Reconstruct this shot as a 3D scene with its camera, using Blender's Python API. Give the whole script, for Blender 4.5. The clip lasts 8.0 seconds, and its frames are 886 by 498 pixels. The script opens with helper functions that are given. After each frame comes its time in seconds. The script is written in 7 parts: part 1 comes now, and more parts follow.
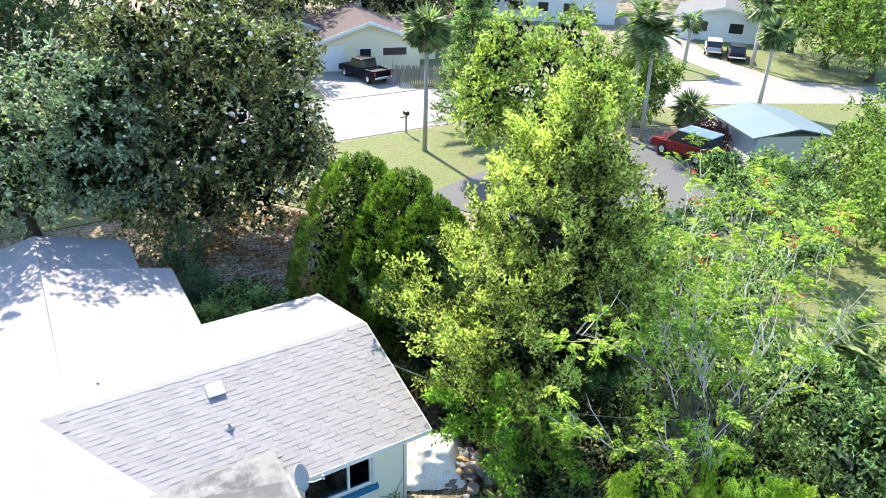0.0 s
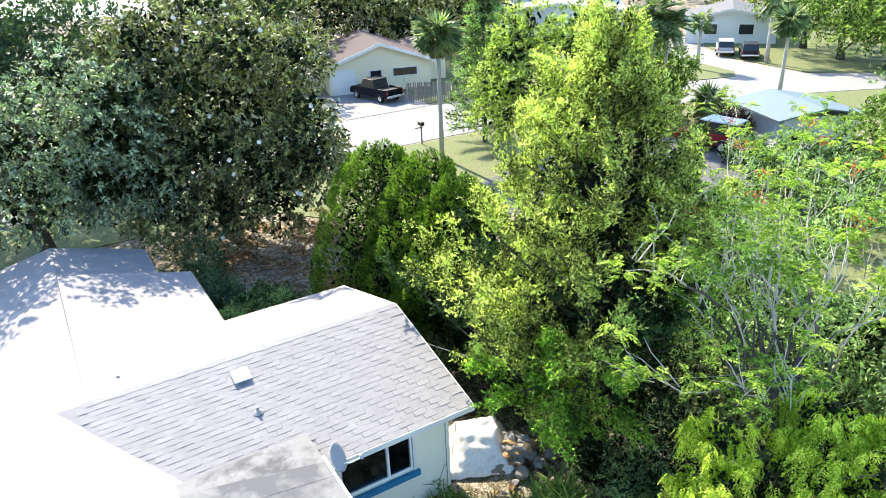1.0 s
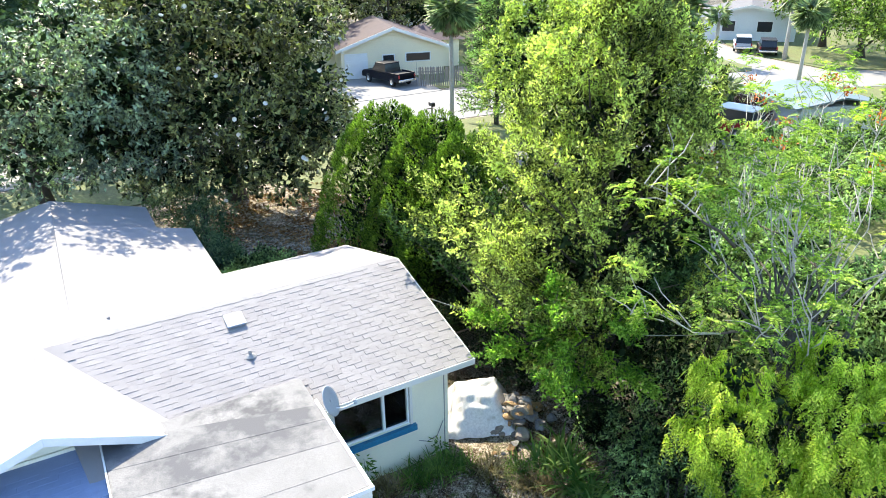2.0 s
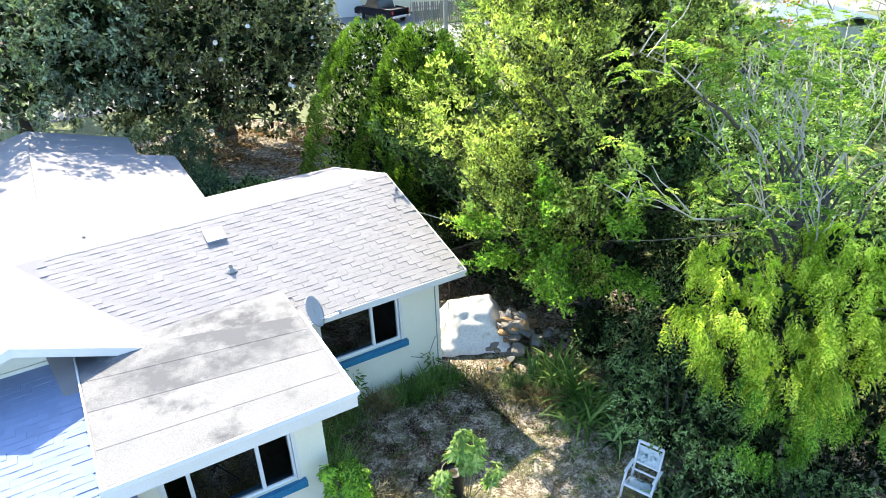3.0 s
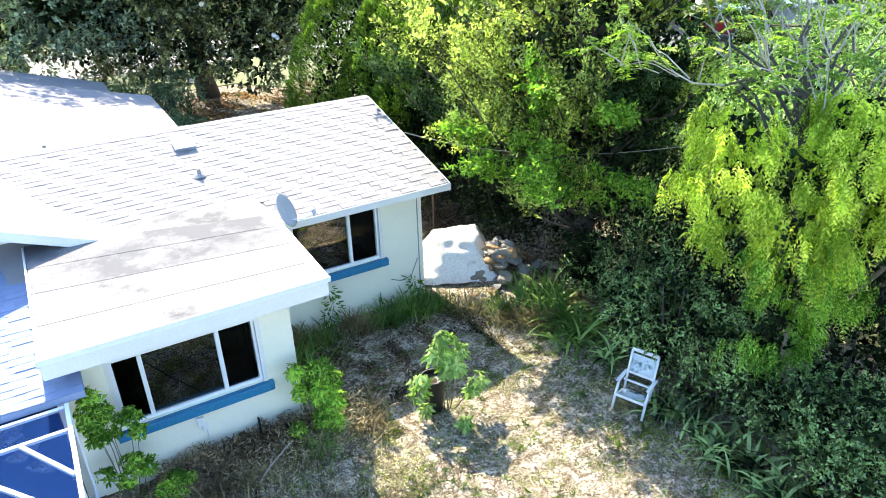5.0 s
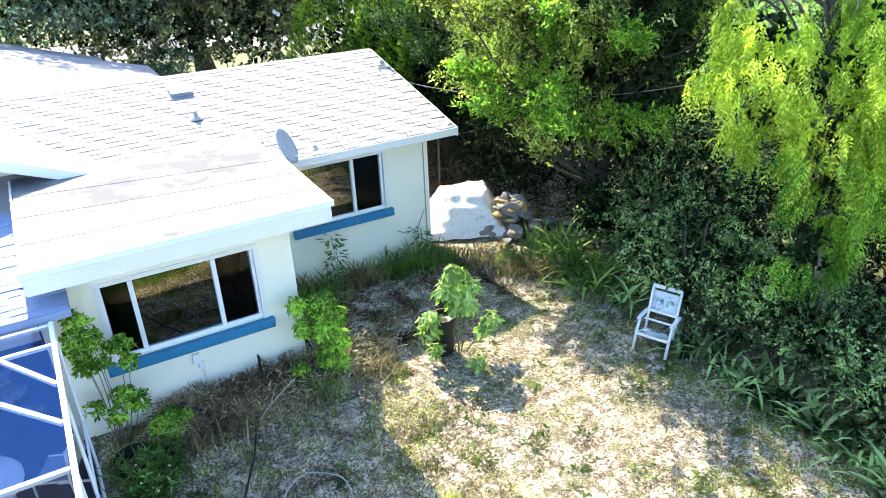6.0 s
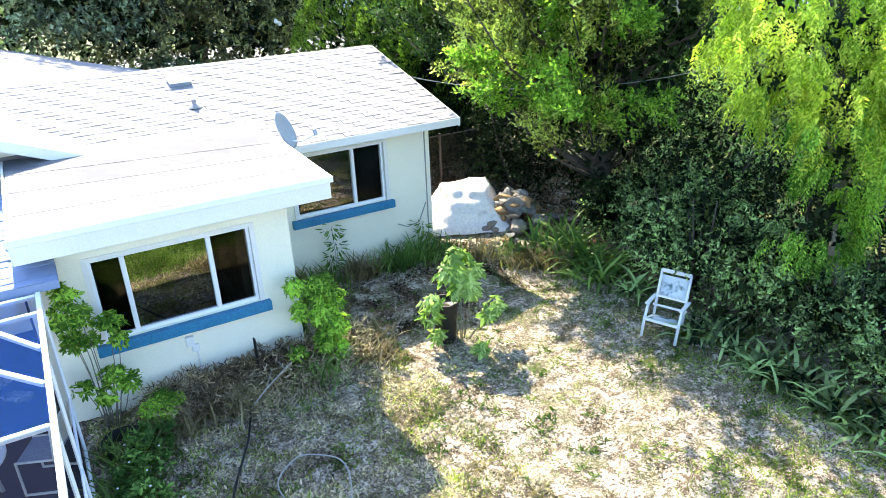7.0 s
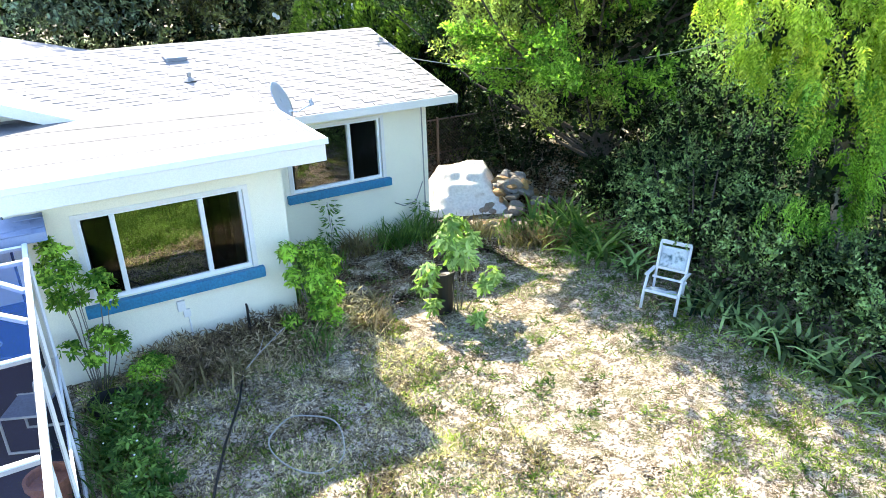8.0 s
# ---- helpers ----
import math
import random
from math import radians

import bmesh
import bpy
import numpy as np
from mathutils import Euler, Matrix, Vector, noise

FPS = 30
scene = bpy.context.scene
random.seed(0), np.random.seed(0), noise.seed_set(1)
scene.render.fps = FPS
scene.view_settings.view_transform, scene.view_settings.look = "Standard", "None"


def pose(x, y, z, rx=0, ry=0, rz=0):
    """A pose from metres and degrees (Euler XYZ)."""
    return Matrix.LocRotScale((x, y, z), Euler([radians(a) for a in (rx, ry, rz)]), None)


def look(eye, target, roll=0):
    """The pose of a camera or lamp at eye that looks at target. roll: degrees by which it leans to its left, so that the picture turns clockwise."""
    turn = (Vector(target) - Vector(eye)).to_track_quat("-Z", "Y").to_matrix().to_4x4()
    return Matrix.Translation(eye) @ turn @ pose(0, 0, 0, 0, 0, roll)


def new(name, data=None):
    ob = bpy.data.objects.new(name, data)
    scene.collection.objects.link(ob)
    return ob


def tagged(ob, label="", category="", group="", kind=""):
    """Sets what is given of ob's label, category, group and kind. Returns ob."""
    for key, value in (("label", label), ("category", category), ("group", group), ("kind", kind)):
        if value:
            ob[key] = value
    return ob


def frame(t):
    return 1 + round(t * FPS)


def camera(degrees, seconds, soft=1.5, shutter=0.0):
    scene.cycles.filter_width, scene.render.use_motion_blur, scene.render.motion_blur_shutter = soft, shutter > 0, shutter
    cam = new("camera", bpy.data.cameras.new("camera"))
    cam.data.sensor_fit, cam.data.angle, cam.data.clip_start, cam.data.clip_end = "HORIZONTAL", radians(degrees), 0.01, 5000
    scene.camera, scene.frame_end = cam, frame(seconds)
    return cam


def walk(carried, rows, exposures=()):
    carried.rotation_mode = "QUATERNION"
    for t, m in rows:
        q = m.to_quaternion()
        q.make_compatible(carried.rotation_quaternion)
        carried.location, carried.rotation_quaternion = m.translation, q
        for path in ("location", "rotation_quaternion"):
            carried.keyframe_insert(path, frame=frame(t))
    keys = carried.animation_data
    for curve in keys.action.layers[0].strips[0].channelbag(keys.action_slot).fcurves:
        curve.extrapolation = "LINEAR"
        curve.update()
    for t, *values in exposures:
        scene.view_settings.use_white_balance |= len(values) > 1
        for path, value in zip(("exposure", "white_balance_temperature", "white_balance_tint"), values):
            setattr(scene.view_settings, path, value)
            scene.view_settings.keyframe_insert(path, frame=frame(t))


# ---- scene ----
cam = camera(65.1, 8.0, soft=0.7)
PATH = [
    (0, (0.782, -0.64, 13.874), (1.73, 0.86, 12.95), 1.9),
    (0.5, (0.778, -0.643, 12.89), (1.714, 0.922, 12.07), 0.4),
    (1, (0.614, -0.372, 11.964), (1.54, 1.196, 11.136), -2.5),
    (2.5, (0.858, -0.422, 10.129), (1.752, 1.163, 9.298), -0.5),
    (3, (1.037, -0.36, 9.521), (1.9, 1.179, 8.58), -2.6),
    (3.5, (0.879, -0.441, 8.846), (1.799, 1.138, 8.033), 0.0),
    (4, (0.878, -0.378, 8.285), (1.794, 1.17, 7.412), -2.3),
    (4.5, (1.06, -0.597, 7.979), (1.954, 0.941, 7.065), -1.5),
    (6, (0.883, -0.544, 6.049), (1.781, 1.018, 5.179), -2.4),
    (6.5, (0.862, -0.577, 5.676), (1.762, 1.001, 4.84), -2.0),
    (7, (0.843, -0.549, 5.343), (1.756, 1.042, 4.546), -2.5),
    (7.5, (0.81, -0.48, 5.01), (1.732, 1.119, 4.24), -0.8),
    (8, (0.775, -0.637, 4.7), (1.703, 0.962, 3.938), -2.1),
]
walk(cam, [(t, look(eye, target, roll)) for t, eye, target, roll in PATH],
     exposures=[(0.0, 1.78, 6300, 8), (3.0, 1.93, 6300, 8), (6.0, 2.26, 6300, 9), (8.0, 2.3, 6300, 9)])

# ---- light: clear late-morning sky, sun beyond the house ----
SUN_EL, SUN_AZ = 41.5, 3.7      # degrees above the horizon; degrees from +y towards +x
world = bpy.data.worlds.new("sky")
scene.world = world
world.use_nodes = True
wn = world.node_tree.nodes
sky = wn.new("ShaderNodeTexSky")
sky.sky_type = "NISHITA"
sky.sun_disc = False
sky.sun_elevation = radians(SUN_EL)
sky.sun_rotation = radians(SUN_AZ)
sky.air_density, sky.dust_density, sky.ozone_density = 1.0, 0.9, 3.2
wn["Background"].inputs[1].default_value = 0.15
world.node_tree.links.new(sky.outputs[0], wn["Background"].inputs[0])
sun_data = bpy.data.lights.new("sun", "SUN")
sun_data.energy, sun_data.angle, sun_data.color = 3.9, radians(0.53), (1.0, 0.875, 0.68)
sun = new("sun", sun_data)
sd = Vector((math.sin(radians(SUN_AZ)) * math.cos(radians(SUN_EL)), math.cos(radians(SUN_AZ)) * math.cos(radians(SUN_EL)), math.sin(radians(SUN_EL))))
sun.matrix_world = look(sd * 100, (0, 0, 0))

# ---- materials ----
def material(name, base, rough=0.7, metal=0.0, vary=0.25, scale=4.0, fine=40.0, bump=0.15, tint=None, island=0.0, obj_random=0.0, stain=None, stain_scale=1.2, stain_at=0.55):
    """A surface with variation at two scales: broad noise, fine grain and relief, and stains where asked."""
    m = bpy.data.materials.new(name)
    m.use_nodes = True
    n, l = m.node_tree.nodes, m.node_tree.links
    b = n["Principled BSDF"]
    geo = n.new("ShaderNodeNewGeometry")
    big = n.new("ShaderNodeTexNoise"); big.inputs["Scale"].default_value = scale; big.inputs["Detail"].default_value = 5
    sml = n.new("ShaderNodeTexNoise"); sml.inputs["Scale"].default_value = fine; sml.inputs["Detail"].default_value = 3
    for q in (big, sml):
        l.new(geo.outputs["Position"], q.inputs["Vector"])
    tint = tint or tuple(c * 0.55 for c in base)
    ramp = n.new("ShaderNodeValToRGB")
    ramp.color_ramp.elements[0].position, ramp.color_ramp.elements[1].position = 0.3, 0.7
    ramp.color_ramp.elements[0].color = (*[a + (t - a) * vary for a, t in zip(base, tint)], 1)
    ramp.color_ramp.elements[1].color = (*base, 1)
    l.new(big.outputs["Fac"], ramp.inputs["Fac"])
    grain = n.new("ShaderNodeMixRGB"); grain.blend_type = "MULTIPLY"; grain.inputs["Fac"].default_value = min(1.0, vary * 1.5)
    g2 = n.new("ShaderNodeValToRGB")
    g2.color_ramp.elements[0].position, g2.color_ramp.elements[1].position = 0.35, 0.62
    g2.color_ramp.elements[0].color = (0.55, 0.55, 0.55, 1)
    l.new(sml.outputs["Fac"], g2.inputs["Fac"])
    l.new(ramp.outputs[0], grain.inputs[1]); l.new(g2.outputs[0], grain.inputs[2])
    out = grain.outputs[0]
    if stain:
        st = n.new("ShaderNodeTexNoise"); st.inputs["Scale"].default_value = stain_scale; st.inputs["Detail"].default_value = 6; st.inputs["Roughness"].default_value = 0.65
        l.new(geo.outputs["Position"], st.inputs["Vector"])
        sr = n.new("ShaderNodeValToRGB")
        sr.color_ramp.elements[0].position, sr.color_ramp.elements[1].position = stain_at, stain_at + 0.12
        l.new(st.outputs["Fac"], sr.inputs["Fac"])
        mx = n.new("ShaderNodeMixRGB"); mx.inputs[2].default_value = (*stain, 1)
        l.new(sr.outputs[0], mx.inputs["Fac"]); l.new(out, mx.inputs[1])
        out = mx.outputs[0]
    if island or obj_random:
        hsv = n.new("ShaderNodeHueSaturation")
        mr = n.new("ShaderNodeMapRange")
        amount = island or obj_random
        mr.inputs["To Min"].default_value, mr.inputs["To Max"].default_value = 1 - amount, 1 + amount
        if island:
            l.new(geo.outputs["Random Per Island"], mr.inputs["Value"])
        else:
            oi = n.new("ShaderNodeObjectInfo")
            l.new(oi.outputs["Random"], mr.inputs["Value"])
        l.new(mr.outputs[0], hsv.inputs["Value"]); l.new(out, hsv.inputs["Color"])
        out = hsv.outputs[0]
    l.new(out, b.inputs["Base Color"])
    b.inputs["Roughness"].default_value, b.inputs["Metallic"].default_value = rough, metal
    if bump:
        bp = n.new("ShaderNodeBump"); bp.inputs["Strength"].default_value = bump; bp.inputs["Distance"].default_value = 0.01
        l.new(sml.outputs["Fac"], bp.inputs["Height"]); l.new(bp.outputs[0], b.inputs["Normal"])
    return m


def leaf_material(name, base, light, rough=0.45, through_part=0.4, gloss=0.1):
    """Leaves: diffuse, some light passing through, a waxy gloss; each leaf of its own shade between base and light."""
    m = bpy.data.materials.new(name)
    m.use_nodes = True
    n, l = m.node_tree.nodes, m.node_tree.links
    n.clear()
    geo = n.new("ShaderNodeNewGeometry")
    ramp = n.new("ShaderNodeValToRGB")
    ramp.color_ramp.elements[0].color, ramp.color_ramp.elements[1].color = (*base, 1), (*light, 1)
    ramp.color_ramp.elements[1].position = 0.85
    e = ramp.color_ramp.elements.new(0.42); e.color = (*[a * 0.72 + b * 0.28 for a, b in zip(base, light)], 1)
    ns = n.new("ShaderNodeTexNoise"); ns.inputs["Scale"].default_value = 1.5; ns.inputs["Detail"].default_value = 4
    l.new(geo.outputs["Position"], ns.inputs["Vector"])
    ad = n.new("ShaderNodeMath"); ad.operation = "MULTIPLY_ADD"
    l.new(geo.outputs["Random Per Island"], ad.inputs[0]); ad.inputs[1].default_value = 0.75
    mr = n.new("ShaderNodeMapRange"); mr.inputs["From Min"].default_value, mr.inputs["From Max"].default_value = 0.3, 0.7
    mr.inputs["To Min"].default_value, mr.inputs["To Max"].default_value = -0.35, 0.5
    l.new(ns.outputs["Fac"], mr.inputs["Value"]); l.new(mr.outputs[0], ad.inputs[2])
    l.new(ad.outputs[0], ramp.inputs["Fac"])
    pb = n.new("ShaderNodeBsdfPrincipled"); pb.inputs["Roughness"].default_value = rough
    pb.inputs["Specular IOR Level"].default_value = gloss
    tr = n.new("ShaderNodeBsdfTranslucent")
    yellow = n.new("ShaderNodeMixRGB"); yellow.blend_type = "MULTIPLY"; yellow.inputs["Fac"].default_value = 1.0
    yellow.inputs[2].default_value = (1.12, 1.5, 0.55, 1)
    l.new(ramp.outputs[0], pb.inputs["Base Color"]); l.new(ramp.outputs[0], yellow.inputs[1]); l.new(yellow.outputs[0], tr.inputs["Color"])
    mix = n.new("ShaderNodeMixShader"); mix.inputs["Fac"].default_value = through_part
    l.new(pb.outputs[0], mix.inputs[1]); l.new(tr.outputs[0], mix.inputs[2])
    out = n.new("ShaderNodeOutputMaterial"); l.new(mix.outputs[0], out.inputs["Surface"])
    return m


def ground_material():
    """Sandy yard under dry thatch with green tufts; broad patches of each."""
    m = bpy.data.materials.new("sandy_lawn")
    m.use_nodes = True
    n, l = m.node_tree.nodes, m.node_tree.links
    b = n["Principled BSDF"]; b.inputs["Roughness"].default_value = 0.95; b.inputs["Specular IOR Level"].default_value = 0.1
    geo = n.new("ShaderNodeNewGeometry")

    def nz(scale, detail=6, rough=0.6):
        q = n.new("ShaderNodeTexNoise"); q.inputs["Scale"].default_value = scale; q.inputs["Detail"].default_value = detail; q.inputs["Roughness"].default_value = rough
        l.new(geo.outputs["Position"], q.inputs["Vector"])
        return q.outputs["Fac"]

    def step(fac, lo, hi):
        r = n.new("ShaderNodeMapRange"); r.inputs["From Min"].default_value, r.inputs["From Max"].default_value = lo, hi
        l.new(fac, r.inputs["Value"])
        return r.outputs[0]

    def mix(fac, a, c):
        q = n.new("ShaderNodeMixRGB")
        l.new(fac, q.inputs["Fac"])
        for k, v in ((1, a), (2, c)):
            if isinstance(v, tuple):
                q.inputs[k].default_value = (*v, 1)
            else:
                l.new(v, q.inputs[k])
        return q.outputs[0]

    c = mix(step(nz(5.5, 8, 0.7), 0.46, 0.56), (0.50, 0.43, 0.34), (0.10, 0.075, 0.045))
    c = mix(step(nz(26.0, 5), 0.49, 0.58), c, (0.055, 0.042, 0.025))
    c = mix(step(nz(2.6), 0.5, 0.66), c, (0.10, 0.10, 0.04))
    c = mix(step(nz(75.0, 3), 0.53, 0.63), c, (0.50, 0.43, 0.34))
    l.new(c, b.inputs["Base Color"])
    bp = n.new("ShaderNodeBump"); bp.inputs["Strength"].default_value = 0.7; bp.inputs["Distance"].default_value = 0.03
    l.new(nz(38.0, 5), bp.inputs["Height"]); l.new(bp.outputs[0], b.inputs["Normal"])
    return m


def glass_material(name="window_glass", tint=(0.42, 0.45, 0.47), ior=2.5):
    m = bpy.data.materials.new(name)
    m.use_nodes = True
    n, l = m.node_tree.nodes, m.node_tree.links
    n.clear()
    t = n.new("ShaderNodeBsdfTransparent"); t.inputs[0].default_value = (*tint, 1)
    g = n.new("ShaderNodeBsdfGlossy"); g.inputs["Roughness"].default_value = 0.02
    f = n.new("ShaderNodeFresnel"); f.inputs["IOR"].default_value = ior
    x = n.new("ShaderNodeMixShader"); o = n.new("ShaderNodeOutputMaterial")
    l.new(f.outputs[0], x.inputs["Fac"]); l.new(t.outputs[0], x.inputs[1]); l.new(g.outputs[0], x.inputs[2]); l.new(x.outputs[0], o.inputs["Surface"])
    return m


STUCCO = material("cream_stucco", (0.90, 0.87, 0.72), 0.9, vary=0.12, scale=1.5, fine=90, bump=0.3, stain=(0.5, 0.47, 0.38), stain_scale=0.7, stain_at=0.66)
WHITE = material("white_paint", (0.8, 0.79, 0.76), 0.55, vary=0.1, scale=3, fine=60, bump=0.05)
SHINGLE = material("pale_asphalt_shingle", (0.32, 0.305, 0.305), 0.9, vary=0.25, scale=2.0, fine=120, bump=0.5, obj_random=0.06, stain=(0.29, 0.275, 0.285), stain_scale=0.8, stain_at=0.6)
SHINGLE_ISL = material("pale_asphalt_shingle_field", (0.32, 0.305, 0.305), 0.9, vary=0.25, scale=2.0, fine=120, bump=0.5, island=0.06, stain=(0.29, 0.275, 0.285), stain_scale=0.8, stain_at=0.6)
# pale porch shingles with the sky's blue shade put into their colour
SHINGLE_PORCH = material("sky_shade_porch_shingle", (0.27, 0.34, 0.51), 0.9, vary=0.25, scale=2.0, fine=120, bump=0.5, island=0.06)
ROLL = material("white_coated_roofing", (0.27, 0.265, 0.26), 0.85, vary=0.4, scale=1.5, fine=50, bump=0.2, stain=(0.085, 0.085, 0.09), stain_scale=0.9, stain_at=0.54)
ROLL_DIRTY = material("stained_coated_roofing", (0.26, 0.255, 0.25), 0.88, vary=0.45, scale=2.0, fine=50, bump=0.25, stain=(0.10, 0.10, 0.106), stain_scale=0.85, stain_at=0.46)
BLUE = material("blue_painted_sill", (0.025, 0.22, 0.42), 0.5, vary=0.35, scale=5, fine=40, bump=0.15)
GREYCAP = material("grey_ridge_cap", (0.36, 0.35, 0.34), 0.85, vary=0.3, scale=8, fine=80)
ALU = material("white_aluminium", (0.82, 0.84, 0.86), 0.35, vary=0.06, scale=4, fine=30, bump=0.0)
GLASS = glass_material()
GLASS_DIM = glass_material("screened_window_glass", (0.3, 0.32, 0.36), 1.35)
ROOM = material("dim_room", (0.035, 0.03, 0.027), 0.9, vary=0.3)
GROUND = ground_material()
BARK = material("grey_bark", (0.1, 0.085, 0.07), 0.95, vary=0.6, scale=6, fine=30, bump=0.6)
TWIGBARK = material("pale_brown_twig_bark", (0.27, 0.24, 0.19), 0.9, vary=0.5, scale=6, fine=40, bump=0.3)
PALEBARK = material("pale_bark", (0.50, 0.47, 0.41), 0.9, vary=0.4, scale=6, fine=40, bump=0.4)
L_BIG = leaf_material("sage_green_leaves", (0.012, 0.025, 0.007), (0.80, 0.84, 0.26), through_part=0.4, gloss=0.05)
L_MAG = leaf_material("dark_glossy_leaves", (0.012, 0.014, 0.008), (0.38, 0.40, 0.15), rough=0.36, through_part=0.18, gloss=0.26)
L_CYP = leaf_material("cypress_sprays", (0.03, 0.07, 0.008), (0.27, 0.38, 0.06), through_part=0.3)
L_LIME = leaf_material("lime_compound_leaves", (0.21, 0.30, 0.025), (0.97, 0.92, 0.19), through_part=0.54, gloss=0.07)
# darker copy of the lime leaves, shade of the lower crown in its colour
L_LIMESHADE = leaf_material("shaded_lime_leaves", (0.06, 0.16, 0.02), (0.46, 0.66, 0.12), through_part=0.5, gloss=0.07)
L_FEATH = leaf_material("feathery_green_leaves", (0.08, 0.18, 0.015), (0.62, 0.72, 0.14), through_part=0.46)
L_HEDGE = leaf_material("dark_shrub_leaves", (0.006, 0.018, 0.008), (0.50, 0.66, 0.28), through_part=0.34, gloss=0.06)
# darker copy of the broadleaf leaves, with the low crown's shade in its colour
L_SHADED = leaf_material("shaded_crown_leaves", (0.004, 0.010, 0.004), (0.11, 0.19, 0.07), through_part=0.25, gloss=0.05)
# near-black leaves: deep shade put into colour, for crown cores and rear hedge
L_DARK = leaf_material("shade_black_leaves", (0.003, 0.006, 0.003), (0.03, 0.05, 0.02), through_part=0.08, gloss=0.02)
# brighter copy for the level branches, sunlight put into the leaf colour
L_SUNNY = leaf_material("sunlit_lower_leaves", (0.06, 0.14, 0.02), (0.44, 0.60, 0.13), through_part=0.64)
L_STRAP = leaf_material("strap_leaves", (0.05, 0.12, 0.025), (0.30, 0.42, 0.12), through_part=0.4)
L_DRY = leaf_material("dry_grass", (0.13, 0.10, 0.05), (0.38, 0.31, 0.17), rough=0.8, through_part=0.25)
L_LAWN = leaf_material("lawn_blades", (0.13, 0.18, 0.03), (0.48, 0.54, 0.13), rough=0.7, through_part=0.3)
L_NEARLAWN = leaf_material("fresh_lawn_blades", (0.07, 0.15, 0.02), (0.34, 0.50, 0.11), rough=0.7, through_part=0.3)
L_GRASS = leaf_material("green_grass", (0.05, 0.10, 0.02), (0.27, 0.36, 0.10), rough=0.7, through_part=0.3)


# ---- mesh tools ----
class Shape:
    """Vertices and faces gathered for one mesh."""

    def __init__(self):
        self.v, self.f = [], []

    def add(self, verts, faces):
        k = len(self.v)
        self.v += [tuple(p) for p in verts]
        self.f += [tuple(i + k for i in f) for f in faces]
        return self

    def box(self, x0, x1, y0, y1, z0, z1, m=None, bevel=0.0):
        p = [Vector((x, y, z)) for z in (z0, z1) for y in (y0, y1) for x in (x0, x1)]
        if m:
            p = [m @ q for q in p]
        return self.add(p, [(0, 2, 3, 1), (4, 5, 7, 6), (0, 1, 5, 4), (2, 6, 7, 3), (0, 4, 6, 2), (1, 3, 7, 5)])

    def tube(self, pts, radii, n=8, cap=True):
        """A round bar along pts, tapering by radii."""
        pts = [Vector(p) for p in pts]
        if not hasattr(radii, "__len__"):
            radii = [radii] * len(pts)
        rings, k = [], len(self.v)
        for i, p in enumerate(pts):
            d = (pts[min(i + 1, len(pts) - 1)] - pts[max(i - 1, 0)]).normalized()
            a = d.orthogonal().normalized() if i == 0 else (a - d * a.dot(d)).normalized()
            b = d.cross(a)
            for j in range(n):
                w = 2 * math.pi * j / n
                self.v.append(tuple(p + (a * math.cos(w) + b * math.sin(w)) * radii[i]))
        for i in range(len(pts) - 1):
            for j in range(n):
                q, r = k + i * n + j, k + i * n + (j + 1) % n
                self.f.append((q, r, r + n, q + n))
        if cap:
            self.f.append(tuple(k + j for j in reversed(range(n))))
            self.f.append(tuple(k + (len(pts) - 1) * n + j for j in range(n)))
        return self

    def lathe(self, profile, n=24, at=(0, 0, 0)):
        k = len(self.v)
        for r, z in profile:
            for j in range(n):
                w = 2 * math.pi * j / n
                self.v.append((at[0] + r * math.cos(w), at[1] + r * math.sin(w), at[2] + z))
        for i in range(len(profile) - 1):
            for j in range(n):
                q, r = k + i * n + j, k + i * n + (j + 1) % n
                self.f.append((q, r, r + n, q + n))
        return self

    def mesh(self, name, mat=None, smooth=False):
        me = bpy.data.meshes.new(name)
        me.from_pydata(self.v, [], self.f)
        if mat:
            me.materials.append(mat)
        if smooth:
            me.polygons.foreach_set("use_smooth", [True] * len(me.polygons))
        me.update()
        return me


def obj(name, shape, mat=None, parent=None, label="", smooth=False, bevel=0.0, at=None):
    me = shape.mesh(name, mat, smooth) if isinstance(shape, Shape) else shape
    o = new(name, me)
    if parent:
        o.parent = parent
    if label:
        o["label"] = label
    if at is not None:
        o.matrix_basis = at if isinstance(at, Matrix) else Matrix.Translation(at)
    if bevel:
        b = o.modifiers.new("bevel", "BEVEL")
        b.width, b.segments, b.limit_method = bevel, 2, "ANGLE"
    return o


def empty(name, at=(0, 0, 0), label="", category="", group="", kind="", rz=0.0):
    e = new(name)
    e.matrix_basis = pose(*at, 0, 0, rz)
    e.empty_display_size = 0.2
    return tagged(e, label, category, group, kind)


# a leaf outline: across, along, out of plane
LEAF_BROAD = np.array([(0, 0, 0), (0.34, 0.2, 0.03), (0.5, 0.55, 0.04), (0.28, 0.85, -0.04), (0, 1, -0.1), (-0.28, 0.85, -0.04), (-0.5, 0.55, 0.04), (-0.34, 0.2, 0.03)])
LEAF_OVAL = np.array([(0, 0, 0), (0.5, 0.45, 0.06), (0, 1, -0.08), (-0.5, 0.45, 0.06)])


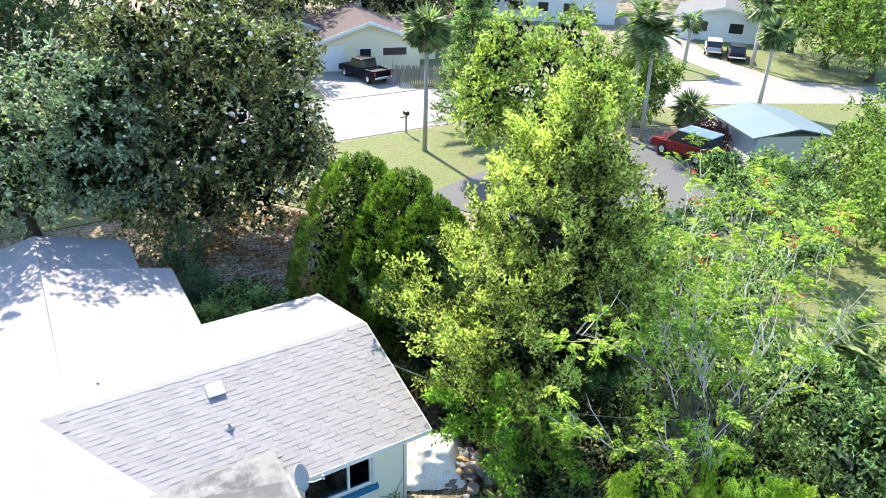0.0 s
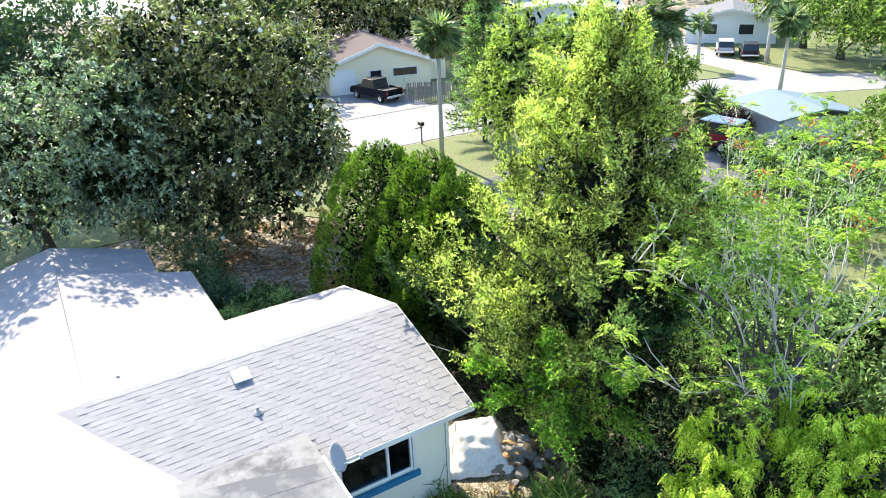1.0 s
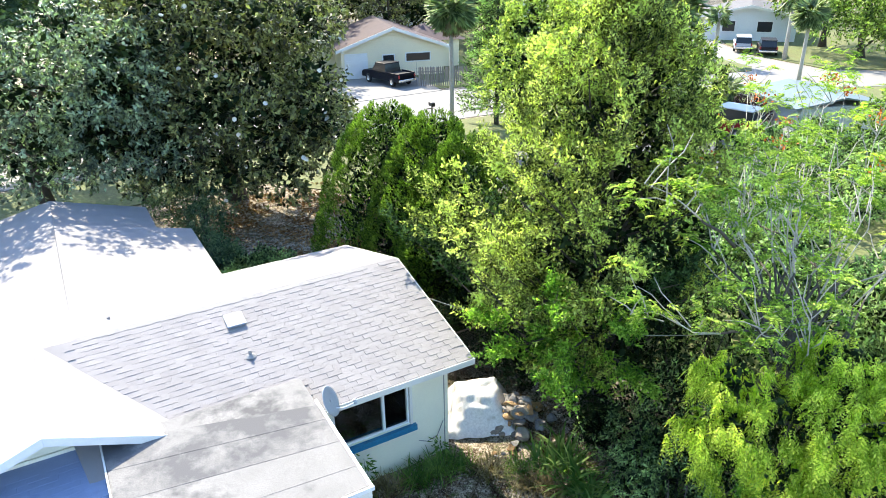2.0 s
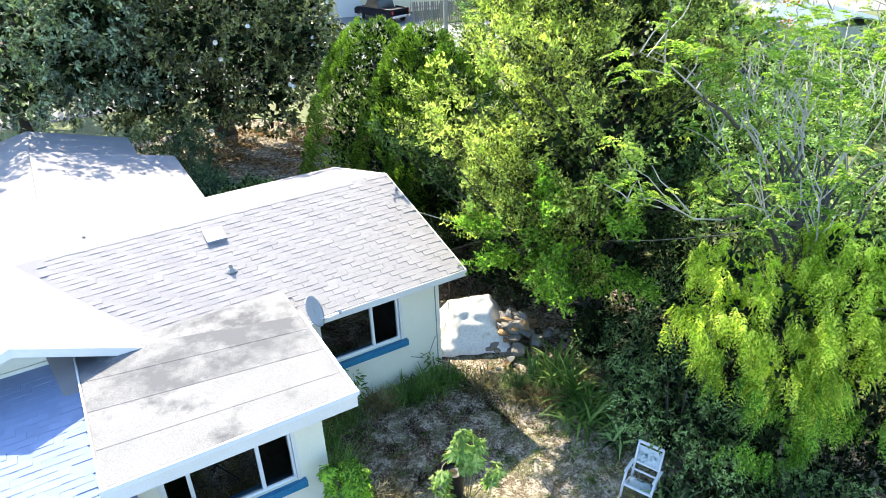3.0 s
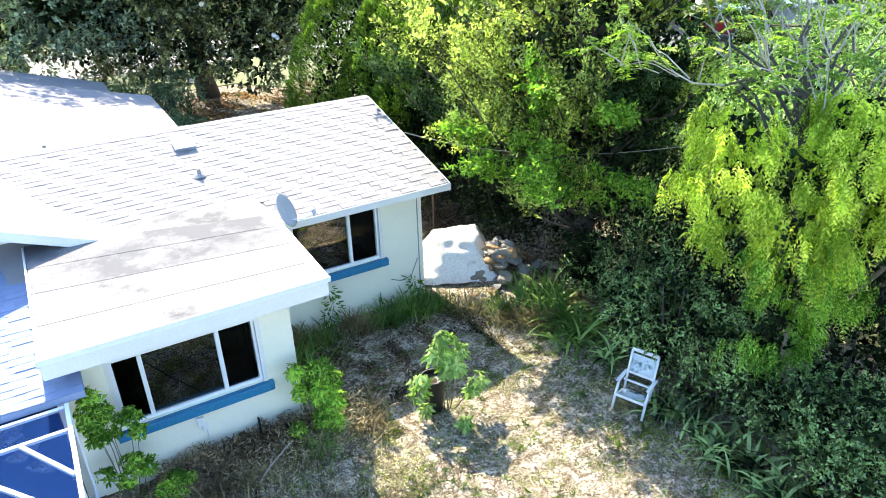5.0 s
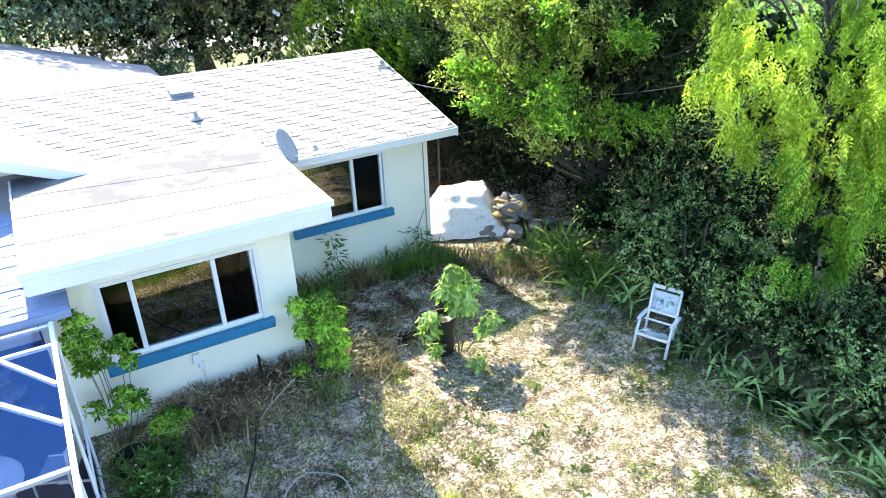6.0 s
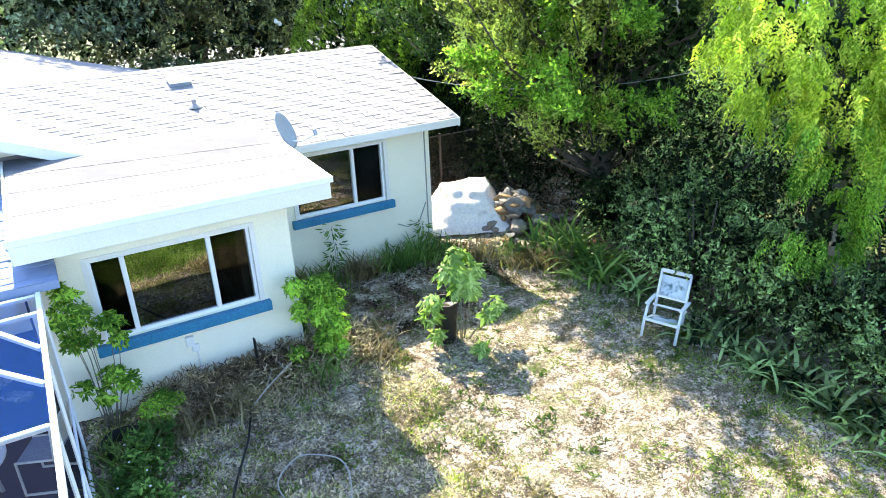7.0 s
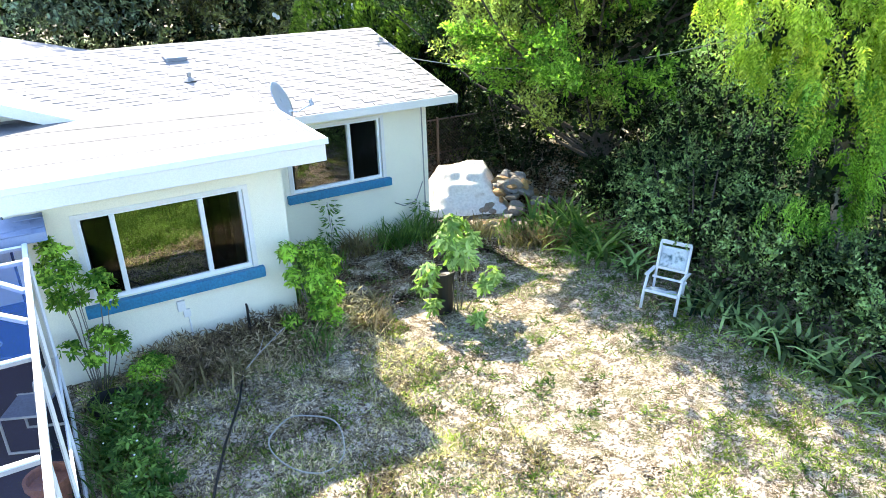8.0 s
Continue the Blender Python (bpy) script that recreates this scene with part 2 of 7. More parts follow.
def leaf_mesh(name, pos, along, side, length, width, mat, outline=LEAF_OVAL):
    """One mesh of many small leaves of the given outline: pos, along and side are n x 3 arrays."""
    n = len(pos)
    nrm = np.cross(along, side)
    c_ = len(outline)
    v = np.empty((n, c_, 3), np.float32)
    for k, (a, b, c) in enumerate(outline):
        v[:, k] = pos + side * (a * width)[:, None] + along * (b * length)[:, None] + nrm * (c * length)[:, None]
    me = bpy.data.meshes.new(name)
    me.vertices.add(n * c_); me.vertices.foreach_set("co", v.ravel())
    fan = np.array([(0, k + 1, k + 2) for k in range(c_ - 2)]).ravel()
    tri = (np.arange(n)[:, None] * c_ + fan[None]).ravel().astype(np.int32)
    m_ = n * (c_ - 2)
    me.loops.add(m_ * 3); me.loops.foreach_set("vertex_index", tri)
    me.polygons.add(m_)
    me.polygons.foreach_set("loop_start", np.arange(0, m_ * 3, 3, dtype=np.int32))
    me.polygons.foreach_set("loop_total", np.full(m_, 3, np.int32))
    me.materials.append(mat)
    me.update(calc_edges=True)
    return me


def unit(a):
    return a / np.maximum(np.linalg.norm(a, axis=1, keepdims=True), 1e-6)


def sprays(rng, origin, heading, per, reach, leaf_len, leaf_w, droop=0.2, flat=0.5, splay=0.8):
    """Leaves set along short twigs: origin and heading are n x 3; per leaves to a twig."""
    n = len(origin)
    t = np.tile(np.linspace(0.1, 1, per), n)
    o = np.repeat(origin, per, 0); h = np.repeat(unit(heading), per, 0)
    r = reach * np.repeat(rng.uniform(0.6, 1.3, n), per)
    p = o + h * (t * r)[:, None]
    p[:, 2] -= droop * r * t ** 2
    rnd = unit(rng.normal(size=p.shape))
    up = np.array([0, 0, 1.0])
    along = unit(h * (1 - splay * 0.5) + rnd * splay + up * (-droop))
    nr = unit(up * flat + rng.normal(size=p.shape) * (1 - flat) + 1e-3)
    side = unit(np.cross(along, nr))
    s = rng.uniform(0.65, 1.25, len(p))
    return p, along, side, leaf_len * s, leaf_w * s


def blob_points(rng, blobs, n, depth=0.35, low=-0.6):
    """Points near the surfaces of a set of ellipsoids (centre, radii), those inside another one left out; and the outward ways."""
    area = np.array([(r[0] * r[1] + r[0] * r[2] + r[1] * r[2]) for c, r in blobs])
    pick = rng.choice(len(blobs), n * 2, p=area / area.sum())
    c = np.array([b[0] for b in blobs])[pick]; r = np.array([b[1] for b in blobs])[pick]
    d = unit(rng.normal(size=(n * 2, 3)))
    keep = d[:, 2] > low + rng.uniform(-0.3, 0.1, n * 2)
    c, r, d, pick = c[keep], r[keep], d[keep], pick[keep]
    f = 1 - depth * rng.random(len(d)) ** 1.6
    p = c + d * r * f[:, None]
    ok = np.ones(len(p), bool)
    for i, (cc, rr) in enumerate(blobs):
        q = (p - np.array(cc)) / np.array(rr)
        ok &= ~(((q * q).sum(1) < 0.45) & (pick != i))
    return p[ok][:n], unit(d[ok][:n] / r[ok][:n])


def crown_blobs(rng, centre, radii, count, size=(0.28, 0.5), low=-0.5, fill=True):
    """A crown of overlapping clumps set unevenly over an ellipsoid."""
    out = []
    if fill:
        out.append((tuple(centre), tuple(0.62 * r for r in radii)))
    for _ in range(count):
        while True:
            d = Vector(rng.normal(size=3)).normalized()
            if d.z > low:
                break
        f = rng.uniform(0.55, 0.9)
        s = rng.uniform(*size)
        m = min(radii)
        out.append(((centre[0] + d.x * radii[0] * f, centre[1] + d.y * radii[1] * f, centre[2] + d.z * radii[2] * f), (m * s * 1.1, m * s * 1.1, m * s * 0.85)))
    return out


def limbs(rng, base, top, trunk_r, targets, mat, parent, kinks=4, name="limb"):
    """A tapered trunk from base to top as a mesh, and a limb to each target as meshes of their own."""
    base, top = Vector(base), Vector(top)
    pts = [base + (top - base) * (i / kinks) + Vector(rng.normal(size=3)) * (0.0 if i == 0 else trunk_r * 0.6) for i in range(kinks + 1)]
    flare = [trunk_r * (1.5 if i == 0 else 1.0 - 0.55 * i / kinks) for i in range(kinks + 1)]
    obj("trunk", Shape().tube(pts, flare, 10), mat, parent, smooth=True)
    for t in targets:
        t = Vector(t)
        k = rng.integers(max(1, kinks // 2), kinks + 1)
        a = pts[k]
        mid = a.lerp(t, 0.5) + Vector(rng.normal(size=3)) * 0.12 * (t - a).length + Vector((0, 0, 0.1 * (t - a).length))
        obj(name, Shape().tube([a, a.lerp(mid, 0.5), mid, mid.lerp(t, 0.6), t], [flare[k] * q for q in (0.7, 0.55, 0.42, 0.28, 0.12)], 6), mat, parent, smooth=True)


def fronds(rng, P, D, length, per, leaflet, droop, slim=0.5):
    """Pinnate leaves: from each point a rib along its heading, with leaflets in pairs either side."""
    n = len(P)
    h = unit(np.asarray(D, float))
    side = unit(np.cross(h, np.array([0, 0, 1.0])[None] + rng.normal(size=h.shape) * 0.25))
    L = rng.uniform(0.7, 1.35, n) * length
    tt = np.tile(np.repeat(np.linspace(0.12, 1, per // 2), 2), n)
    sg = np.tile(np.array([1.0, -1.0] * (per // 2)), n)
    o_, h_, s_ = np.repeat(P, per, 0), np.repeat(h, per, 0), np.repeat(side, per, 0)
    pos = o_ + h_ * (tt * np.repeat(L, per))[:, None]
    pos[:, 2] -= droop * np.repeat(L, per) * tt ** 2
    al = unit(s_ * sg[:, None] + h_ * 0.45 + np.array([0, 0, -droop * 0.5]) + rng.normal(size=pos.shape) * 0.15)
    sd = unit(np.cross(al, np.cross(h_, s_) + rng.normal(size=pos.shape) * 0.2))
    ln = leaflet * (np.sin(np.pi * (0.15 + 0.8 * tt)) + 0.25)
    return pos, al, sd, ln, ln * slim


# ---- ground: one sheet to the horizon, finer in the yard ----
def spread_axis(lo, hi, fine, far):
    a = list(np.arange(lo, hi + 1e-6, fine))
    d, p, q = fine, lo, hi
    left, right = [], []
    while q < far:
        d *= 1.35
        p -= d; q += d
        left.append(p); right.append(q)
    return np.array(left[::-1] + a + right)


gx, gy = spread_axis(-1.0, 11.0, 0.12, 1800), spread_axis(1.0, 13.0, 0.12, 1800)
GX, GY = np.meshgrid(gx, gy)


def ground_height(x, y):
    return 0.03 * math.sin(x * 1.7 + 0.6 * math.sin(y * 1.3)) * math.sin(y * 1.1) + 0.02 * math.sin(x * 4.1 + y * 2.3)


gshape = Shape()
gshape.v = [(x, y, (ground_height(x, y) + 0.035 * noise.noise((x * 3, y * 3, 0)) if -1.5 < x < 12 and 0 < y < 14 else 0.0)) for x, y in zip(GX.ravel(), GY.ravel())]
nx = len(gx)
gshape.f = [(j * nx + i, j * nx + i + 1, (j + 1) * nx + i + 1, (j + 1) * nx + i) for j in range(len(gy) - 1) for i in range(nx - 1)]
ground = tagged(obj("ground", gshape, GROUND, smooth=True), "pale sandy yard with dry patchy grass", "ground", kind="structure")

# ---- the house ----
house = empty("house", (0, 0, 0), "low cream stucco house with pale shingle roofs", "house")
HT = 2.45          # underside of the eaves
Y2, Y1, XC, XE = 8.05, 10.45, 3.40, 6.95   # window walls, inner corner, gable end


def wall_along_x(name, x0, x1, y, z1, holes, thick=0.2):
    """A wall facing -y, with holes (x0, x1, z0, z1) through it."""
    (a, b, lo, hi), s = holes[0], Shape()
    ring = [(x0, -0.1), (x1, -0.1), (x1, z1), (x0, z1)], [(a, lo), (b, lo), (b, hi), (a, hi)]
    s.v = [(x, yy, z) for yy in (y, y + thick) for r_ in ring for x, z in r_]
    for k in range(4):
        n = (k + 1) % 4
        s.f += [(k, n, 4 + n, 4 + k), (8 + n, 8 + k, 12 + k, 12 + n), (k, 8 + k, 8 + n, n), (4 + n, 12 + n, 12 + k, 4 + k)]
    return obj(name, s, STUCCO, house)


def window(x0, x1, z0, z1, y, bars, sill=True, clear=0):
    """A metal-framed picture window set into a wall facing -y; bars: the places of the uprights."""
    w = obj("window", Shape().box(x0, x1, y + 0.05, y + 0.12, z0, z0 + 0.05).box(x0, x1, y + 0.05, y + 0.12, z1 - 0.05, z1)
            .box(x0, x0 + 0.05, y + 0.05, y + 0.12, z0 + 0.05, z1 - 0.05).box(x1 - 0.05, x1, y + 0.05, y + 0.12, z0 + 0.05, z1 - 0.05), ALU, house, "white aluminium window with dark glass")
    # flat casing round the hole, proud of the wall
    obj("casing", Shape().box(x0 - 0.05, x0 + 0.012, y - 0.02, y + 0.05, z0, z1 + 0.04).box(x1 - 0.012, x1 + 0.05, y - 0.02, y + 0.05, z0, z1 + 0.04)
        .box(x0 + 0.012, x1 - 0.012, y - 0.02, y + 0.05, z1 - 0.012, z1 + 0.04), WHITE, w)
    xs = [x0 + 0.05, *bars, x1 - 0.05]
    for b in bars:
        obj("mullion", Shape().box(b - 0.03, b + 0.03, y + 0.03, y + 0.11, z0 + 0.05, z1 - 0.05), ALU, w, bevel=0.006)
    for k, (a, b) in enumerate(zip(xs, xs[1:])):
        p = obj("pane", Shape().box(a + 0.02, b - 0.02, y + 0.08, y + 0.088, z0 + 0.05, z1 - 0.05), GLASS if k == clear else GLASS_DIM, w)
        p.visible_shadow = False
    if sill:
        obj("sill", Shape().box(x0 - 0.12, x1 + 0.12, y - 0.09, y + 0.04, z0 - 0.15, z0 - 0.005), BLUE, w, "blue painted masonry sill", bevel=0.012)
    return w


W2 = (0.92, 2.88, 1.02, 2.12)
W1 = (4.30, 6.02, 1.12, 2.22)
wall_along_x("wall", 0.45, XC, Y2, HT + 0.15, [W2])
wall_along_x("wall", XC + 0.0, XE, Y1, HT + 0.1, [W1])
obj("wall", Shape().box(XC - 0.2, XC, Y2 + 0.2, Y1, -0.1, HT + 0.1), STUCCO, house)
window(*W2, Y2, [1.31, 2.34], clear=1)
window(*W1, Y1, [5.42])
# gable end, back and far side walls
gab = Shape()
gab.add([(XE - 0.2, Y1 + 0.2, -0.1), (XE - 0.2, 16.7, -0.1), (XE - 0.2, 16.7, 2.5), (XE - 0.2, 13.6, 3.33), (XE - 0.2, Y1 + 0.2, 2.5),
         (XE, Y1 + 0.2, -0.1), (XE, 16.7, -0.1), (XE, 16.7, 2.5), (XE, 13.6, 3.33), (XE, Y1 + 0.2, 2.5)],
        [(0, 1, 2, 3, 4), (9, 8, 7, 6, 5), (0, 5, 6, 1), (1, 6, 7, 2), (2, 7, 8, 3), (3, 8, 9, 4), (4, 9, 5, 0)])
obj("wall", gab, STUCCO, house)
obj("wall", Shape().box(3.4, XE - 0.2, 16.5, 16.7, -0.1, 2.4), STUCCO, house)
obj("wall", Shape().box(3.2, 3.4, 16.7, 20.7, -0.1, 2.4), STUCCO, house)
obj("wall", Shape().box(2.4, 3.4, 20.7, 20.85, -0.1, 2.3), STUCCO, house)
obj("wall", Shape().box(2.4, 2.6, 20.85, 23.4, -0.1, 2.3), STUCCO, house)
obj("wall", Shape().box(-4.4, 2.4, 23.2, 23.4, -0.1, 2.2), STUCCO, house)
obj("wall", Shape().box(-4.6, -4.4, 11.2, 23.4, -0.1, 2.4), STUCCO, house)
# inside: floor and partition walls, near-black to paint the room's dimness
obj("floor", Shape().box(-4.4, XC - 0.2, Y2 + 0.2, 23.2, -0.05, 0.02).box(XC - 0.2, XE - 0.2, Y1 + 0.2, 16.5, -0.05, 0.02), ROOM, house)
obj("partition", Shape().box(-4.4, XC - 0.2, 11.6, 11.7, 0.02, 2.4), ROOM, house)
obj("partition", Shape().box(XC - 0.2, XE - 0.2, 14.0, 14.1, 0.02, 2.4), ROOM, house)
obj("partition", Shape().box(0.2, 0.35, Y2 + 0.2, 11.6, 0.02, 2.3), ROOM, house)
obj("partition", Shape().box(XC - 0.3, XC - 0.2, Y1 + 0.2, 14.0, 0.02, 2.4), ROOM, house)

# roofs: slopes as slabs given by a lower and an upper edge
def slab(name, corners, thick, mat, label=""):
    c = [Vector(p) for p in corners]
    n = (c[1] - c[0]).cross(c[3] - c[0]).normalized()
    if n.z < 0:
        n = -n
    lo = [p - n * thick for p in c]
    return obj(name, Shape().add(c + lo, [(0, 1, 2, 3), (7, 6, 5, 4), (0, 4, 5, 1), (1, 5, 6, 2), (2, 6, 7, 3), (3, 7, 4, 0)]), mat, house, label)


EZ, RZ, RY = 2.5, 3.45, 13.6      # eave, ridge height, ridge line of the wing
FRONT = slab("roof", [(0.0, 10.1, EZ), (7.4, 10.1, EZ), (7.4, RY, RZ), (-0.5, RY, RZ)], 0.1, SHINGLE_ISL, "pale grey asphalt shingle roof slope")
slab("roof", [(7.4, 17.1, EZ), (0.0, 17.1, EZ), (-0.5, RY + 0.004, RZ), (7.4, RY + 0.004, RZ)], 0.1, SHINGLE_ISL)
# front wing with its gable facing the yard, and the long back wing
slab("roof", [(1.75, 10.5, 2.62), (1.75, 14.6, 2.62), (-0.5, 14.6, 3.5), (-0.5, 10.5, 3.5)], 0.1, SHINGLE_ISL)
slab("roof", [(-0.504, 10.5, 3.5), (-0.504, 14.6, 3.5), (-4.8, 14.6, 1.9), (-4.8, 10.5, 1.9)], 0.1, SHINGLE_ISL)
slab("roof", [(3.85, 13.6, 2.49), (3.85, 20.9, 2.49), (0.2, 20.9, 3.43), (0.2, 13.6, 3.43)], 0.1, SHINGLE_ISL)
slab("roof", [(2.95, 20.904, 2.42), (2.95, 23.9, 2.42), (0.2, 23.9, 3.2), (0.2, 20.904, 3.2)], 0.1, SHINGLE_ISL)
slab("roof", [(0.196, 13.604, 3.43), (0.196, 23.9, 3.2), (-4.8, 23.9, 2.0), (-4.8, 13.604, 2.2)], 0.1, SHINGLE_ISL)
# gable wall of the front wing and its white rake board
obj("wall", Shape().add([(1.1, 11.2, 2.0), (-4.4, 11.2, 2.0), (-4.4, 11.2, 2.35), (-0.5, 11.2, 3.3), (1.1, 11.2, 2.68),
                         (1.1, 11.35, 2.0), (-4.4, 11.35, 2.0), (-4.4, 11.35, 2.35), (-0.5, 11.35, 3.3), (1.1, 11.35, 2.68)],
                        [(0, 4, 3, 2, 1), (5, 6, 7, 8, 9), (0, 1, 6, 5), (1, 2, 7, 6), (2, 3, 8, 7), (3, 4, 9, 8), (4, 0, 5, 9)]), STUCCO, house)


def board(p, q, drop, thick, out, mat=WHITE, name="fascia"):
    """A fascia board hung from the line p-q, drop high, standing out by thick in the way `out`."""
    p, q, o = Vector(p), Vector(q), Vector(out).normalized() * thick
    d = Vector((0, 0, -drop))
    v = [p, q, q + o, p + o, p + d, q + d, q + o + d, p + o + d]
    return obj(name, Shape().add(v, [(0, 3, 2, 1), (4, 5, 6, 7), (0, 1, 5, 4), (1, 2, 6, 5), (2, 3, 7, 6), (3, 0, 4, 7)]), mat, house, bevel=0.006)


board((3.3, 10.1, EZ + 0.006), (7.42, 10.1, EZ + 0.006), 0.14, 0.025, (0, -1, 0))
board((7.4, 10.1, EZ + 0.006), (7.4, RY, RZ + 0.006), 0.17, 0.025, (1, 0, 0))
board((7.4, RY, RZ + 0.006), (7.4, 17.1, EZ + 0.006), 0.14, 0.025, (1, 0, 0))
board((-0.5, 10.5, 3.506), (1.77, 10.5, 2.626), 0.17, 0.025, (0, -1, 0))
board((-4.8, 10.5, 1.906), (-0.5, 10.5, 3.506), 0.17, 0.025, (0, -1, 0))
obj("soffit", Shape().box(XC, 7.38, 10.12, Y1, 2.36, 2.385), WHITE, house)

# low-slope coated roof over the near room, with a deep white fascia
FZ = 2.68
slab("roof", [(0.27, 7.62, FZ), (3.86, 7.62, FZ), (3.86, 10.9, FZ + 0.13), (0.27, 10.9, FZ + 0.13)], 0.12, ROLL, "white coated low-slope roof with grey stains")
board((0.25, 7.62, FZ + 0.02), (3.88, 7.62, FZ + 0.02), 0.29, 0.03, (0, -1, 0))
board((3.86, 7.62, FZ + 0.02), (3.86, 10.1, FZ + 0.12), 0.29, 0.03, (1, 0, 0))
board((0.27, 7.62, FZ + 0.02), (0.27, 10.8, FZ + 0.15), 0.29, 0.03, (-1, 0, 0))
board((0.22, 7.59, FZ + 0.03), (3.92, 7.59, FZ + 0.03), 0.085, 0.022, (0, -1, 0), ALU, "drip_edge")
board((3.89, 7.57, FZ + 0.03), (3.89, 10.1, FZ + 0.13), 0.085, 0.022, (1, 0, 0), ALU, "drip_edge")
obj("soffit", Shape().box(0.3, 3.84, 7.64, Y2, 2.42, 2.445), WHITE, house)
# lapped sheets of roofing over it: near edge lifted, the rear one grimy
def sheet_strip(y0, y1, y2, y3, mat, lift):
    zr = lambda y: FZ + (y - 7.62) * 0.13 / 3.28 + 0.006 + lift
    c = [(0.285, y0, zr(y0) + 0.002), (3.845, y1, zr(y1) + 0.002), (3.845, y3, zr(y3)), (0.285, y2, zr(y2))]
    slab("roofing_sheet", c, 0.006, mat)


sheet_strip(7.64, 7.64, 8.45, 8.2, ROLL, 0.0)
sheet_strip(8.4, 8.15, 9.32, 8.88, ROLL, 0.0025)
sheet_strip(9.28, 8.84, 10.1, 9.55, ROLL_DIRTY, 0.005)
sheet_strip(10.06, 9.5, 10.85, 9.95, ROLL_DIRTY, 0.0075)
# low shingled roof of the porch
PORCH2 = slab("roof", [(-5.0, 7.45, 2.215), (0.62, 7.45, 2.215), (0.62, 8.04, 2.253), (-5.0, 8.04, 2.253)], 0.1, SHINGLE_PORCH)
PORCH = slab("roof", [(-5.0, 8.044, 2.255), (0.22, 8.044, 2.255), (0.22, 11.19, 2.64), (-5.0, 11.19, 2.64)], 0.1, SHINGLE_PORCH)

# ridge caps, roof vent, vent pipes
def cap(p, q, w=0.1):
    p, q = Vector(p), Vector(q)
    n = max(1, round((q - p).length / 0.3))
    side = Vector((0, w, -w * 0.27))
    piece = Shape()
    for sg in (1, -1):
        e = Vector((0, side.y * sg, side.z))
        a, b, t = Vector((0, 0, 0.0)), Vector((0.335, 0, 0.006)), Vector((0, 0, 0.007))
        piece.add([a, a + e, b + e, b, a + t, a + e + t, b + e + t, b + t], [(0, 3, 2, 1), (4, 5, 6, 7), (0, 1, 5, 4), (1, 2, 6, 5), (2, 3, 7, 6), (3, 0, 4, 7)])
    me = piece.mesh("ridge_cap", GREYCAP)
    for i in range(n):
        o = new("ridge_cap", me)
        o.parent = house
        o.matrix_basis = Matrix.Translation(p.lerp(q, i / n) + Vector((0, 0, 0.006)))


cap((0.3, RY, RZ), (6.5, RY, RZ))
zf = lambda y: EZ + (y - 10.1) * (RZ - EZ) / (RY - 10.1)
v = obj("roof_vent", Shape().box(-0.17, 0.17, -0.17, 0.17, 0.0, 0.06).box(-0.2, 0.2, -0.2, 0.2, 0.06, 0.085), material("galvanised_vent", (0.35, 0.4, 0.48), 0.5, vary=0.3), house, "small grey metal roof vent", bevel=0.01, at=pose(3.2, 12.95, zf(12.95), 15, 0, 0))
for x, y in ((3.2, 11.9), (0.9, 14.6)):
    obj("vent_pipe", Shape().lathe([(0.12, 0), (0.06, 0.05), (0.035, 0.06), (0.035, 0.13), (0.03, 0.14), (0.0, 0.13)], 12), GREYCAP, house, at=(x, y, zf(y) + 0.005 if y < RY else 3.15))
# conduit stub under the big window, downspout strip at the corner
obj("wall_fitting", Shape().box(1.82, 1.92, Y2 - 0.06, Y2, 0.66, 0.8).box(1.88, 1.97, Y2 - 0.05, Y2, 0.56, 0.66).tube([(1.94, Y2 - 0.03, 0.57), (1.95, Y2 - 0.03, 0.1)], 0.012, 6), WHITE, house, "white conduit fitting on the wall", bevel=0.006)
obj("corner_cable", Shape().tube([(XE - 0.1, Y1 - 0.012, 2.4), (XE - 0.1, Y1 - 0.012, 0.15)], 0.012, 6), GREYCAP, house)
obj("wall_cable", Shape().tube([(XE - 0.14, Y1 - 0.015, 0.9), (XE - 0.3, Y1 - 0.02, 0.55), (XE - 0.55, Y1 - 0.02, 0.5), (XE - 0.75, Y1 - 0.02, 0.6)], 0.01, 6), GREYCAP, house, smooth=True)
# bracket below the front gable
obj("downspout", Shape().tube([(0.85, 10.55, 2.85), (0.9, 10.8, 2.75), (0.86, 11.15, 2.55)], 0.035, 8), WHITE, house, smooth=True)
obj("wall", Shape().box(0.24, 0.45, Y2 + 0.02, 11.15, -0.1, 2.42), STUCCO, house)

# satellite dish on a bent mast
dish = empty("satellite_dish", (4.1, 9.9, 2.48), "grey-white satellite dish on a bent mast by the eave", "satellite dish", rz=0)
# blue-grey of the dish's shaded side put into its colour
DISHM = material("dish_shade_grey", (0.42, 0.45, 0.5), 0.45, vary=0.1)
dm = Shape()
R_, N_ = 0.3, 24
for i in range(6):
    for j in range(N_):
        w = 2 * math.pi * j / N_
        rr = R_ * i / 5
        dm.v.append((rr * math.cos(w) * 0.9, 0.35 * rr * rr, rr * math.sin(w)))
for i in range(5):
    for j in range(N_):
        dm.f.append((i * N_ + j, i * N_ + (j + 1) % N_, (i + 1) * N_ + (j + 1) % N_, (i + 1) * N_ + j))
o = obj("reflector", dm, DISHM, dish, smooth=True, at=pose(-0.02, -0.05, 0.36, 24, 0, -128))
o.modifiers.new("thick", "SOLIDIFY").thickness = 0.012
obj("mast", Shape().tube([(-0.2, 0.1, 0.02), (-0.06, 0.06, 0.02), (0.0, 0.03, 0.1), (0.0, 0.0, 0.34)], 0.022, 8), ALU, dish, smooth=True)
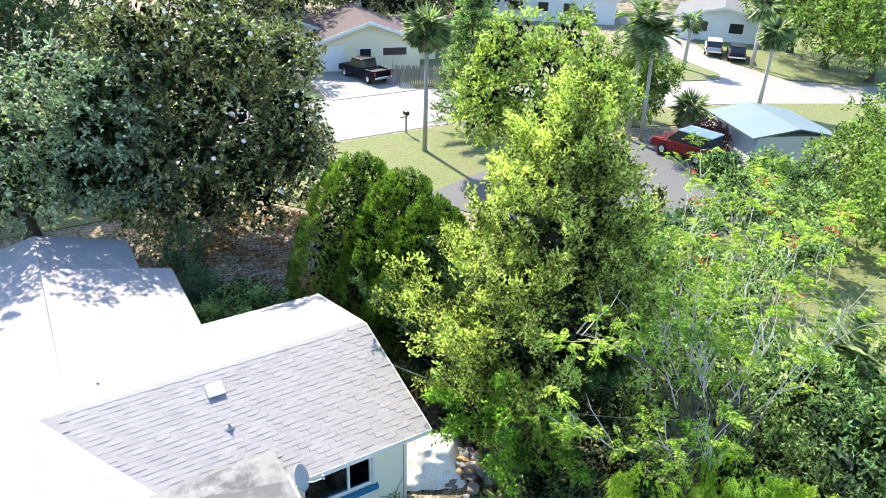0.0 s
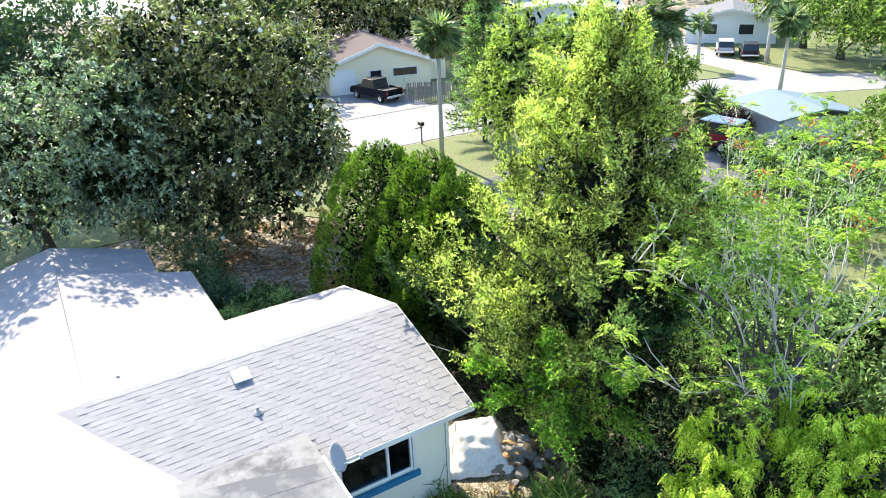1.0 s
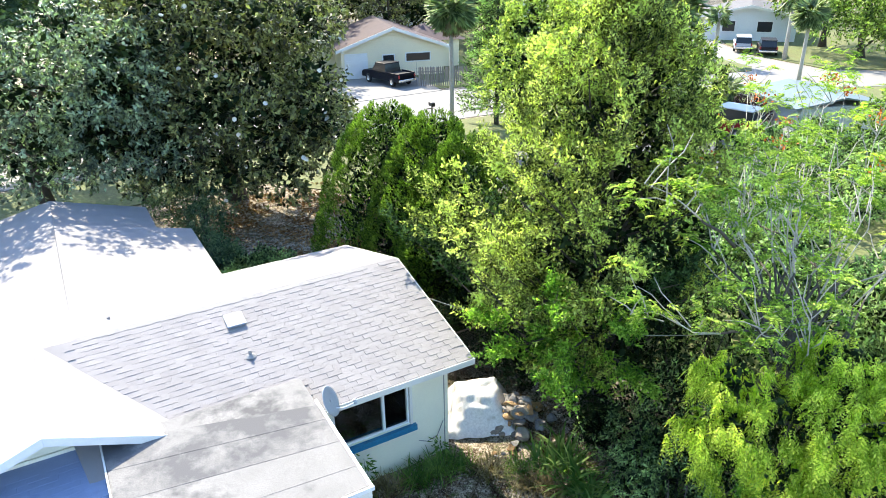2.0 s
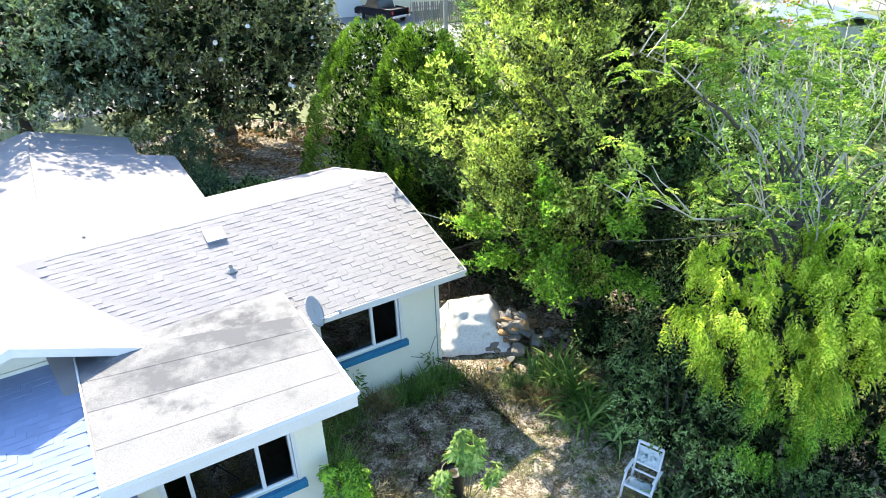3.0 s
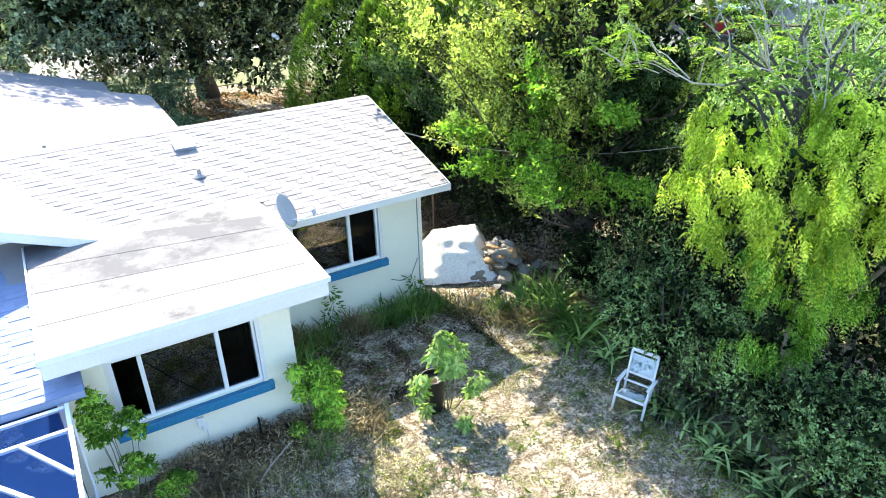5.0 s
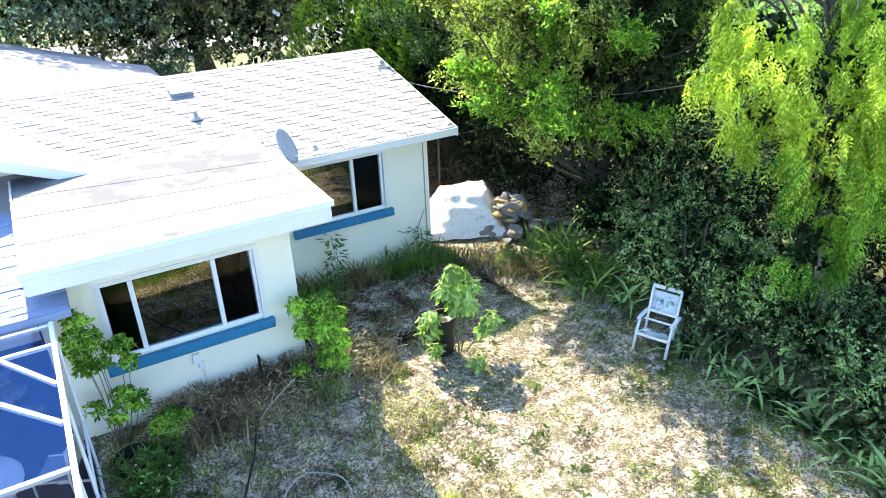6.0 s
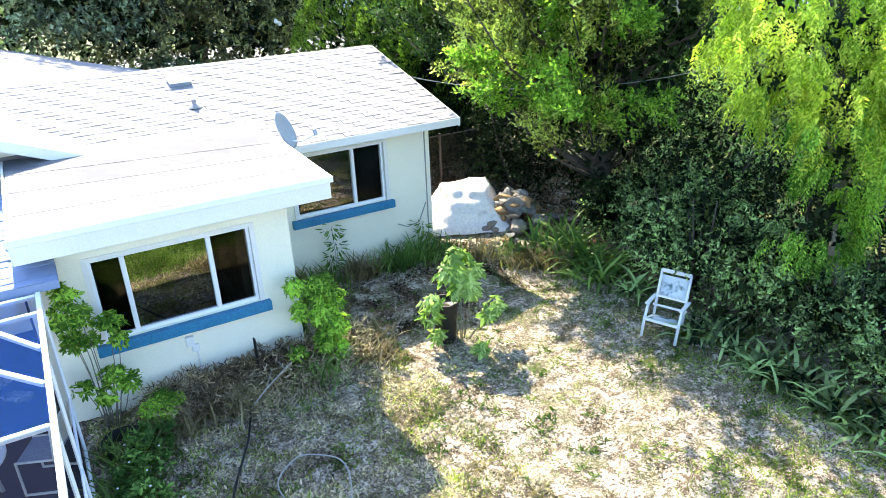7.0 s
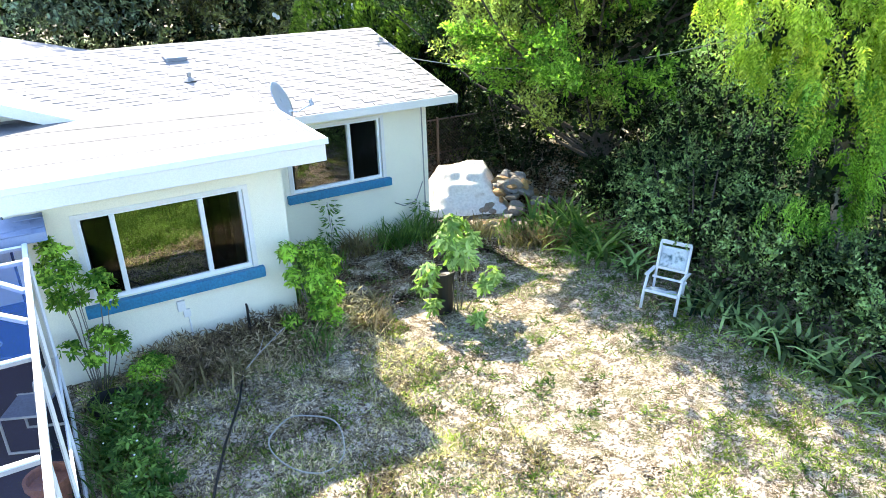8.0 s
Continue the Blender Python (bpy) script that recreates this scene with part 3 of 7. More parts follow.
obj("feed_arm", Shape().tube([(0.0, -0.02, 0.18), (0.22, -0.12, 0.17), (0.42, -0.22, 0.28)], 0.014, 6), ALU, dish, smooth=True)
obj("feed_horn", Shape().tube([(0.42, -0.22, 0.25), (0.40, -0.2, 0.34)], [0.035, 0.03], 8), DISHM, dish)
obj("foot_plate", Shape().box(-0.208, -0.19, 0.0, 0.2, -0.06, 0.1), ALU, dish)

# shingles: tabs in lapped courses
TAB = Shape().box(-0.149, 0.149, -0.014, 0.15, 0.0, 0.0105)
TAB.v = [(x, y, z - 0.007 * (y > 0.1)) for x, y, z in TAB.v]
TAB_MESH = TAB.mesh("shingle", SHINGLE)


def shingle_field(slope, origin, along, up, length, rise_len, clip=None, pieces=None, seed=3, course=0.14, mat=SHINGLE_ISL):
    """Courses of tabs over a slope; those for which pieces(x, y) holds are objects of their own, the rest are joined."""
    rng = random.Random(seed)
    a, u = Vector(along).normalized(), Vector(up).normalized()
    n = a.cross(u).normalized()
    rest = Shape()
    row = 0
    y = 0.02
    while y < rise_len - 0.05:
        x = (row % 2) * -0.15 + rng.uniform(-0.02, 0.02)
        col = row // 2
        while x < length:
            cx = x + 0.152
            lift = 0.0
            if length > cx > length - 0.149:
                cx, lift = length - 0.149, 0.002
            if 0.12 < cx < length - 0.1:
                p = Vector(origin) + a * cx + u * (y + rng.uniform(-0.006, 0.006)) + n * (0.005 + lift + rng.uniform(0, 0.003))
                if clip is None or clip(p.x, p.y):
                    m = Matrix((a, u, n * (0.5 if (col + rng.random() * 0.5) % 2 < 1 else 1.0))).transposed().to_4x4()
                    m.translation = p
                    if pieces and pieces(p.x, p.y):
                        o = new("shingle", TAB_MESH)
                        o.parent = slope
                        o.matrix_basis = m
                    else:
                        rest.add([m @ Vector(q) for q in TAB.v], TAB.f)
            x += 0.305
            col += 1
        y += course
        row += 1
    if rest.v:
        o = obj("shingle_field", rest, mat, slope)
        o["kind"] = "stuff"


# ---- porch screen enclosure ----
SCREEN = bpy.data.materials.new("screen_mesh")
SCREEN.use_nodes = True
_n, _l = SCREEN.node_tree.nodes, SCREEN.node_tree.links
_n.clear()
_a, _b, _c, _d = _n.new("ShaderNodeBsdfTransparent"), _n.new("ShaderNodeBsdfDiffuse"), _n.new("ShaderNodeMixShader"), _n.new("ShaderNodeOutputMaterial")
_b.inputs[0].default_value = (0.012, 0.014, 0.03, 1)
_c.inputs[0].default_value = 0.36
_l.new(_a.outputs[0], _c.inputs[1]); _l.new(_b.outputs[0], _c.inputs[2]); _l.new(_c.outputs[0], _d.inputs[0])
cage = empty("screen_enclosure", (0.4, 6.0, 0), "white aluminium screen enclosure with dark mesh panels", "screen enclosure")


def bar(p, q, w=0.05, name="beam", parent=None, mat=ALU):
    p, q = Vector(p) - Vector((0.4, 6.0, 0)), Vector(q) - Vector((0.4, 6.0, 0))
    m = (q - p).to_track_quat("Z", "Y").to_matrix().to_4x4()
    m.translation = p
    return obj(name, Shape().box(-w / 2, w / 2, -w / 2, w / 2, 0, (q - p).length), mat, parent or cage, bevel=0.006, at=m)


def panel(pts, name="screen_panel"):
    return obj(name, Shape().add([Vector(p) - Vector((0.4, 6.0, 0)) for p in pts], [(0, 1, 2, 3)]), SCREEN, cage)


CX, CF, CM, CB = 0.40, 2.3, 4.75, 7.42     # side plane, front, middle beam and back of its roof
ZT = 2.12
# roof screening with the blue of reflected sky put into its colour
PANEL = bpy.data.materials.new("sky_tinted_roof_panel")
PANEL.use_nodes = True
_n, _l = PANEL.node_tree.nodes, PANEL.node_tree.links
_n.clear()
_a, _b, _e, _c, _f, _d = _n.new("ShaderNodeBsdfTransparent"), _n.new("ShaderNodeBsdfDiffuse"), _n.new("ShaderNodeBsdfTranslucent"), _n.new("ShaderNodeMixShader"), _n.new("ShaderNodeMixShader"), _n.new("ShaderNodeOutputMaterial")
_b.inputs[0].default_value = (0.025, 0.085, 0.34, 1); _e.inputs[0].default_value = (0.03, 0.1, 0.4, 1)
_c.inputs[0].default_value, _f.inputs[0].default_value = 0.5, 0.42
_l.new(_b.outputs[0], _c.inputs[1]); _l.new(_e.outputs[0], _c.inputs[2]); _l.new(_a.outputs[0], _f.inputs[1]); _l.new(_c.outputs[0], _f.inputs[2]); _l.new(_f.outputs[0], _d.inputs[0])
bar((CX, CB, ZT), (CX, CF, ZT), 0.05)
for yy in (7.36, 6.9, CM, 3.4, CF):
    bar((CX - 0.03, yy, ZT), (-5.0, yy, ZT), 0.045)
bar((CX - 0.03, 6.1, ZT), (-0.1, 6.87, ZT), 0.045)
bar((CX - 0.03, 5.42, ZT), (-0.75, 6.87, ZT), 0.045)
bar((-0.6, CM, ZT), (-0.6, 6.9, ZT), 0.045); bar((-2.2, CB, ZT), (-2.2, CF, ZT), 0.05)
obj("roof_panel", Shape().add([Vector(p) - Vector((0.4, 6.0, 0)) for p in ((CX, CM, ZT + 0.01), (CX, CB, ZT + 0.01), (-5.0, CB, ZT + 0.01), (-5.0, CM, ZT + 0.01))], [(0, 1, 2, 3)]), PANEL, cage, "translucent roof panel with the sky's blue in its colour")
panel([(CX, CF, ZT + 0.01), (CX, CM, ZT + 0.01), (-5.0, CM, ZT + 0.01), (-5.0, CF, ZT + 0.01)], "roof_screen")
for yy in (7.36, 5.98, CM, 3.4, CF):
    bar((CX, yy, 0), (CX, yy, ZT), 0.036, "post")
bar((CX, 7.36, 0.06), (CX, CF, 0.06), 0.04, "rail"); bar((CX, 7.36, 0.8), (CX, CF, 0.8), 0.03, "rail")
for xx in (-1.4, -3.2):
    bar((xx, CF, 0), (xx, CF, ZT), 0.05, "post")
bar((CX, CF, 0.8), (-5.0, CF, 0.8), 0.045, "rail"); bar((CX, CF, 0.06), (-5.0, CF, 0.06), 0.06, "rail")
panel([(CX - 0.005, CF, 0), (CX - 0.005, CB, 0), (CX - 0.005, CB, ZT), (CX - 0.005, CF, ZT)])
panel([(CX, CF - 0.005, 0), (-5.0, CF - 0.005, 0), (-5.0, CF - 0.005, ZT), (CX, CF - 0.005, ZT)])
CONC = material("grey_patio_slab", (0.035, 0.034, 0.04), 0.9, vary=0.3, scale=1.5, fine=50)
tagged(obj("patio", Shape().box(-5.0, CX - 0.04, CF + 0.03, Y2 + 3.0, -0.1, 0.03), CONC), "grey concrete patio slab under the screen roof", "patio", kind="structure")
obj("wall", Shape().box(-5.0, 0.2, 11.15, 11.19, 0.03, 2.7), STUCCO, house)

# patio furniture inside
PLAST = material("white_plastic", (0.75, 0.76, 0.78), 0.4, vary=0.1)
table = empty("patio_table", (-0.78, 6.85, 0.03), "round white plastic patio table", "table")
obj("tabletop", Shape().lathe([(0, 0.74), (0.5, 0.74), (0.53, 0.72), (0.53, 0.69), (0.5, 0.68), (0, 0.68)], 32), PLAST, table, smooth=False)
for k in range(4):
    w = math.pi / 4 + k * math.pi / 2
    obj("leg", Shape().tube([(0.36 * math.cos(w), 0.36 * math.sin(w), 0.69), (0.46 * math.cos(w), 0.46 * math.sin(w), 0)], [0.035, 0.025], 8), PLAST, table, smooth=True)
obj("cup", Shape().lathe([(0, 0), (0.05, 0), (0.06, 0.16), (0.055, 0.16), (0.045, 0.01), (0, 0.01)], 14), PLAST, at=(-0.52, 7.1, 0.77)).name = "plastic_cup"
tagged(bpy.data.objects["plastic_cup"], "white plastic cup standing on the patio table", "cup")
pc = empty("patio_chair", (0.045, 7.055, 0.03), "pale tube-framed patio chair with a grey seat", "chair", rz=66)
BEIGE = material("beige_metal", (0.74, 0.7, 0.62), 0.5, vary=0.15)
for sx in (-0.23, 0.23):
    obj("side_frame", Shape().tube([(sx, -0.22, 0.02), (sx, -0.2, 0.45), (sx, 0.2, 0.45), (sx, 0.2, 0.02), (sx, -0.22, 0.02)], 0.017, 6), BEIGE, pc)
    obj("back_post", Shape().tube([(sx, -0.2, 0.45), (sx, -0.25, 0.86)], 0.017, 6), BEIGE, pc)
obj("seat", Shape().box(-0.22, 0.22, -0.2, 0.2, 0.42, 0.455), material("grey_blue_sling", (0.3, 0.34, 0.42), 0.8, vary=0.3), pc, "grey-blue sling seat", bevel=0.012)
obj("backrest", Shape().box(-0.22, 0.22, -0.245, -0.225, 0.52, 0.84), BEIGE, pc, bevel=0.008)
flower_pot = Shape().lathe([(0, 0), (0.14, 0), (0.19, 0.3), (0.21, 0.3), (0.21, 0.36), (0.18, 0.36), (0.17, 0.28), (0, 0.26)], 20)
TERRA = material("terracotta", (0.42, 0.17, 0.09), 0.85, vary=0.3, scale=6)
tagged(obj("flower_pot", flower_pot, TERRA, at=(0.14, 5.8, 0.03)), "terracotta flower pot on the patio slab", "flower pot")

# ---- yard things ----
def lounge_chair():
    """A folding sling chair: front is +y, slanting front legs carry the arms."""
    c = empty("folding_chair", (8.02, 5.52, 0.0), "white folding lawn chair with faded sling seat", "chair", rz=112)
    sling = material("faded_sling", (0.62, 0.7, 0.74), 0.8, vary=0.25, scale=12, stain=(0.05, 0.12, 0.13), stain_scale=5, stain_at=0.52)
    W = 0.25
    for sx in (-W, W):
        obj("leg", Shape().tube([(sx, 0.26, 0.0), (sx, 0.18, 0.25), (sx, 0.06, 0.47)], 0.022, 8), PLAST, c, smooth=True)
        obj("leg", Shape().tube([(sx * 0.9, -0.32, 0.0), (sx * 0.9, -0.05, 0.2), (sx * 0.9, 0.22, 0.28)], 0.02, 8), PLAST, c)
        obj("armrest", Shape().box(sx - 0.03, sx + 0.03, -0.22, 0.14, 0.465, 0.495), PLAST, c, bevel=0.012)
        obj("back_stile", Shape().tube([(sx * 0.86, -0.1, 0.2), (sx * 0.86, -0.18, 0.5), (sx * 0.86, -0.3, 0.86)], 0.021, 8), PLAST, c, smooth=True)
    obj("top_rail", Shape().box(-W * 0.9, W * 0.9, -0.315, -0.285, 0.83, 0.89), PLAST, c, bevel=0.012)
    obj("middle_rail", Shape().box(-W * 0.86, W * 0.86, -0.2, -0.17, 0.47, 0.51), PLAST, c, bevel=0.01)
    obj("arm_rail", Shape().tube([(-W, -0.13, 0.36), (W, -0.13, 0.36)], 0.018, 8), PLAST, c)
    obj("front_rail", Shape().tube([(-W, 0.21, 0.27), (W, 0.21, 0.27)], 0.022, 8), PLAST, c)
    for nm, a, b in (("seat", (-0.1, 0.21), (0.2, 0.28)), ("backrest", (-0.19, 0.51), (-0.285, 0.8))):
        s = Shape()
        for i in range(7):
            t = i / 6
            y, z = a[0] + (b[0] - a[0]) * t, a[1] + (b[1] - a[1]) * t
            sag = -0.03 * math.sin(math.pi * t)
            for sx in (-W * 0.82, 0, W * 0.82):
                k = sag * (1.0 if sx == 0 else 0.5)
                s.v.append((sx, y + (k if nm == "backrest" else 0.0), z + (k if nm == "seat" else 0.0)))
        s.f = [(i * 3 + j, i * 3 + j + 1, i * 3 + j + 4, i * 3 + j + 3) for i in range(6) for j in range(2)]
        o = obj(nm, s, sling, c, "pale blue sling with dark faded print", smooth=True)
        o.modifiers.new("thick", "SOLIDIFY").thickness = 0.008
    return c


lounge_chair()


def strip_leaves(rng, n, base, length, width, mat, name, spread=0.5, parts=5, bend=0.9, parent=None):
    """Arching strap leaves rising from base points (n x 3)."""
    s = Shape()
    for i in range(n):
        b = Vector(base[i])
        a = rng.uniform(0, 2 * math.pi)
        d = Vector((math.cos(a), math.sin(a), 0))
        L = length * rng.uniform(0.6, 1.25)
        w = width * rng.uniform(0.7, 1.2)
        side = d.cross(Vector((0, 0, 1)))
        k = len(s.v)
        th = math.radians(90) - spread * rng.uniform(0.2, 1.2)
        p = b.copy()
        for j in range(parts + 1):
            t = j / parts
            ww = w * (1 - t ** 2) * (0.6 + 0.8 * min(t * 3, 1)) / 1.4 + 0.001
            s.v.append(tuple(p - side * ww)); s.v.append(tuple(p + side * ww))
            th2 = th - bend * t * rng.uniform(0.8, 1.2)
            p = p + (d * math.cos(th2) + Vector((0, 0, 1)) * math.sin(th2)) * (L / parts)
        s.f += [(k + 2 * j, k + 2 * j + 1, k + 2 * j + 3, k + 2 * j + 2) for j in range(parts)]
    return obj(name, s, mat, parent)


def tuft(name, label, at, n, radius, length, width, mat, seed, category="plant", spread=0.6, bend=1.0, group=""):
    rng = random.Random(seed)
    e = empty(name, at, label, category, group)
    base = [(rng.gauss(0, radius), rng.gauss(0, radius), 0.0) for _ in range(n)]
    strip_leaves(rng, n, base, length, width, mat, "leaves", spread, bend=bend, parent=e)
    return e


def rosette_plant(name, label, at, stems, leaf_len, leaf_w, mat, seed, per=44, droop=0.7, category="plant", stem_r=0.012, along_stem=0.0):
    """Thin stems, each with drooping whorls of long leaves; stems: (dx, dy, height, size)."""
    rng = np.random.default_rng(seed)
    e = empty(name, at, label, category)
    P, A, S, L, W = [], [], [], [], []
    for dx, dy, h, size in stems:
        b = Vector((dx * 0.35, dy * 0.35, -0.03)); t = Vector((dx, dy, h))
        obj("stem", Shape().tube([b, b.lerp(t, 0.5) + Vector((0.02, -0.02, 0)), t], [stem_r, stem_r * 0.8, stem_r * 0.6], 6), PALEBARK, e, smooth=True)
        n = int(per * size)
        ang = rng.uniform(0, 2 * math.pi, n)
        el = rng.uniform(-1.1, 0.25 if droop > 1 else 0.55, n) * droop
        d = np.stack([np.cos(ang) * np.cos(el), np.sin(ang) * np.cos(el), np.sin(el) - 0.25], 1)
        hh = -(rng.random(n) ** 1.3) * (along_stem * h if along_stem else 0.22 * size) + 0.04
        p = np.array(t)[None] + np.stack([hh * (dx * 0.65) / max(h, 0.3), hh * (dy * 0.65) / max(h, 0.3), hh], 1)
        out = 0.05 + 0.1 * rng.random(n)
        p = p + d * out[:, None]
        a = unit(d)
        P.append(p); A.append(a); S.append(unit(np.cross(a, unit(rng.normal(size=a.shape) * 0.3 + np.array([0, 0, 1.0])))))
        s = rng.uniform(0.7, 1.2, n)
        L.append(leaf_len * s); W.append(leaf_w * s)
    o = new("leaves", leaf_mesh("leaves", *[np.concatenate(q) for q in (P, A, S, L, W)], mat, LEAF_BROAD))
    o.parent = e
    return e


L_SAP = leaf_material("pale_green_drooping_leaves", (0.12, 0.22, 0.04), (0.54, 0.64, 0.24), through_part=0.4)
L_SHRUB = leaf_material("fresh_green_lance_leaves", (0.05, 0.15, 0.015), (0.55, 0.74, 0.12), through_part=0.45)
L_WEED = leaf_material("dark_weed_leaves", (0.03, 0.08, 0.015), (0.26, 0.42, 0.10), through_part=0.35)
POTB = material("black_nursery_pot", (0.006, 0.006, 0.006), 0.5, vary=0.3)
pot = empty("plant_pot", (5.28, 7.2, 0), "tall black plastic nursery pot on the sand", "plant pot")
obj("pot_body", Shape().lathe([(0, 0), (0.15, 0), (0.19, 0.6), (0.205, 0.6), (0.205, 0.65), (0.185, 0.65), (0.175, 0.58), (0, 0.55)], 24), POTB, pot, smooth=False)
obj("soil", Shape().lathe([(0, 0.565), (0.176, 0.56)], 16), material("dark_soil", (0.04, 0.03, 0.02), 1.0), pot)
def clump_shrub(name, label, at, clumps, mat, seed, leaf=(0.12, 0.04), droop=0.35, dense=1.0, stem_r=0.012, category="shrub"):
    """Bare stems that end in clumps of leafy rosettes; clumps: (dx, dy, z, radius, height)."""
    rng = np.random.default_rng(seed)
    e = empty(name, at, label, category)
    P, A, S, L = [], [], [], []
    for dx, dy, z, rad, tall in clumps:
        foot = Vector((dx * 0.2, dy * 0.2, -0.03)); tip = Vector((dx, dy, z + tall * 0.4))
        obj("stem", Shape().tube([foot, foot.lerp(tip, 0.5) + Vector((0.03, -0.02, 0.03)), tip], [stem_r, stem_r * 0.8, stem_r * 0.5], 6), TWIGBARK, e, smooth=True)
        n = max(5, int(dense * 420 * rad * (rad + tall)))
        d = unit(rng.normal(size=(n, 3)) + np.array([0, -0.2, 0.15]))
        heart = np.array([dx, dy, z]) + d * np.array([rad, rad, tall]) * (0.55 + 0.45 * rng.random((n, 1)))
        k = 9
        axis = np.repeat(unit(d + np.array([0, 0, 0.7])), k, 0)
        u = unit(np.cross(axis, rng.normal(size=axis.shape)))
        way = unit(u + axis * rng.uniform(-0.15, 0.6, (n * k, 1)) + np.array([0, 0, -droop]))
        P.append(np.repeat(heart, k, 0) + rng.normal(size=axis.shape) * 0.012); A.append(way)
        S.append(unit(np.cross(way, axis + rng.normal(size=axis.shape) * 0.25))); L.append(rng.uniform(0.6, 1.15, n * k))
    P, A, S, L = [np.concatenate(q) for q in (P, A, S, L)]
    o = new("leaves", leaf_mesh("leaves", P, A, S, leaf[0] * L, leaf[1] * L, mat, LEAF_BROAD))
    o.parent = e
    return e


clump_shrub("sapling", "young sapling with pale drooping leaves beside the pot", (5.45, 7.05, 0), [(0.0, 0.05, 1.36, 0.18, 0.14), (-0.22, 0.02, 1.16, 0.17, 0.14), (0.2, 0.02, 1.12, 0.19, 0.15), (0.0, -0.06, 1.02, 0.22, 0.15), (-0.08, -0.04, 0.86, 0.15, 0.1), (0.16, -0.04, 0.82, 0.14, 0.1), (0.46, -0.2, 0.58, 0.17, 0.1), (0.32, -0.2, 0.46, 0.13, 0.08)], L_SAP, 3, (0.15, 0.055), droop=0.85, dense=0.55, stem_r=0.007, category="sapling")
clump_shrub("sapling", "low sapling leaning over the black pot rim", (5.0, 7.1, 0), [(-0.02, -0.05, 0.8, 0.15, 0.12), (-0.08, -0.08, 0.6, 0.13, 0.1), (0.03, -0.12, 0.28, 0.13, 0.09)], L_SAP, 4, (0.145, 0.053), droop=0.85, dense=0.6, stem_r=0.007, category="sapling")
clump_shrub("seedling", "small leafy seedling in the sand", (5.45, 6.5, 0), [(0.0, 0.0, 0.16, 0.12, 0.07)], L_SAP, 5, (0.12, 0.045), droop=0.3, dense=1.4, stem_r=0.008, category="seedling")
clump_shrub("corner_shrub", "fresh green lance-leaved shrub at the wall corner", (3.55, 7.6, 0), [(-0.32, 0.05, 1.26, 0.13, 0.16), (-0.3, 0.0, 0.92, 0.12, 0.16), (0.02, 0.02, 1.2, 0.2, 0.2), (0.2, 0.0, 1.0, 0.17, 0.2), (0.0, -0.05, 0.82, 0.2, 0.2), (0.2, -0.05, 0.62, 0.18, 0.2), (-0.02, -0.1, 0.48, 0.17, 0.18), (0.16, -0.12, 0.26, 0.15, 0.14), (-0.42, -0.05, 0.34, 0.13, 0.1)], L_SHRUB, 6, (0.092, 0.03), droop=0.5, dense=1.7, stem_r=0.009)
clump_shrub("porch_shrub", "leggy green shrub between wall and screen", (0.74, 7.7, 0), [(-0.1, 0.0, 1.95, 0.15, 0.14), (-0.18, -0.05, 1.68, 0.18, 0.18), (-0.02, -0.02, 1.62, 0.15, 0.16), (-0.16, -0.05, 1.36, 0.14, 0.14), (0.02, 0.0, 1.28, 0.1, 0.12), (0.26, -0.03, 1.48, 0.16, 0.12), (0.32, -0.06, 1.24, 0.12, 0.1), (-0.2, -0.08, 0.74, 0.12, 0.08), (0.14, -0.1, 0.8, 0.16, 0.14), (0.32, -0.1, 0.66, 0.14, 0.1), (0.02, -0.12, 0.58, 0.12, 0.1)], L_SHRUB, 7, (0.085, 0.033), droop=0.3, dense=1.7, stem_r=0.008)
clump_shrub("fern_shrub", "bright feathery fern beside the wall", (1.32, 7.5, 0), [(0.0, 0.0, 0.36, 0.17, 0.1), (0.15, 0.02, 0.3, 0.14, 0.1), (-0.13, -0.05, 0.28, 0.13, 0.09), (0.04, -0.14, 0.2, 0.14, 0.1)], L_SHRUB, 8, (0.055, 0.02), dense=3.6, category="fern")
rosette_plant("wall_seedling", "spindly seedling against the window wall", (4.75, 10.1, 0), [(0.0, 0.0, 1.0, 0.8), (0.05, 0.0, 0.7, 0.7), (-0.05, -0.02, 0.45, 0.8)], 0.13, 0.035, L_STRAP, 9, stem_r=0.008)
rosette_plant("wall_seedling", "thin leafy seedling at the house corner", (6.55, 10.15, 0), [(0.0, 0.0, 0.62, 1.0), (0.1, -0.04, 0.45, 0.9)], 0.13, 0.035, L_STRAP, 10, stem_r=0.008)

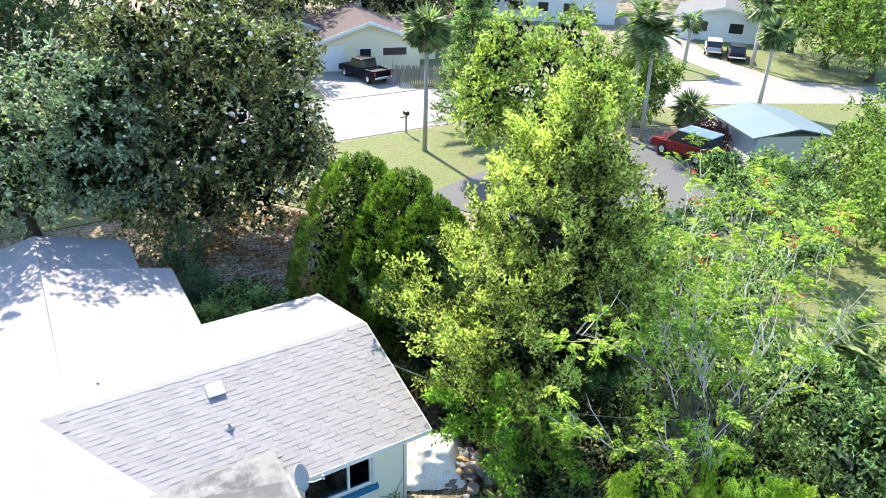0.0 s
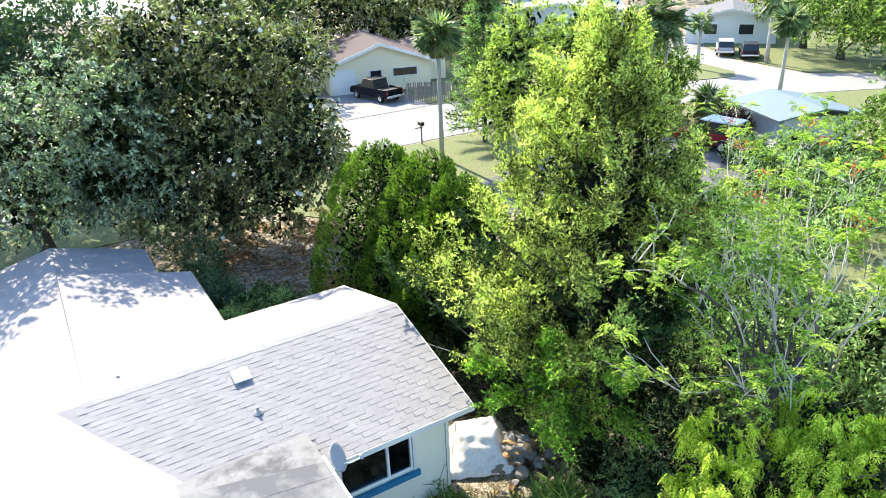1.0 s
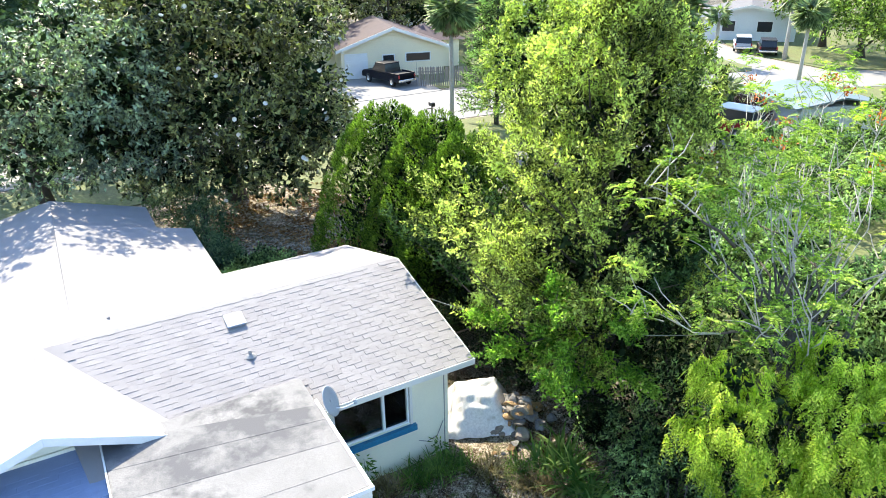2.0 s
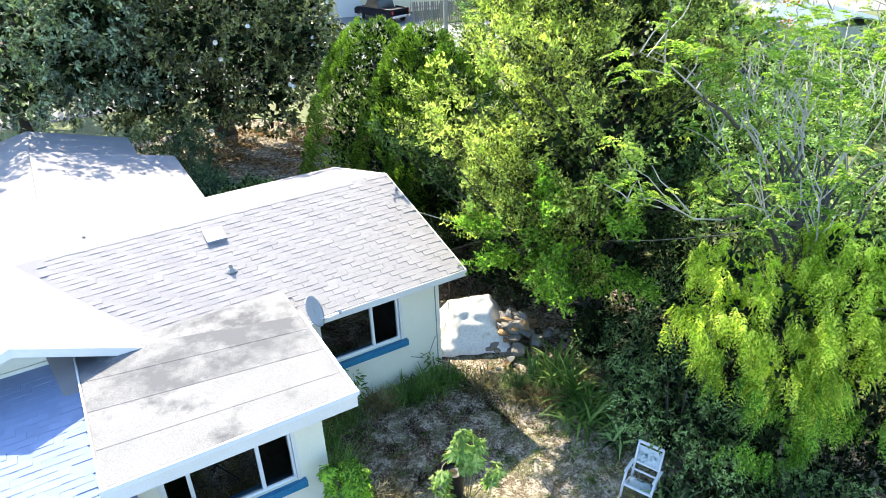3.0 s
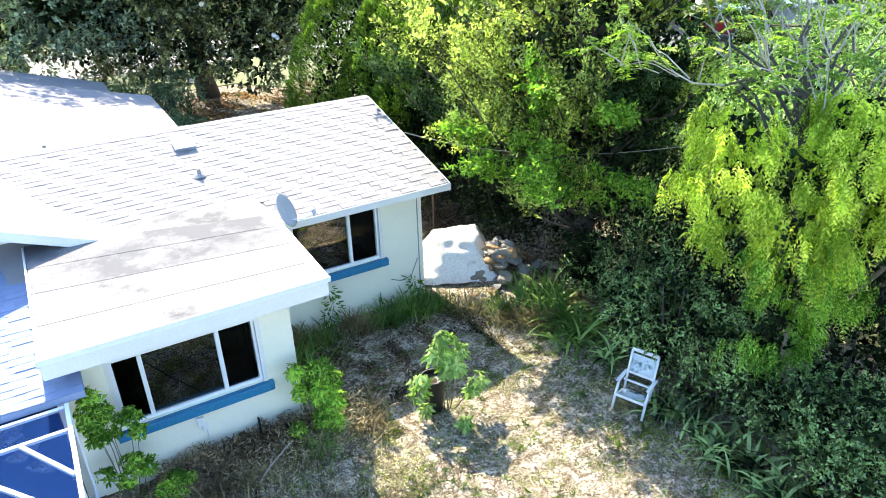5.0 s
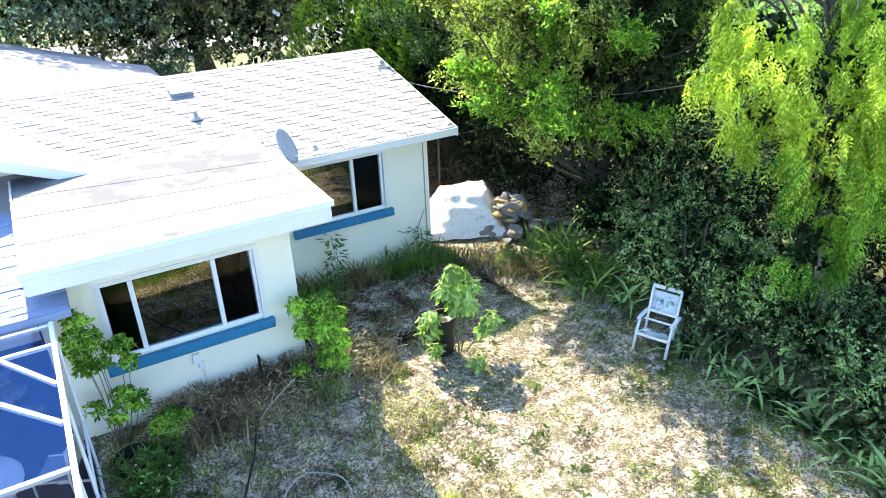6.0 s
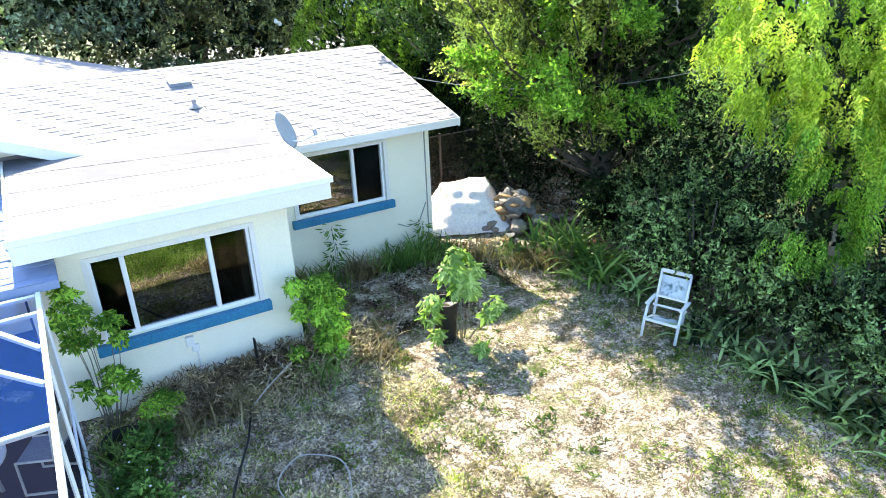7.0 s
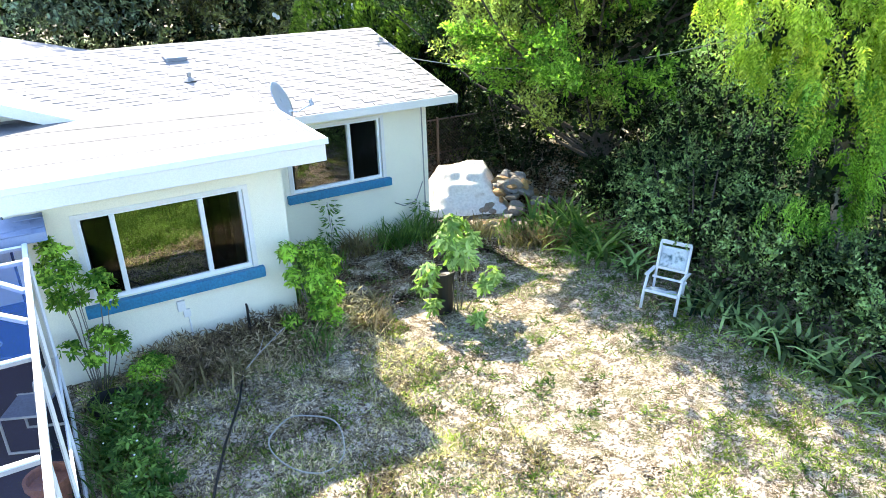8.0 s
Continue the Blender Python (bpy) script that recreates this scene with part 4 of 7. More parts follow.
# weeds and dead fern along the walls
for i, (x, y, n, L, mt, lab) in enumerate([
        (3.75, 8.7, 60, 0.6, L_STRAP, "tall strap-leaved weeds along the side wall"), (3.8, 9.4, 60, 0.55, L_STRAP, "tall strap-leaved weeds along the side wall"),
        (4.1, 10.05, 60, 0.45, L_DRY, "dry grass clump below the window"), (4.5, 9.85, 60, 0.4, L_STRAP, "green grass clump below the window"),
        (5.2, 9.95, 70, 0.45, L_DRY, "dry grass clump below the window"), (5.75, 9.9, 80, 0.5, L_STRAP, "green grass clump below the window"),
        (6.3, 9.85, 80, 0.5, L_STRAP, "green grass clump below the window"), (6.8, 9.8, 70, 0.45, L_STRAP, "green grass clump at the house corner"),
        (2.95, 7.55, 90, 0.4, L_DRY, "dead fern tangle at the foot of the wall"), (2.55, 7.6, 90, 0.38, L_DRY, "dead fern tangle at the foot of the wall"),
        (2.1, 7.6, 90, 0.38, L_DRY, "dead fern tangle at the foot of the wall"), (1.7, 7.55, 80, 0.36, L_DRY, "dead fern tangle at the foot of the wall"),
        (2.3, 7.25, 80, 0.34, L_DRY, "dead fern tangle at the foot of the wall"), (1.4, 7.2, 70, 0.35, L_DRY, "dead fern tangle at the foot of the wall"),
        (3.3, 7.4, 80, 0.42, L_STRAP, "rank grass by the corner shrub"), (4.15, 7.35, 80, 0.35, L_DRY, "straw-coloured grass by the corner shrub"),
        (4.25, 7.7, 60, 0.38, L_DRY, "straw-coloured grass by the corner shrub"), (0.85, 6.9, 80, 0.4, L_GRASS, "rank weeds beside the screen enclosure"),
        (0.75, 6.3, 80, 0.38, L_GRASS, "rank weeds beside the screen enclosure"), (0.8, 5.7, 70, 0.35, L_GRASS, "rank weeds beside the screen enclosure"),
        (7.3, 9.3, 70, 0.45, L_DRY, "straw-coloured grass before the covered mound"), (7.9, 9.0, 70, 0.42, L_STRAP, "green grass clump before the covered mound"),
        (8.05, 8.2, 60, 0.5, L_DRY, "straw-coloured grass at the bed's edge"), (7.75, 8.55, 70, 0.4, L_DRY, "straw-coloured grass at the bed's edge")]):
    tuft("grass_clump", lab, (x, y, 0), int(n * 2.2), 0.17, L, 0.012, mt, 40 + i, "grass clump", group="weeds round the yard")
for i, (x, y) in enumerate([(8.35, 8.75), (8.7, 8.35), (8.45, 7.95), (8.75, 7.6), (8.4, 7.35), (8.95, 8.8), (8.3, 5.1), (8.35, 4.6), (8.25, 4.1), (8.4, 3.6), (8.2, 3.1), (8.3, 2.6), (8.15, 2.1), (8.5, 6.7)]):
    tuft("strap_plant", "dark green strap-leaved plant at the hedge foot", (x, y, 0), 40, 0.14, 0.85 if i < 6 else 0.6, 0.034, L_STRAP if i < 6 else L_HEDGE, 80 + i, "plant", spread=0.9, bend=1.3, group="strap-leaved border")

for i, (x, y, hh, rad) in enumerate([(0.92, 6.5, 0.36, 0.22), (0.85, 6.0, 0.34, 0.2), (0.98, 5.55, 0.28, 0.22), (0.8, 5.1, 0.28, 0.2), (1.1, 7.05, 0.24, 0.2)]):
    weed = clump_shrub("leafy_weed", "dark green leafy weed with tiny white flowers beside the screen enclosure", (x, y, 0), [(rad * math.cos(k * 1.26 + i), rad * math.sin(k * 1.26 + i), hh * (0.55 + 0.08 * k), 0.13, 0.1) for k in range(5)] + [(0.0, 0.0, hh, 0.15, 0.1)], L_WEED, 500 + i, (0.07, 0.03), dense=0.9, stem_r=0.006, category="weed")
    for k in range(3 if i < 3 else 0):
        dx, dy = rad * math.cos(k * 2.1 + i), rad * math.sin(k * 2.1 + i)
        obj("blossom", Shape().lathe([(0, 0.014), (0.012, 0.005), (0.009, -0.003), (0, -0.008)], 8), PLAST, weed, "tiny white flower", at=(dx, dy, hh * (0.75 + 0.08 * k) + 0.12))

# dead stalks and bracken heaped along the wall foot
L_DEADF = leaf_material("dead_bracken", (0.09, 0.06, 0.04), (0.72, 0.56, 0.38), rough=0.85, through_part=0.2)
rg = np.random.default_rng(61)
bn = 2600
bp_ = np.stack([rg.uniform(1.25, 4.2, bn), 7.9 - np.abs(rg.normal(size=bn)) * 0.3, rg.uniform(0.0, 0.3, bn)], 1)
bp_[:, 2] *= np.clip(1.15 - (7.9 - bp_[:, 1]) / 0.9, 0.05, 1)
tagged(new("dead_bracken", leaf_mesh("dead_bracken", *sprays(rg, bp_, rg.normal(size=(bn, 3)) * np.array([1, 1, 0.6]) + np.array([0, -0.3, 0.35]), 8, 0.3, 0.11, 0.016, 0.35, 0.2, 0.7), L_DEADF)), "tangled dead bracken heaped along the wall", "bracken", kind="stuff")

# garden hose loop, buried cable line, rod and sticks
RUB = material("pale_hose", (0.36, 0.35, 0.32), 0.6, vary=0.2)
hose_pts = [(2.5 + 0.37 * math.cos(w) * (1 + 0.08 * math.sin(3 * w)), 5.3 + 0.52 * math.sin(w), 0.08 + 0.01 * math.sin(5 * w)) for w in np.linspace(-1.2, 4.9, 40)]
tagged(obj("garden_hose", Shape().tube(hose_pts, 0.009, 6), RUB, smooth=True), "pale garden hose lying in a loose loop", "hose")
tagged(obj("ground_cable", Shape().tube([(2.5, 7.75, 0.05), (2.35, 7.2, 0.05), (2.1, 6.5, 0.05), (1.75, 5.8, 0.05), (1.5, 5.2, 0.05), (1.2, 4.4, 0.05)], 0.014, 6), POTB, smooth=True), "black cable lying across the dry grass", "cable")
tagged(obj("ground_rod", Shape().tube([(2.62, 7.75, -0.05), (2.63, 7.74, 0.62), (2.62, 7.74, 0.66)], [0.018, 0.018, 0.012], 8), POTB), "short black rod standing by the wall", "rod")
tagged(obj("dead_branch", Shape().tube([(2.3, 7.0, 0.12), (2.55, 7.15, 0.22), (2.85, 7.25, 0.36), (2.95, 7.22, 0.45)], [0.008, 0.008, 0.007, 0.004], 6).tube([(2.55, 7.15, 0.22), (2.7, 7.35, 0.34)], [0.005, 0.003], 6).tube([(2.85, 7.25, 0.36), (2.8, 7.4, 0.42)], [0.005, 0.003], 6), PALEBARK, smooth=True), "bleached dead branch leaning on the weeds", "branch")
tagged(obj("round_tub", Shape().lathe([(0, 0), (0.18, 0), (0.24, 0.2), (0.25, 0.2), (0.23, 0.02), (0, 0.02)], 24), POTB, at=(0.82, 7.15, 0)), "low black plastic tub in the weeds", "tub")

# the mound under a white tarpaulin, with rubble beside it
TARP = material("white_tarpaulin", (0.90, 0.885, 0.86), 0.6, vary=0.25, scale=3, fine=20, bump=0.3, stain=(0.45, 0.4, 0.34), stain_scale=2.5, stain_at=0.62)
tp = Shape()
NU, NV = 46, 40
for j in range(NV):
    for i in range(NU):
        u, w = i / (NU - 1) * 2 - 1, j / (NV - 1) * 2 - 1
        # a sheet over boxes: a high back shelf, a step in front, steep sides with pleats
        q = max(abs(u), abs(w))
        edge = min(1.0, max(0.0, (1.0 - q) / (0.45 + 0.25 * max(0.0, -w)))) ** 0.8
        shelf = 0.6 + 0.24 * min(1.0, max(0.0, (w + 0.45) / 0.35)) + 0.04 * u - 0.16 * max(0.0, -u - 0.35)
        dent = 0.09 * noise.noise((u * 1.8, w * 1.8, 3.1)) + 0.035 * noise.noise((u * 4.5, w * 4.5, 1.1))
        pleat = 0.022 * math.sin(math.atan2(w, u) * 11 + 3 * noise.noise((u * 1.5, w * 1.5, 8))) * q ** 2 * (1 - 0.5 * edge)
        ridge = 0.1 * abs(noise.noise((u * 1.9 + 4, w * 2.6, 6.0))) + 0.035 * abs(noise.noise((u * 4.6, w * 5.4, 2.0)))
        zz = 0.92 * (shelf + dent - ridge) * edge
        zz = 0.68 * zz + 0.32 * 0.19 * (math.floor(zz / 0.19) + min(1.0, 2.2 * (zz / 0.19 % 1.0)))
        tp.v.append((u * 0.84 * (1 + 0.1 * (1 - edge) * noise.noise((w * 3, 2.0, 7.0))) + pleat * u, w * 0.82 + pleat * w, max(0.012, zz + 0.012)))
tp.f = [(j * NU + i, j * NU + i + 1, (j + 1) * NU + i + 1, (j + 1) * NU + i) for j in range(NV - 1) for i in range(NU - 1)]
tagged(obj("tarpaulin_mound", tp, TARP, smooth=True, at=pose(8.17, 11.15, 0, 0, 0, -25)), "crumpled white tarpaulin draped over a heap", "tarpaulin")
ROCKS = [material("grey_rubble", (0.3, 0.29, 0.28), 0.9, vary=0.5), material("tan_rubble", (0.46, 0.29, 0.14), 0.9, vary=0.5), material("pale_rubble", (0.3, 0.265, 0.225), 0.9, vary=0.4)]
rr = random.Random(9)


def stone(at, size, mat, seed):
    q = random.Random(seed)
    bm = bmesh.new()
    bmesh.ops.create_icosphere(bm, subdivisions=2, radius=1.0)
    sx, sy, sz = size * q.uniform(0.8, 1.4), size * q.uniform(0.7, 1.2), size * q.uniform(0.45, 0.9)
    cuts = [(Vector((q.gauss(0, 1), q.gauss(0, 1), q.gauss(0, 1))).normalized(), q.uniform(0.45, 0.8)) for _ in range(9)]
    for vv in bm.verts:
        p = vv.co * 1.05
        for way, off in cuts:                  # broken faces
            over = p.dot(way) - off
            if over > 0:
                p = p - way * over
        vv.co = Vector((p.x * sx, p.y * sy, p.z * sz))
    me = bpy.data.meshes.new("stone"); bm.to_mesh(me); bm.free()
    me.materials.append(mat)
    o = new("stone", me)
    o.matrix_basis = pose(*at, q.uniform(-20, 20), q.uniform(-20, 20), q.uniform(0, 360))
    return tagged(o, "rough broken stone in the rubble pile", "stone", "rubble pile")


for i in range(64):
    x, y = 8.86 + rr.gauss(0, 0.27), 10.4 + rr.gauss(0, 0.36)
    d = math.hypot((x - 8.86) / 0.5, (y - 10.45) / 0.6)
    stone((x, y, max(0.05, 0.72 - 0.5 * d)), rr.uniform(0.07, 0.22), ROCKS[rr.randrange(3)], 100 + i)
for i in range(10):
    stone((rr.uniform(7.7, 8.6), rr.uniform(9.5, 10.1), 0.04), rr.uniform(0.05, 0.11), ROCKS[rr.randrange(3)], 200 + i)

# chain-link fence from the house corner
fence = empty("chain_link_fence", (6.98, 12.6, 0), "rusty chain-link fence beside the house", "fence")
RUST = material("rusty_steel", (0.16, 0.12, 0.1), 0.6, 0.5, vary=0.5, scale=10)
for x in (0.05, 1.45, 3.0, 4.6):
    obj("post", Shape().tube([(x, 0, -0.1), (x, 0, 1.55)], 0.03, 8), RUST, fence)
obj("rail", Shape().tube([(0, 0, 1.5), (4.6, 0, 1.5)], 0.02, 6), RUST, fence); obj("rail", Shape().tube([(0, 0, 0.75), (4.6, 0, 0.75)], 0.016, 6), RUST, fence)
wires = Shape()
for k in range(-20, 64):
    for sgn in (1, -1):
        x0 = k * 0.075
        a, b = (x0, 0.0), (x0 + sgn * 1.45, 1.45)
        pts = []
        for xx, zz in (a, b):
            pts.append(Vector((xx, 0.012 * sgn, zz + 0.04)))
        dx = b[0] - a[0]
        ts = sorted([(0 - a[0]) / dx, (4.6 - a[0]) / dx])
        t0, t1 = max(0, ts[0]), min(1, ts[1])
        if t1 > t0:
            p, q = pts[0].lerp(pts[1], t0), pts[0].lerp(pts[1], t1)
            wires.tube([p, q], 0.0035, 3, cap=False)
o = obj("wire_mesh", wires, RUST, fence)

# service wire from the gable to the trees
w0, w1 = Vector((7.38, 12.3, 3.0)), Vector((12.6, 5.3, 4.3))
tagged(obj("service_wire", Shape().tube([w0.lerp(w1, t) - Vector((0, 0, 1.15 * (1 - (2 * t - 1) ** 2))) * 0.62 for t in np.linspace(0, 1, 16)], 0.009, 6), RUB, smooth=True), "pale service wire sagging from the gable into the trees", "wire")

# turf: dry and green blades over the yard
def blades(name, n, box, length, width, mat, seed, mask=None, label="", lie=0.35):
    rng = np.random.default_rng(seed)
    p = np.stack([rng.uniform(box[0], box[1], n), rng.uniform(box[2], box[3], n), np.full(n, 0.0)], 1)
    keep = np.array([(mask is None or mask(x, y)) for x, y, _ in p])
    p = p[keep]
    p[:, 2] = [ground_height(x, y) - 0.01 for x, y, _ in p]
    d = unit(np.concatenate([rng.normal(size=(len(p), 2)), rng.uniform(0.05, lie * 2, (len(p), 1))], 1))
    s = rng.uniform(0.5, 1.3, len(p))
    o = new(name, leaf_mesh(name, p, d, unit(np.cross(d, rng.normal(size=d.shape))), length * s, width * s, mat))
    return tagged(o, label, "grass", kind="stuff")


def in_yard(x, y):
    return (x > 0.45 or y < 4.5) and not (x < XC + 0.02 and y > Y2) and not (y > Y1) and x < 9.5


def patch(scale, cut, off):
    return lambda x, y: in_yard(x, y) and noise.noise((x * scale + off, y * scale, off)) > cut + random.uniform(-0.15, 0.15)


blades("dry_thatch", 46000, (0.4, 9.4, 1.5, 10.4), 0.07, 0.008, L_DRY, 21, patch(1.1, -0.1, 4.0), "flattened dry thatch on sand", 0.15)
L_STRAW = leaf_material("bleached_straw", (0.22, 0.16, 0.08), (0.86, 0.74, 0.46), rough=0.8, through_part=0.3)
L_LITTER = leaf_material("dead_leaves", (0.09, 0.062, 0.042), (0.90, 0.73, 0.53), rough=0.8, through_part=0.1)
blades("leaf_litter", 58000, (0.4, 9.6, 1.5, 10.8), 0.048, 0.021, L_LITTER, 22, patch(0.8, -0.35, 9.0), "scattered dead leaves on the ground", 0.12)
blades("shade_litter", 62000, (0.5, 4.6, 3.0, 8.0), 0.062, 0.024, L_LITTER, 29, patch(1.4, -0.3, 13.0), "dry leaf debris in the wall's shade", 0.3)
blades("shade_tufts", 15000, (0.5, 4.6, 3.2, 7.9), 0.09, 0.012, L_LAWN, 33, patch(2.1, 0.08, 37.0), "olive tufts in the wall's shade", 0.7)
blades("shade_straw", 23000, (0.5, 4.6, 3.2, 7.9), 0.09, 0.011, L_STRAW, 34, patch(1.9, -0.05, 47.0), "straw in the wall's shade", 0.4)
L_MULCH = leaf_material("brown_mulch", (0.02, 0.013, 0.009), (0.30, 0.20, 0.13), rough=0.85, through_part=0.1)
blades("brown_mulch", 26000, (3.85, 7.6, 7.6, 10.3), 0.06, 0.024, L_MULCH, 36, lambda x, y: in_yard(x, y) and noise.noise((x * 1.1, y * 1.1, 71.0)) > -0.3 - 0.5 * (x + 0.8 * y < 12.6), "brown leaf mulch in the corner of the house", 0.2)
blades("bare_mulch", 16000, (8.7, 13.0, 6.5, 14.0), 0.1, 0.045, L_MULCH, 37, None, "dark leaf mulch under the trees", 0.2)
blades("olive_turf", 20000, (0.5, 9.0, 1.5, 8.0), 0.075, 0.012, L_LAWN, 30, patch(1.7, 0.16, 23.0), "olive turf patches through the litter", 0.45)
blades("green_turf", 34000, (0.4, 9.4, 1.5, 10.4), 0.08, 0.009, L_GRASS, 23, patch(0.9, 0.18, 17.0), "thin green turf patches", 0.6)
blades("shade_turf", 17000, (6.3, 9.6, 1.5, 8.6), 0.08, 0.010, L_GRASS, 24, lambda x, y: in_yard(x, y) and x + random.uniform(-1.1, 1.1) > 7.7, "green turf along the hedge", 0.6)
blades("near_lawn", 46000, (0.7, 5.0, 0.3, 4.3), 0.13, 0.012, L_NEARLAWN, 28, lambda x, y: y < 4.15 - 0.66 * max(0.0, x - 2.5) - 0.5 * random.random() ** 2 and noise.noise((x * 0.8, y * 0.8, 41.0)) > -0.42 + 0.25 * max(abs(x - 2.6) - 1.0, 0.0) + 0.5 * max(1.6 - y, 0.0) + random.uniform(-0.25, 0.25), "green turf before the window wall", 0.9)
blades("sunny_turf", 19000, (4.8, 9.0, 0.8, 5.2), 0.085, 0.011, L_LAWN, 35, lambda x, y: noise.noise((x * 0.9, y * 0.9, 61.0)) + 0.25 * (x - 6.6) - 0.2 * (y - 3.2) > random.uniform(-0.1, 0.45), "yellow-green turf at the sunny end of the yard", 0.6)
blades("front_turf", 28000, (0.6, 9.0, -4.0, 4.6), 0.10, 0.013, L_LAWN, 27, lambda x, y: random.random() < min(1.0, (3.0 - y) / 3.0) and noise.noise((x * 0.9, y * 0.9, 31.0)) > -0.25, "green turf in the middle of the yard", 0.6)
rng_c = random.Random(70)
tg_ = Shape()
for i in range(900):
    x, y = rng_c.uniform(0.7, 9.0), rng_c.uniform(1.5, 9.6)
    if not in_yard(x, y) or noise.noise((x * 1.3, y * 1.3, 55.0)) < 0.0:
        continue
    for k in range(14):
        a, L_ = rng_c.uniform(0, 6.28), rng_c.uniform(0.05, 0.13)
        bx, by = x + rng_c.gauss(0, 0.035), y + rng_c.gauss(0, 0.035)
        z0 = ground_height(bx, by) - 0.01
        d = Vector((math.cos(a), math.sin(a), rng_c.uniform(0.3, 1.5))).normalized() * L_
        sd_ = Vector((-math.sin(a), math.cos(a), 0)) * 0.006
        p = Vector((bx, by, z0))
        tg_.add([p - sd_, p + sd_, p + d * 0.6 + sd_ * 0.8, p + d + Vector((0, 0, -0.02)), p + d * 0.6 - sd_ * 0.8], [(0, 1, 2, 3, 4)])
tagged(obj("turf_tufts", tg_, L_GRASS), "small olive tufts scattered over the sand", "grass", kind="stuff")


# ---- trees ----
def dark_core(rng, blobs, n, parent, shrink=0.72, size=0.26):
    """The shade within a crown put into colour: large near-black leaves inside the clumps."""
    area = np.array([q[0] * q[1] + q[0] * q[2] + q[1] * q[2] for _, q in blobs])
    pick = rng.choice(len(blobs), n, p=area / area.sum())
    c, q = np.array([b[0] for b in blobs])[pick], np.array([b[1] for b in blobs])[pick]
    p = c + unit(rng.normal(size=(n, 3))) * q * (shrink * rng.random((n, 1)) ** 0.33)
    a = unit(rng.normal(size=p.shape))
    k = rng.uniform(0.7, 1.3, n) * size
    o = new("shade_core", leaf_mesh("shade_core", p, a, unit(np.cross(a, rng.normal(size=p.shape))), k, k * 0.6, L_DARK))
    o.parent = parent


def leafy_tree(name, label, base, height, blobs, trunk_r, leaf_mat, twigs, per, reach, leaf_len, leaf_w, bark=BARK, droop=0.2, flat=0.5, seed=1, depth=0.4, low=-0.6, targets=6, splay=0.8, lean=(0, 0), category="tree", core=0, shrink=0.72):
    rng = np.random.default_rng(seed)
    t = empty(name, base, label, category)
    b = Vector(base)
    local = [((c[0] - b.x, c[1] - b.y, c[2] - b.z), r) for c, r in blobs]
    tg = [local[i % len(local)][0] for i in rng.permutation(len(local))[:targets]]
    limbs(rng, (0, 0, -0.1), (lean[0], lean[1], height * 0.6), trunk_r, tg, bark, t)
    p, d = blob_points(rng, local, twigs, depth, low)
    d = unit(d + rng.normal(size=d.shape) * 0.5)
    o = new("crown", leaf_mesh("crown", *sprays(rng, p, d, per, reach, leaf_len, leaf_w, droop, flat, splay), leaf_mat))
    o.parent = t
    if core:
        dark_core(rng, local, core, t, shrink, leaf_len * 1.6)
    return t


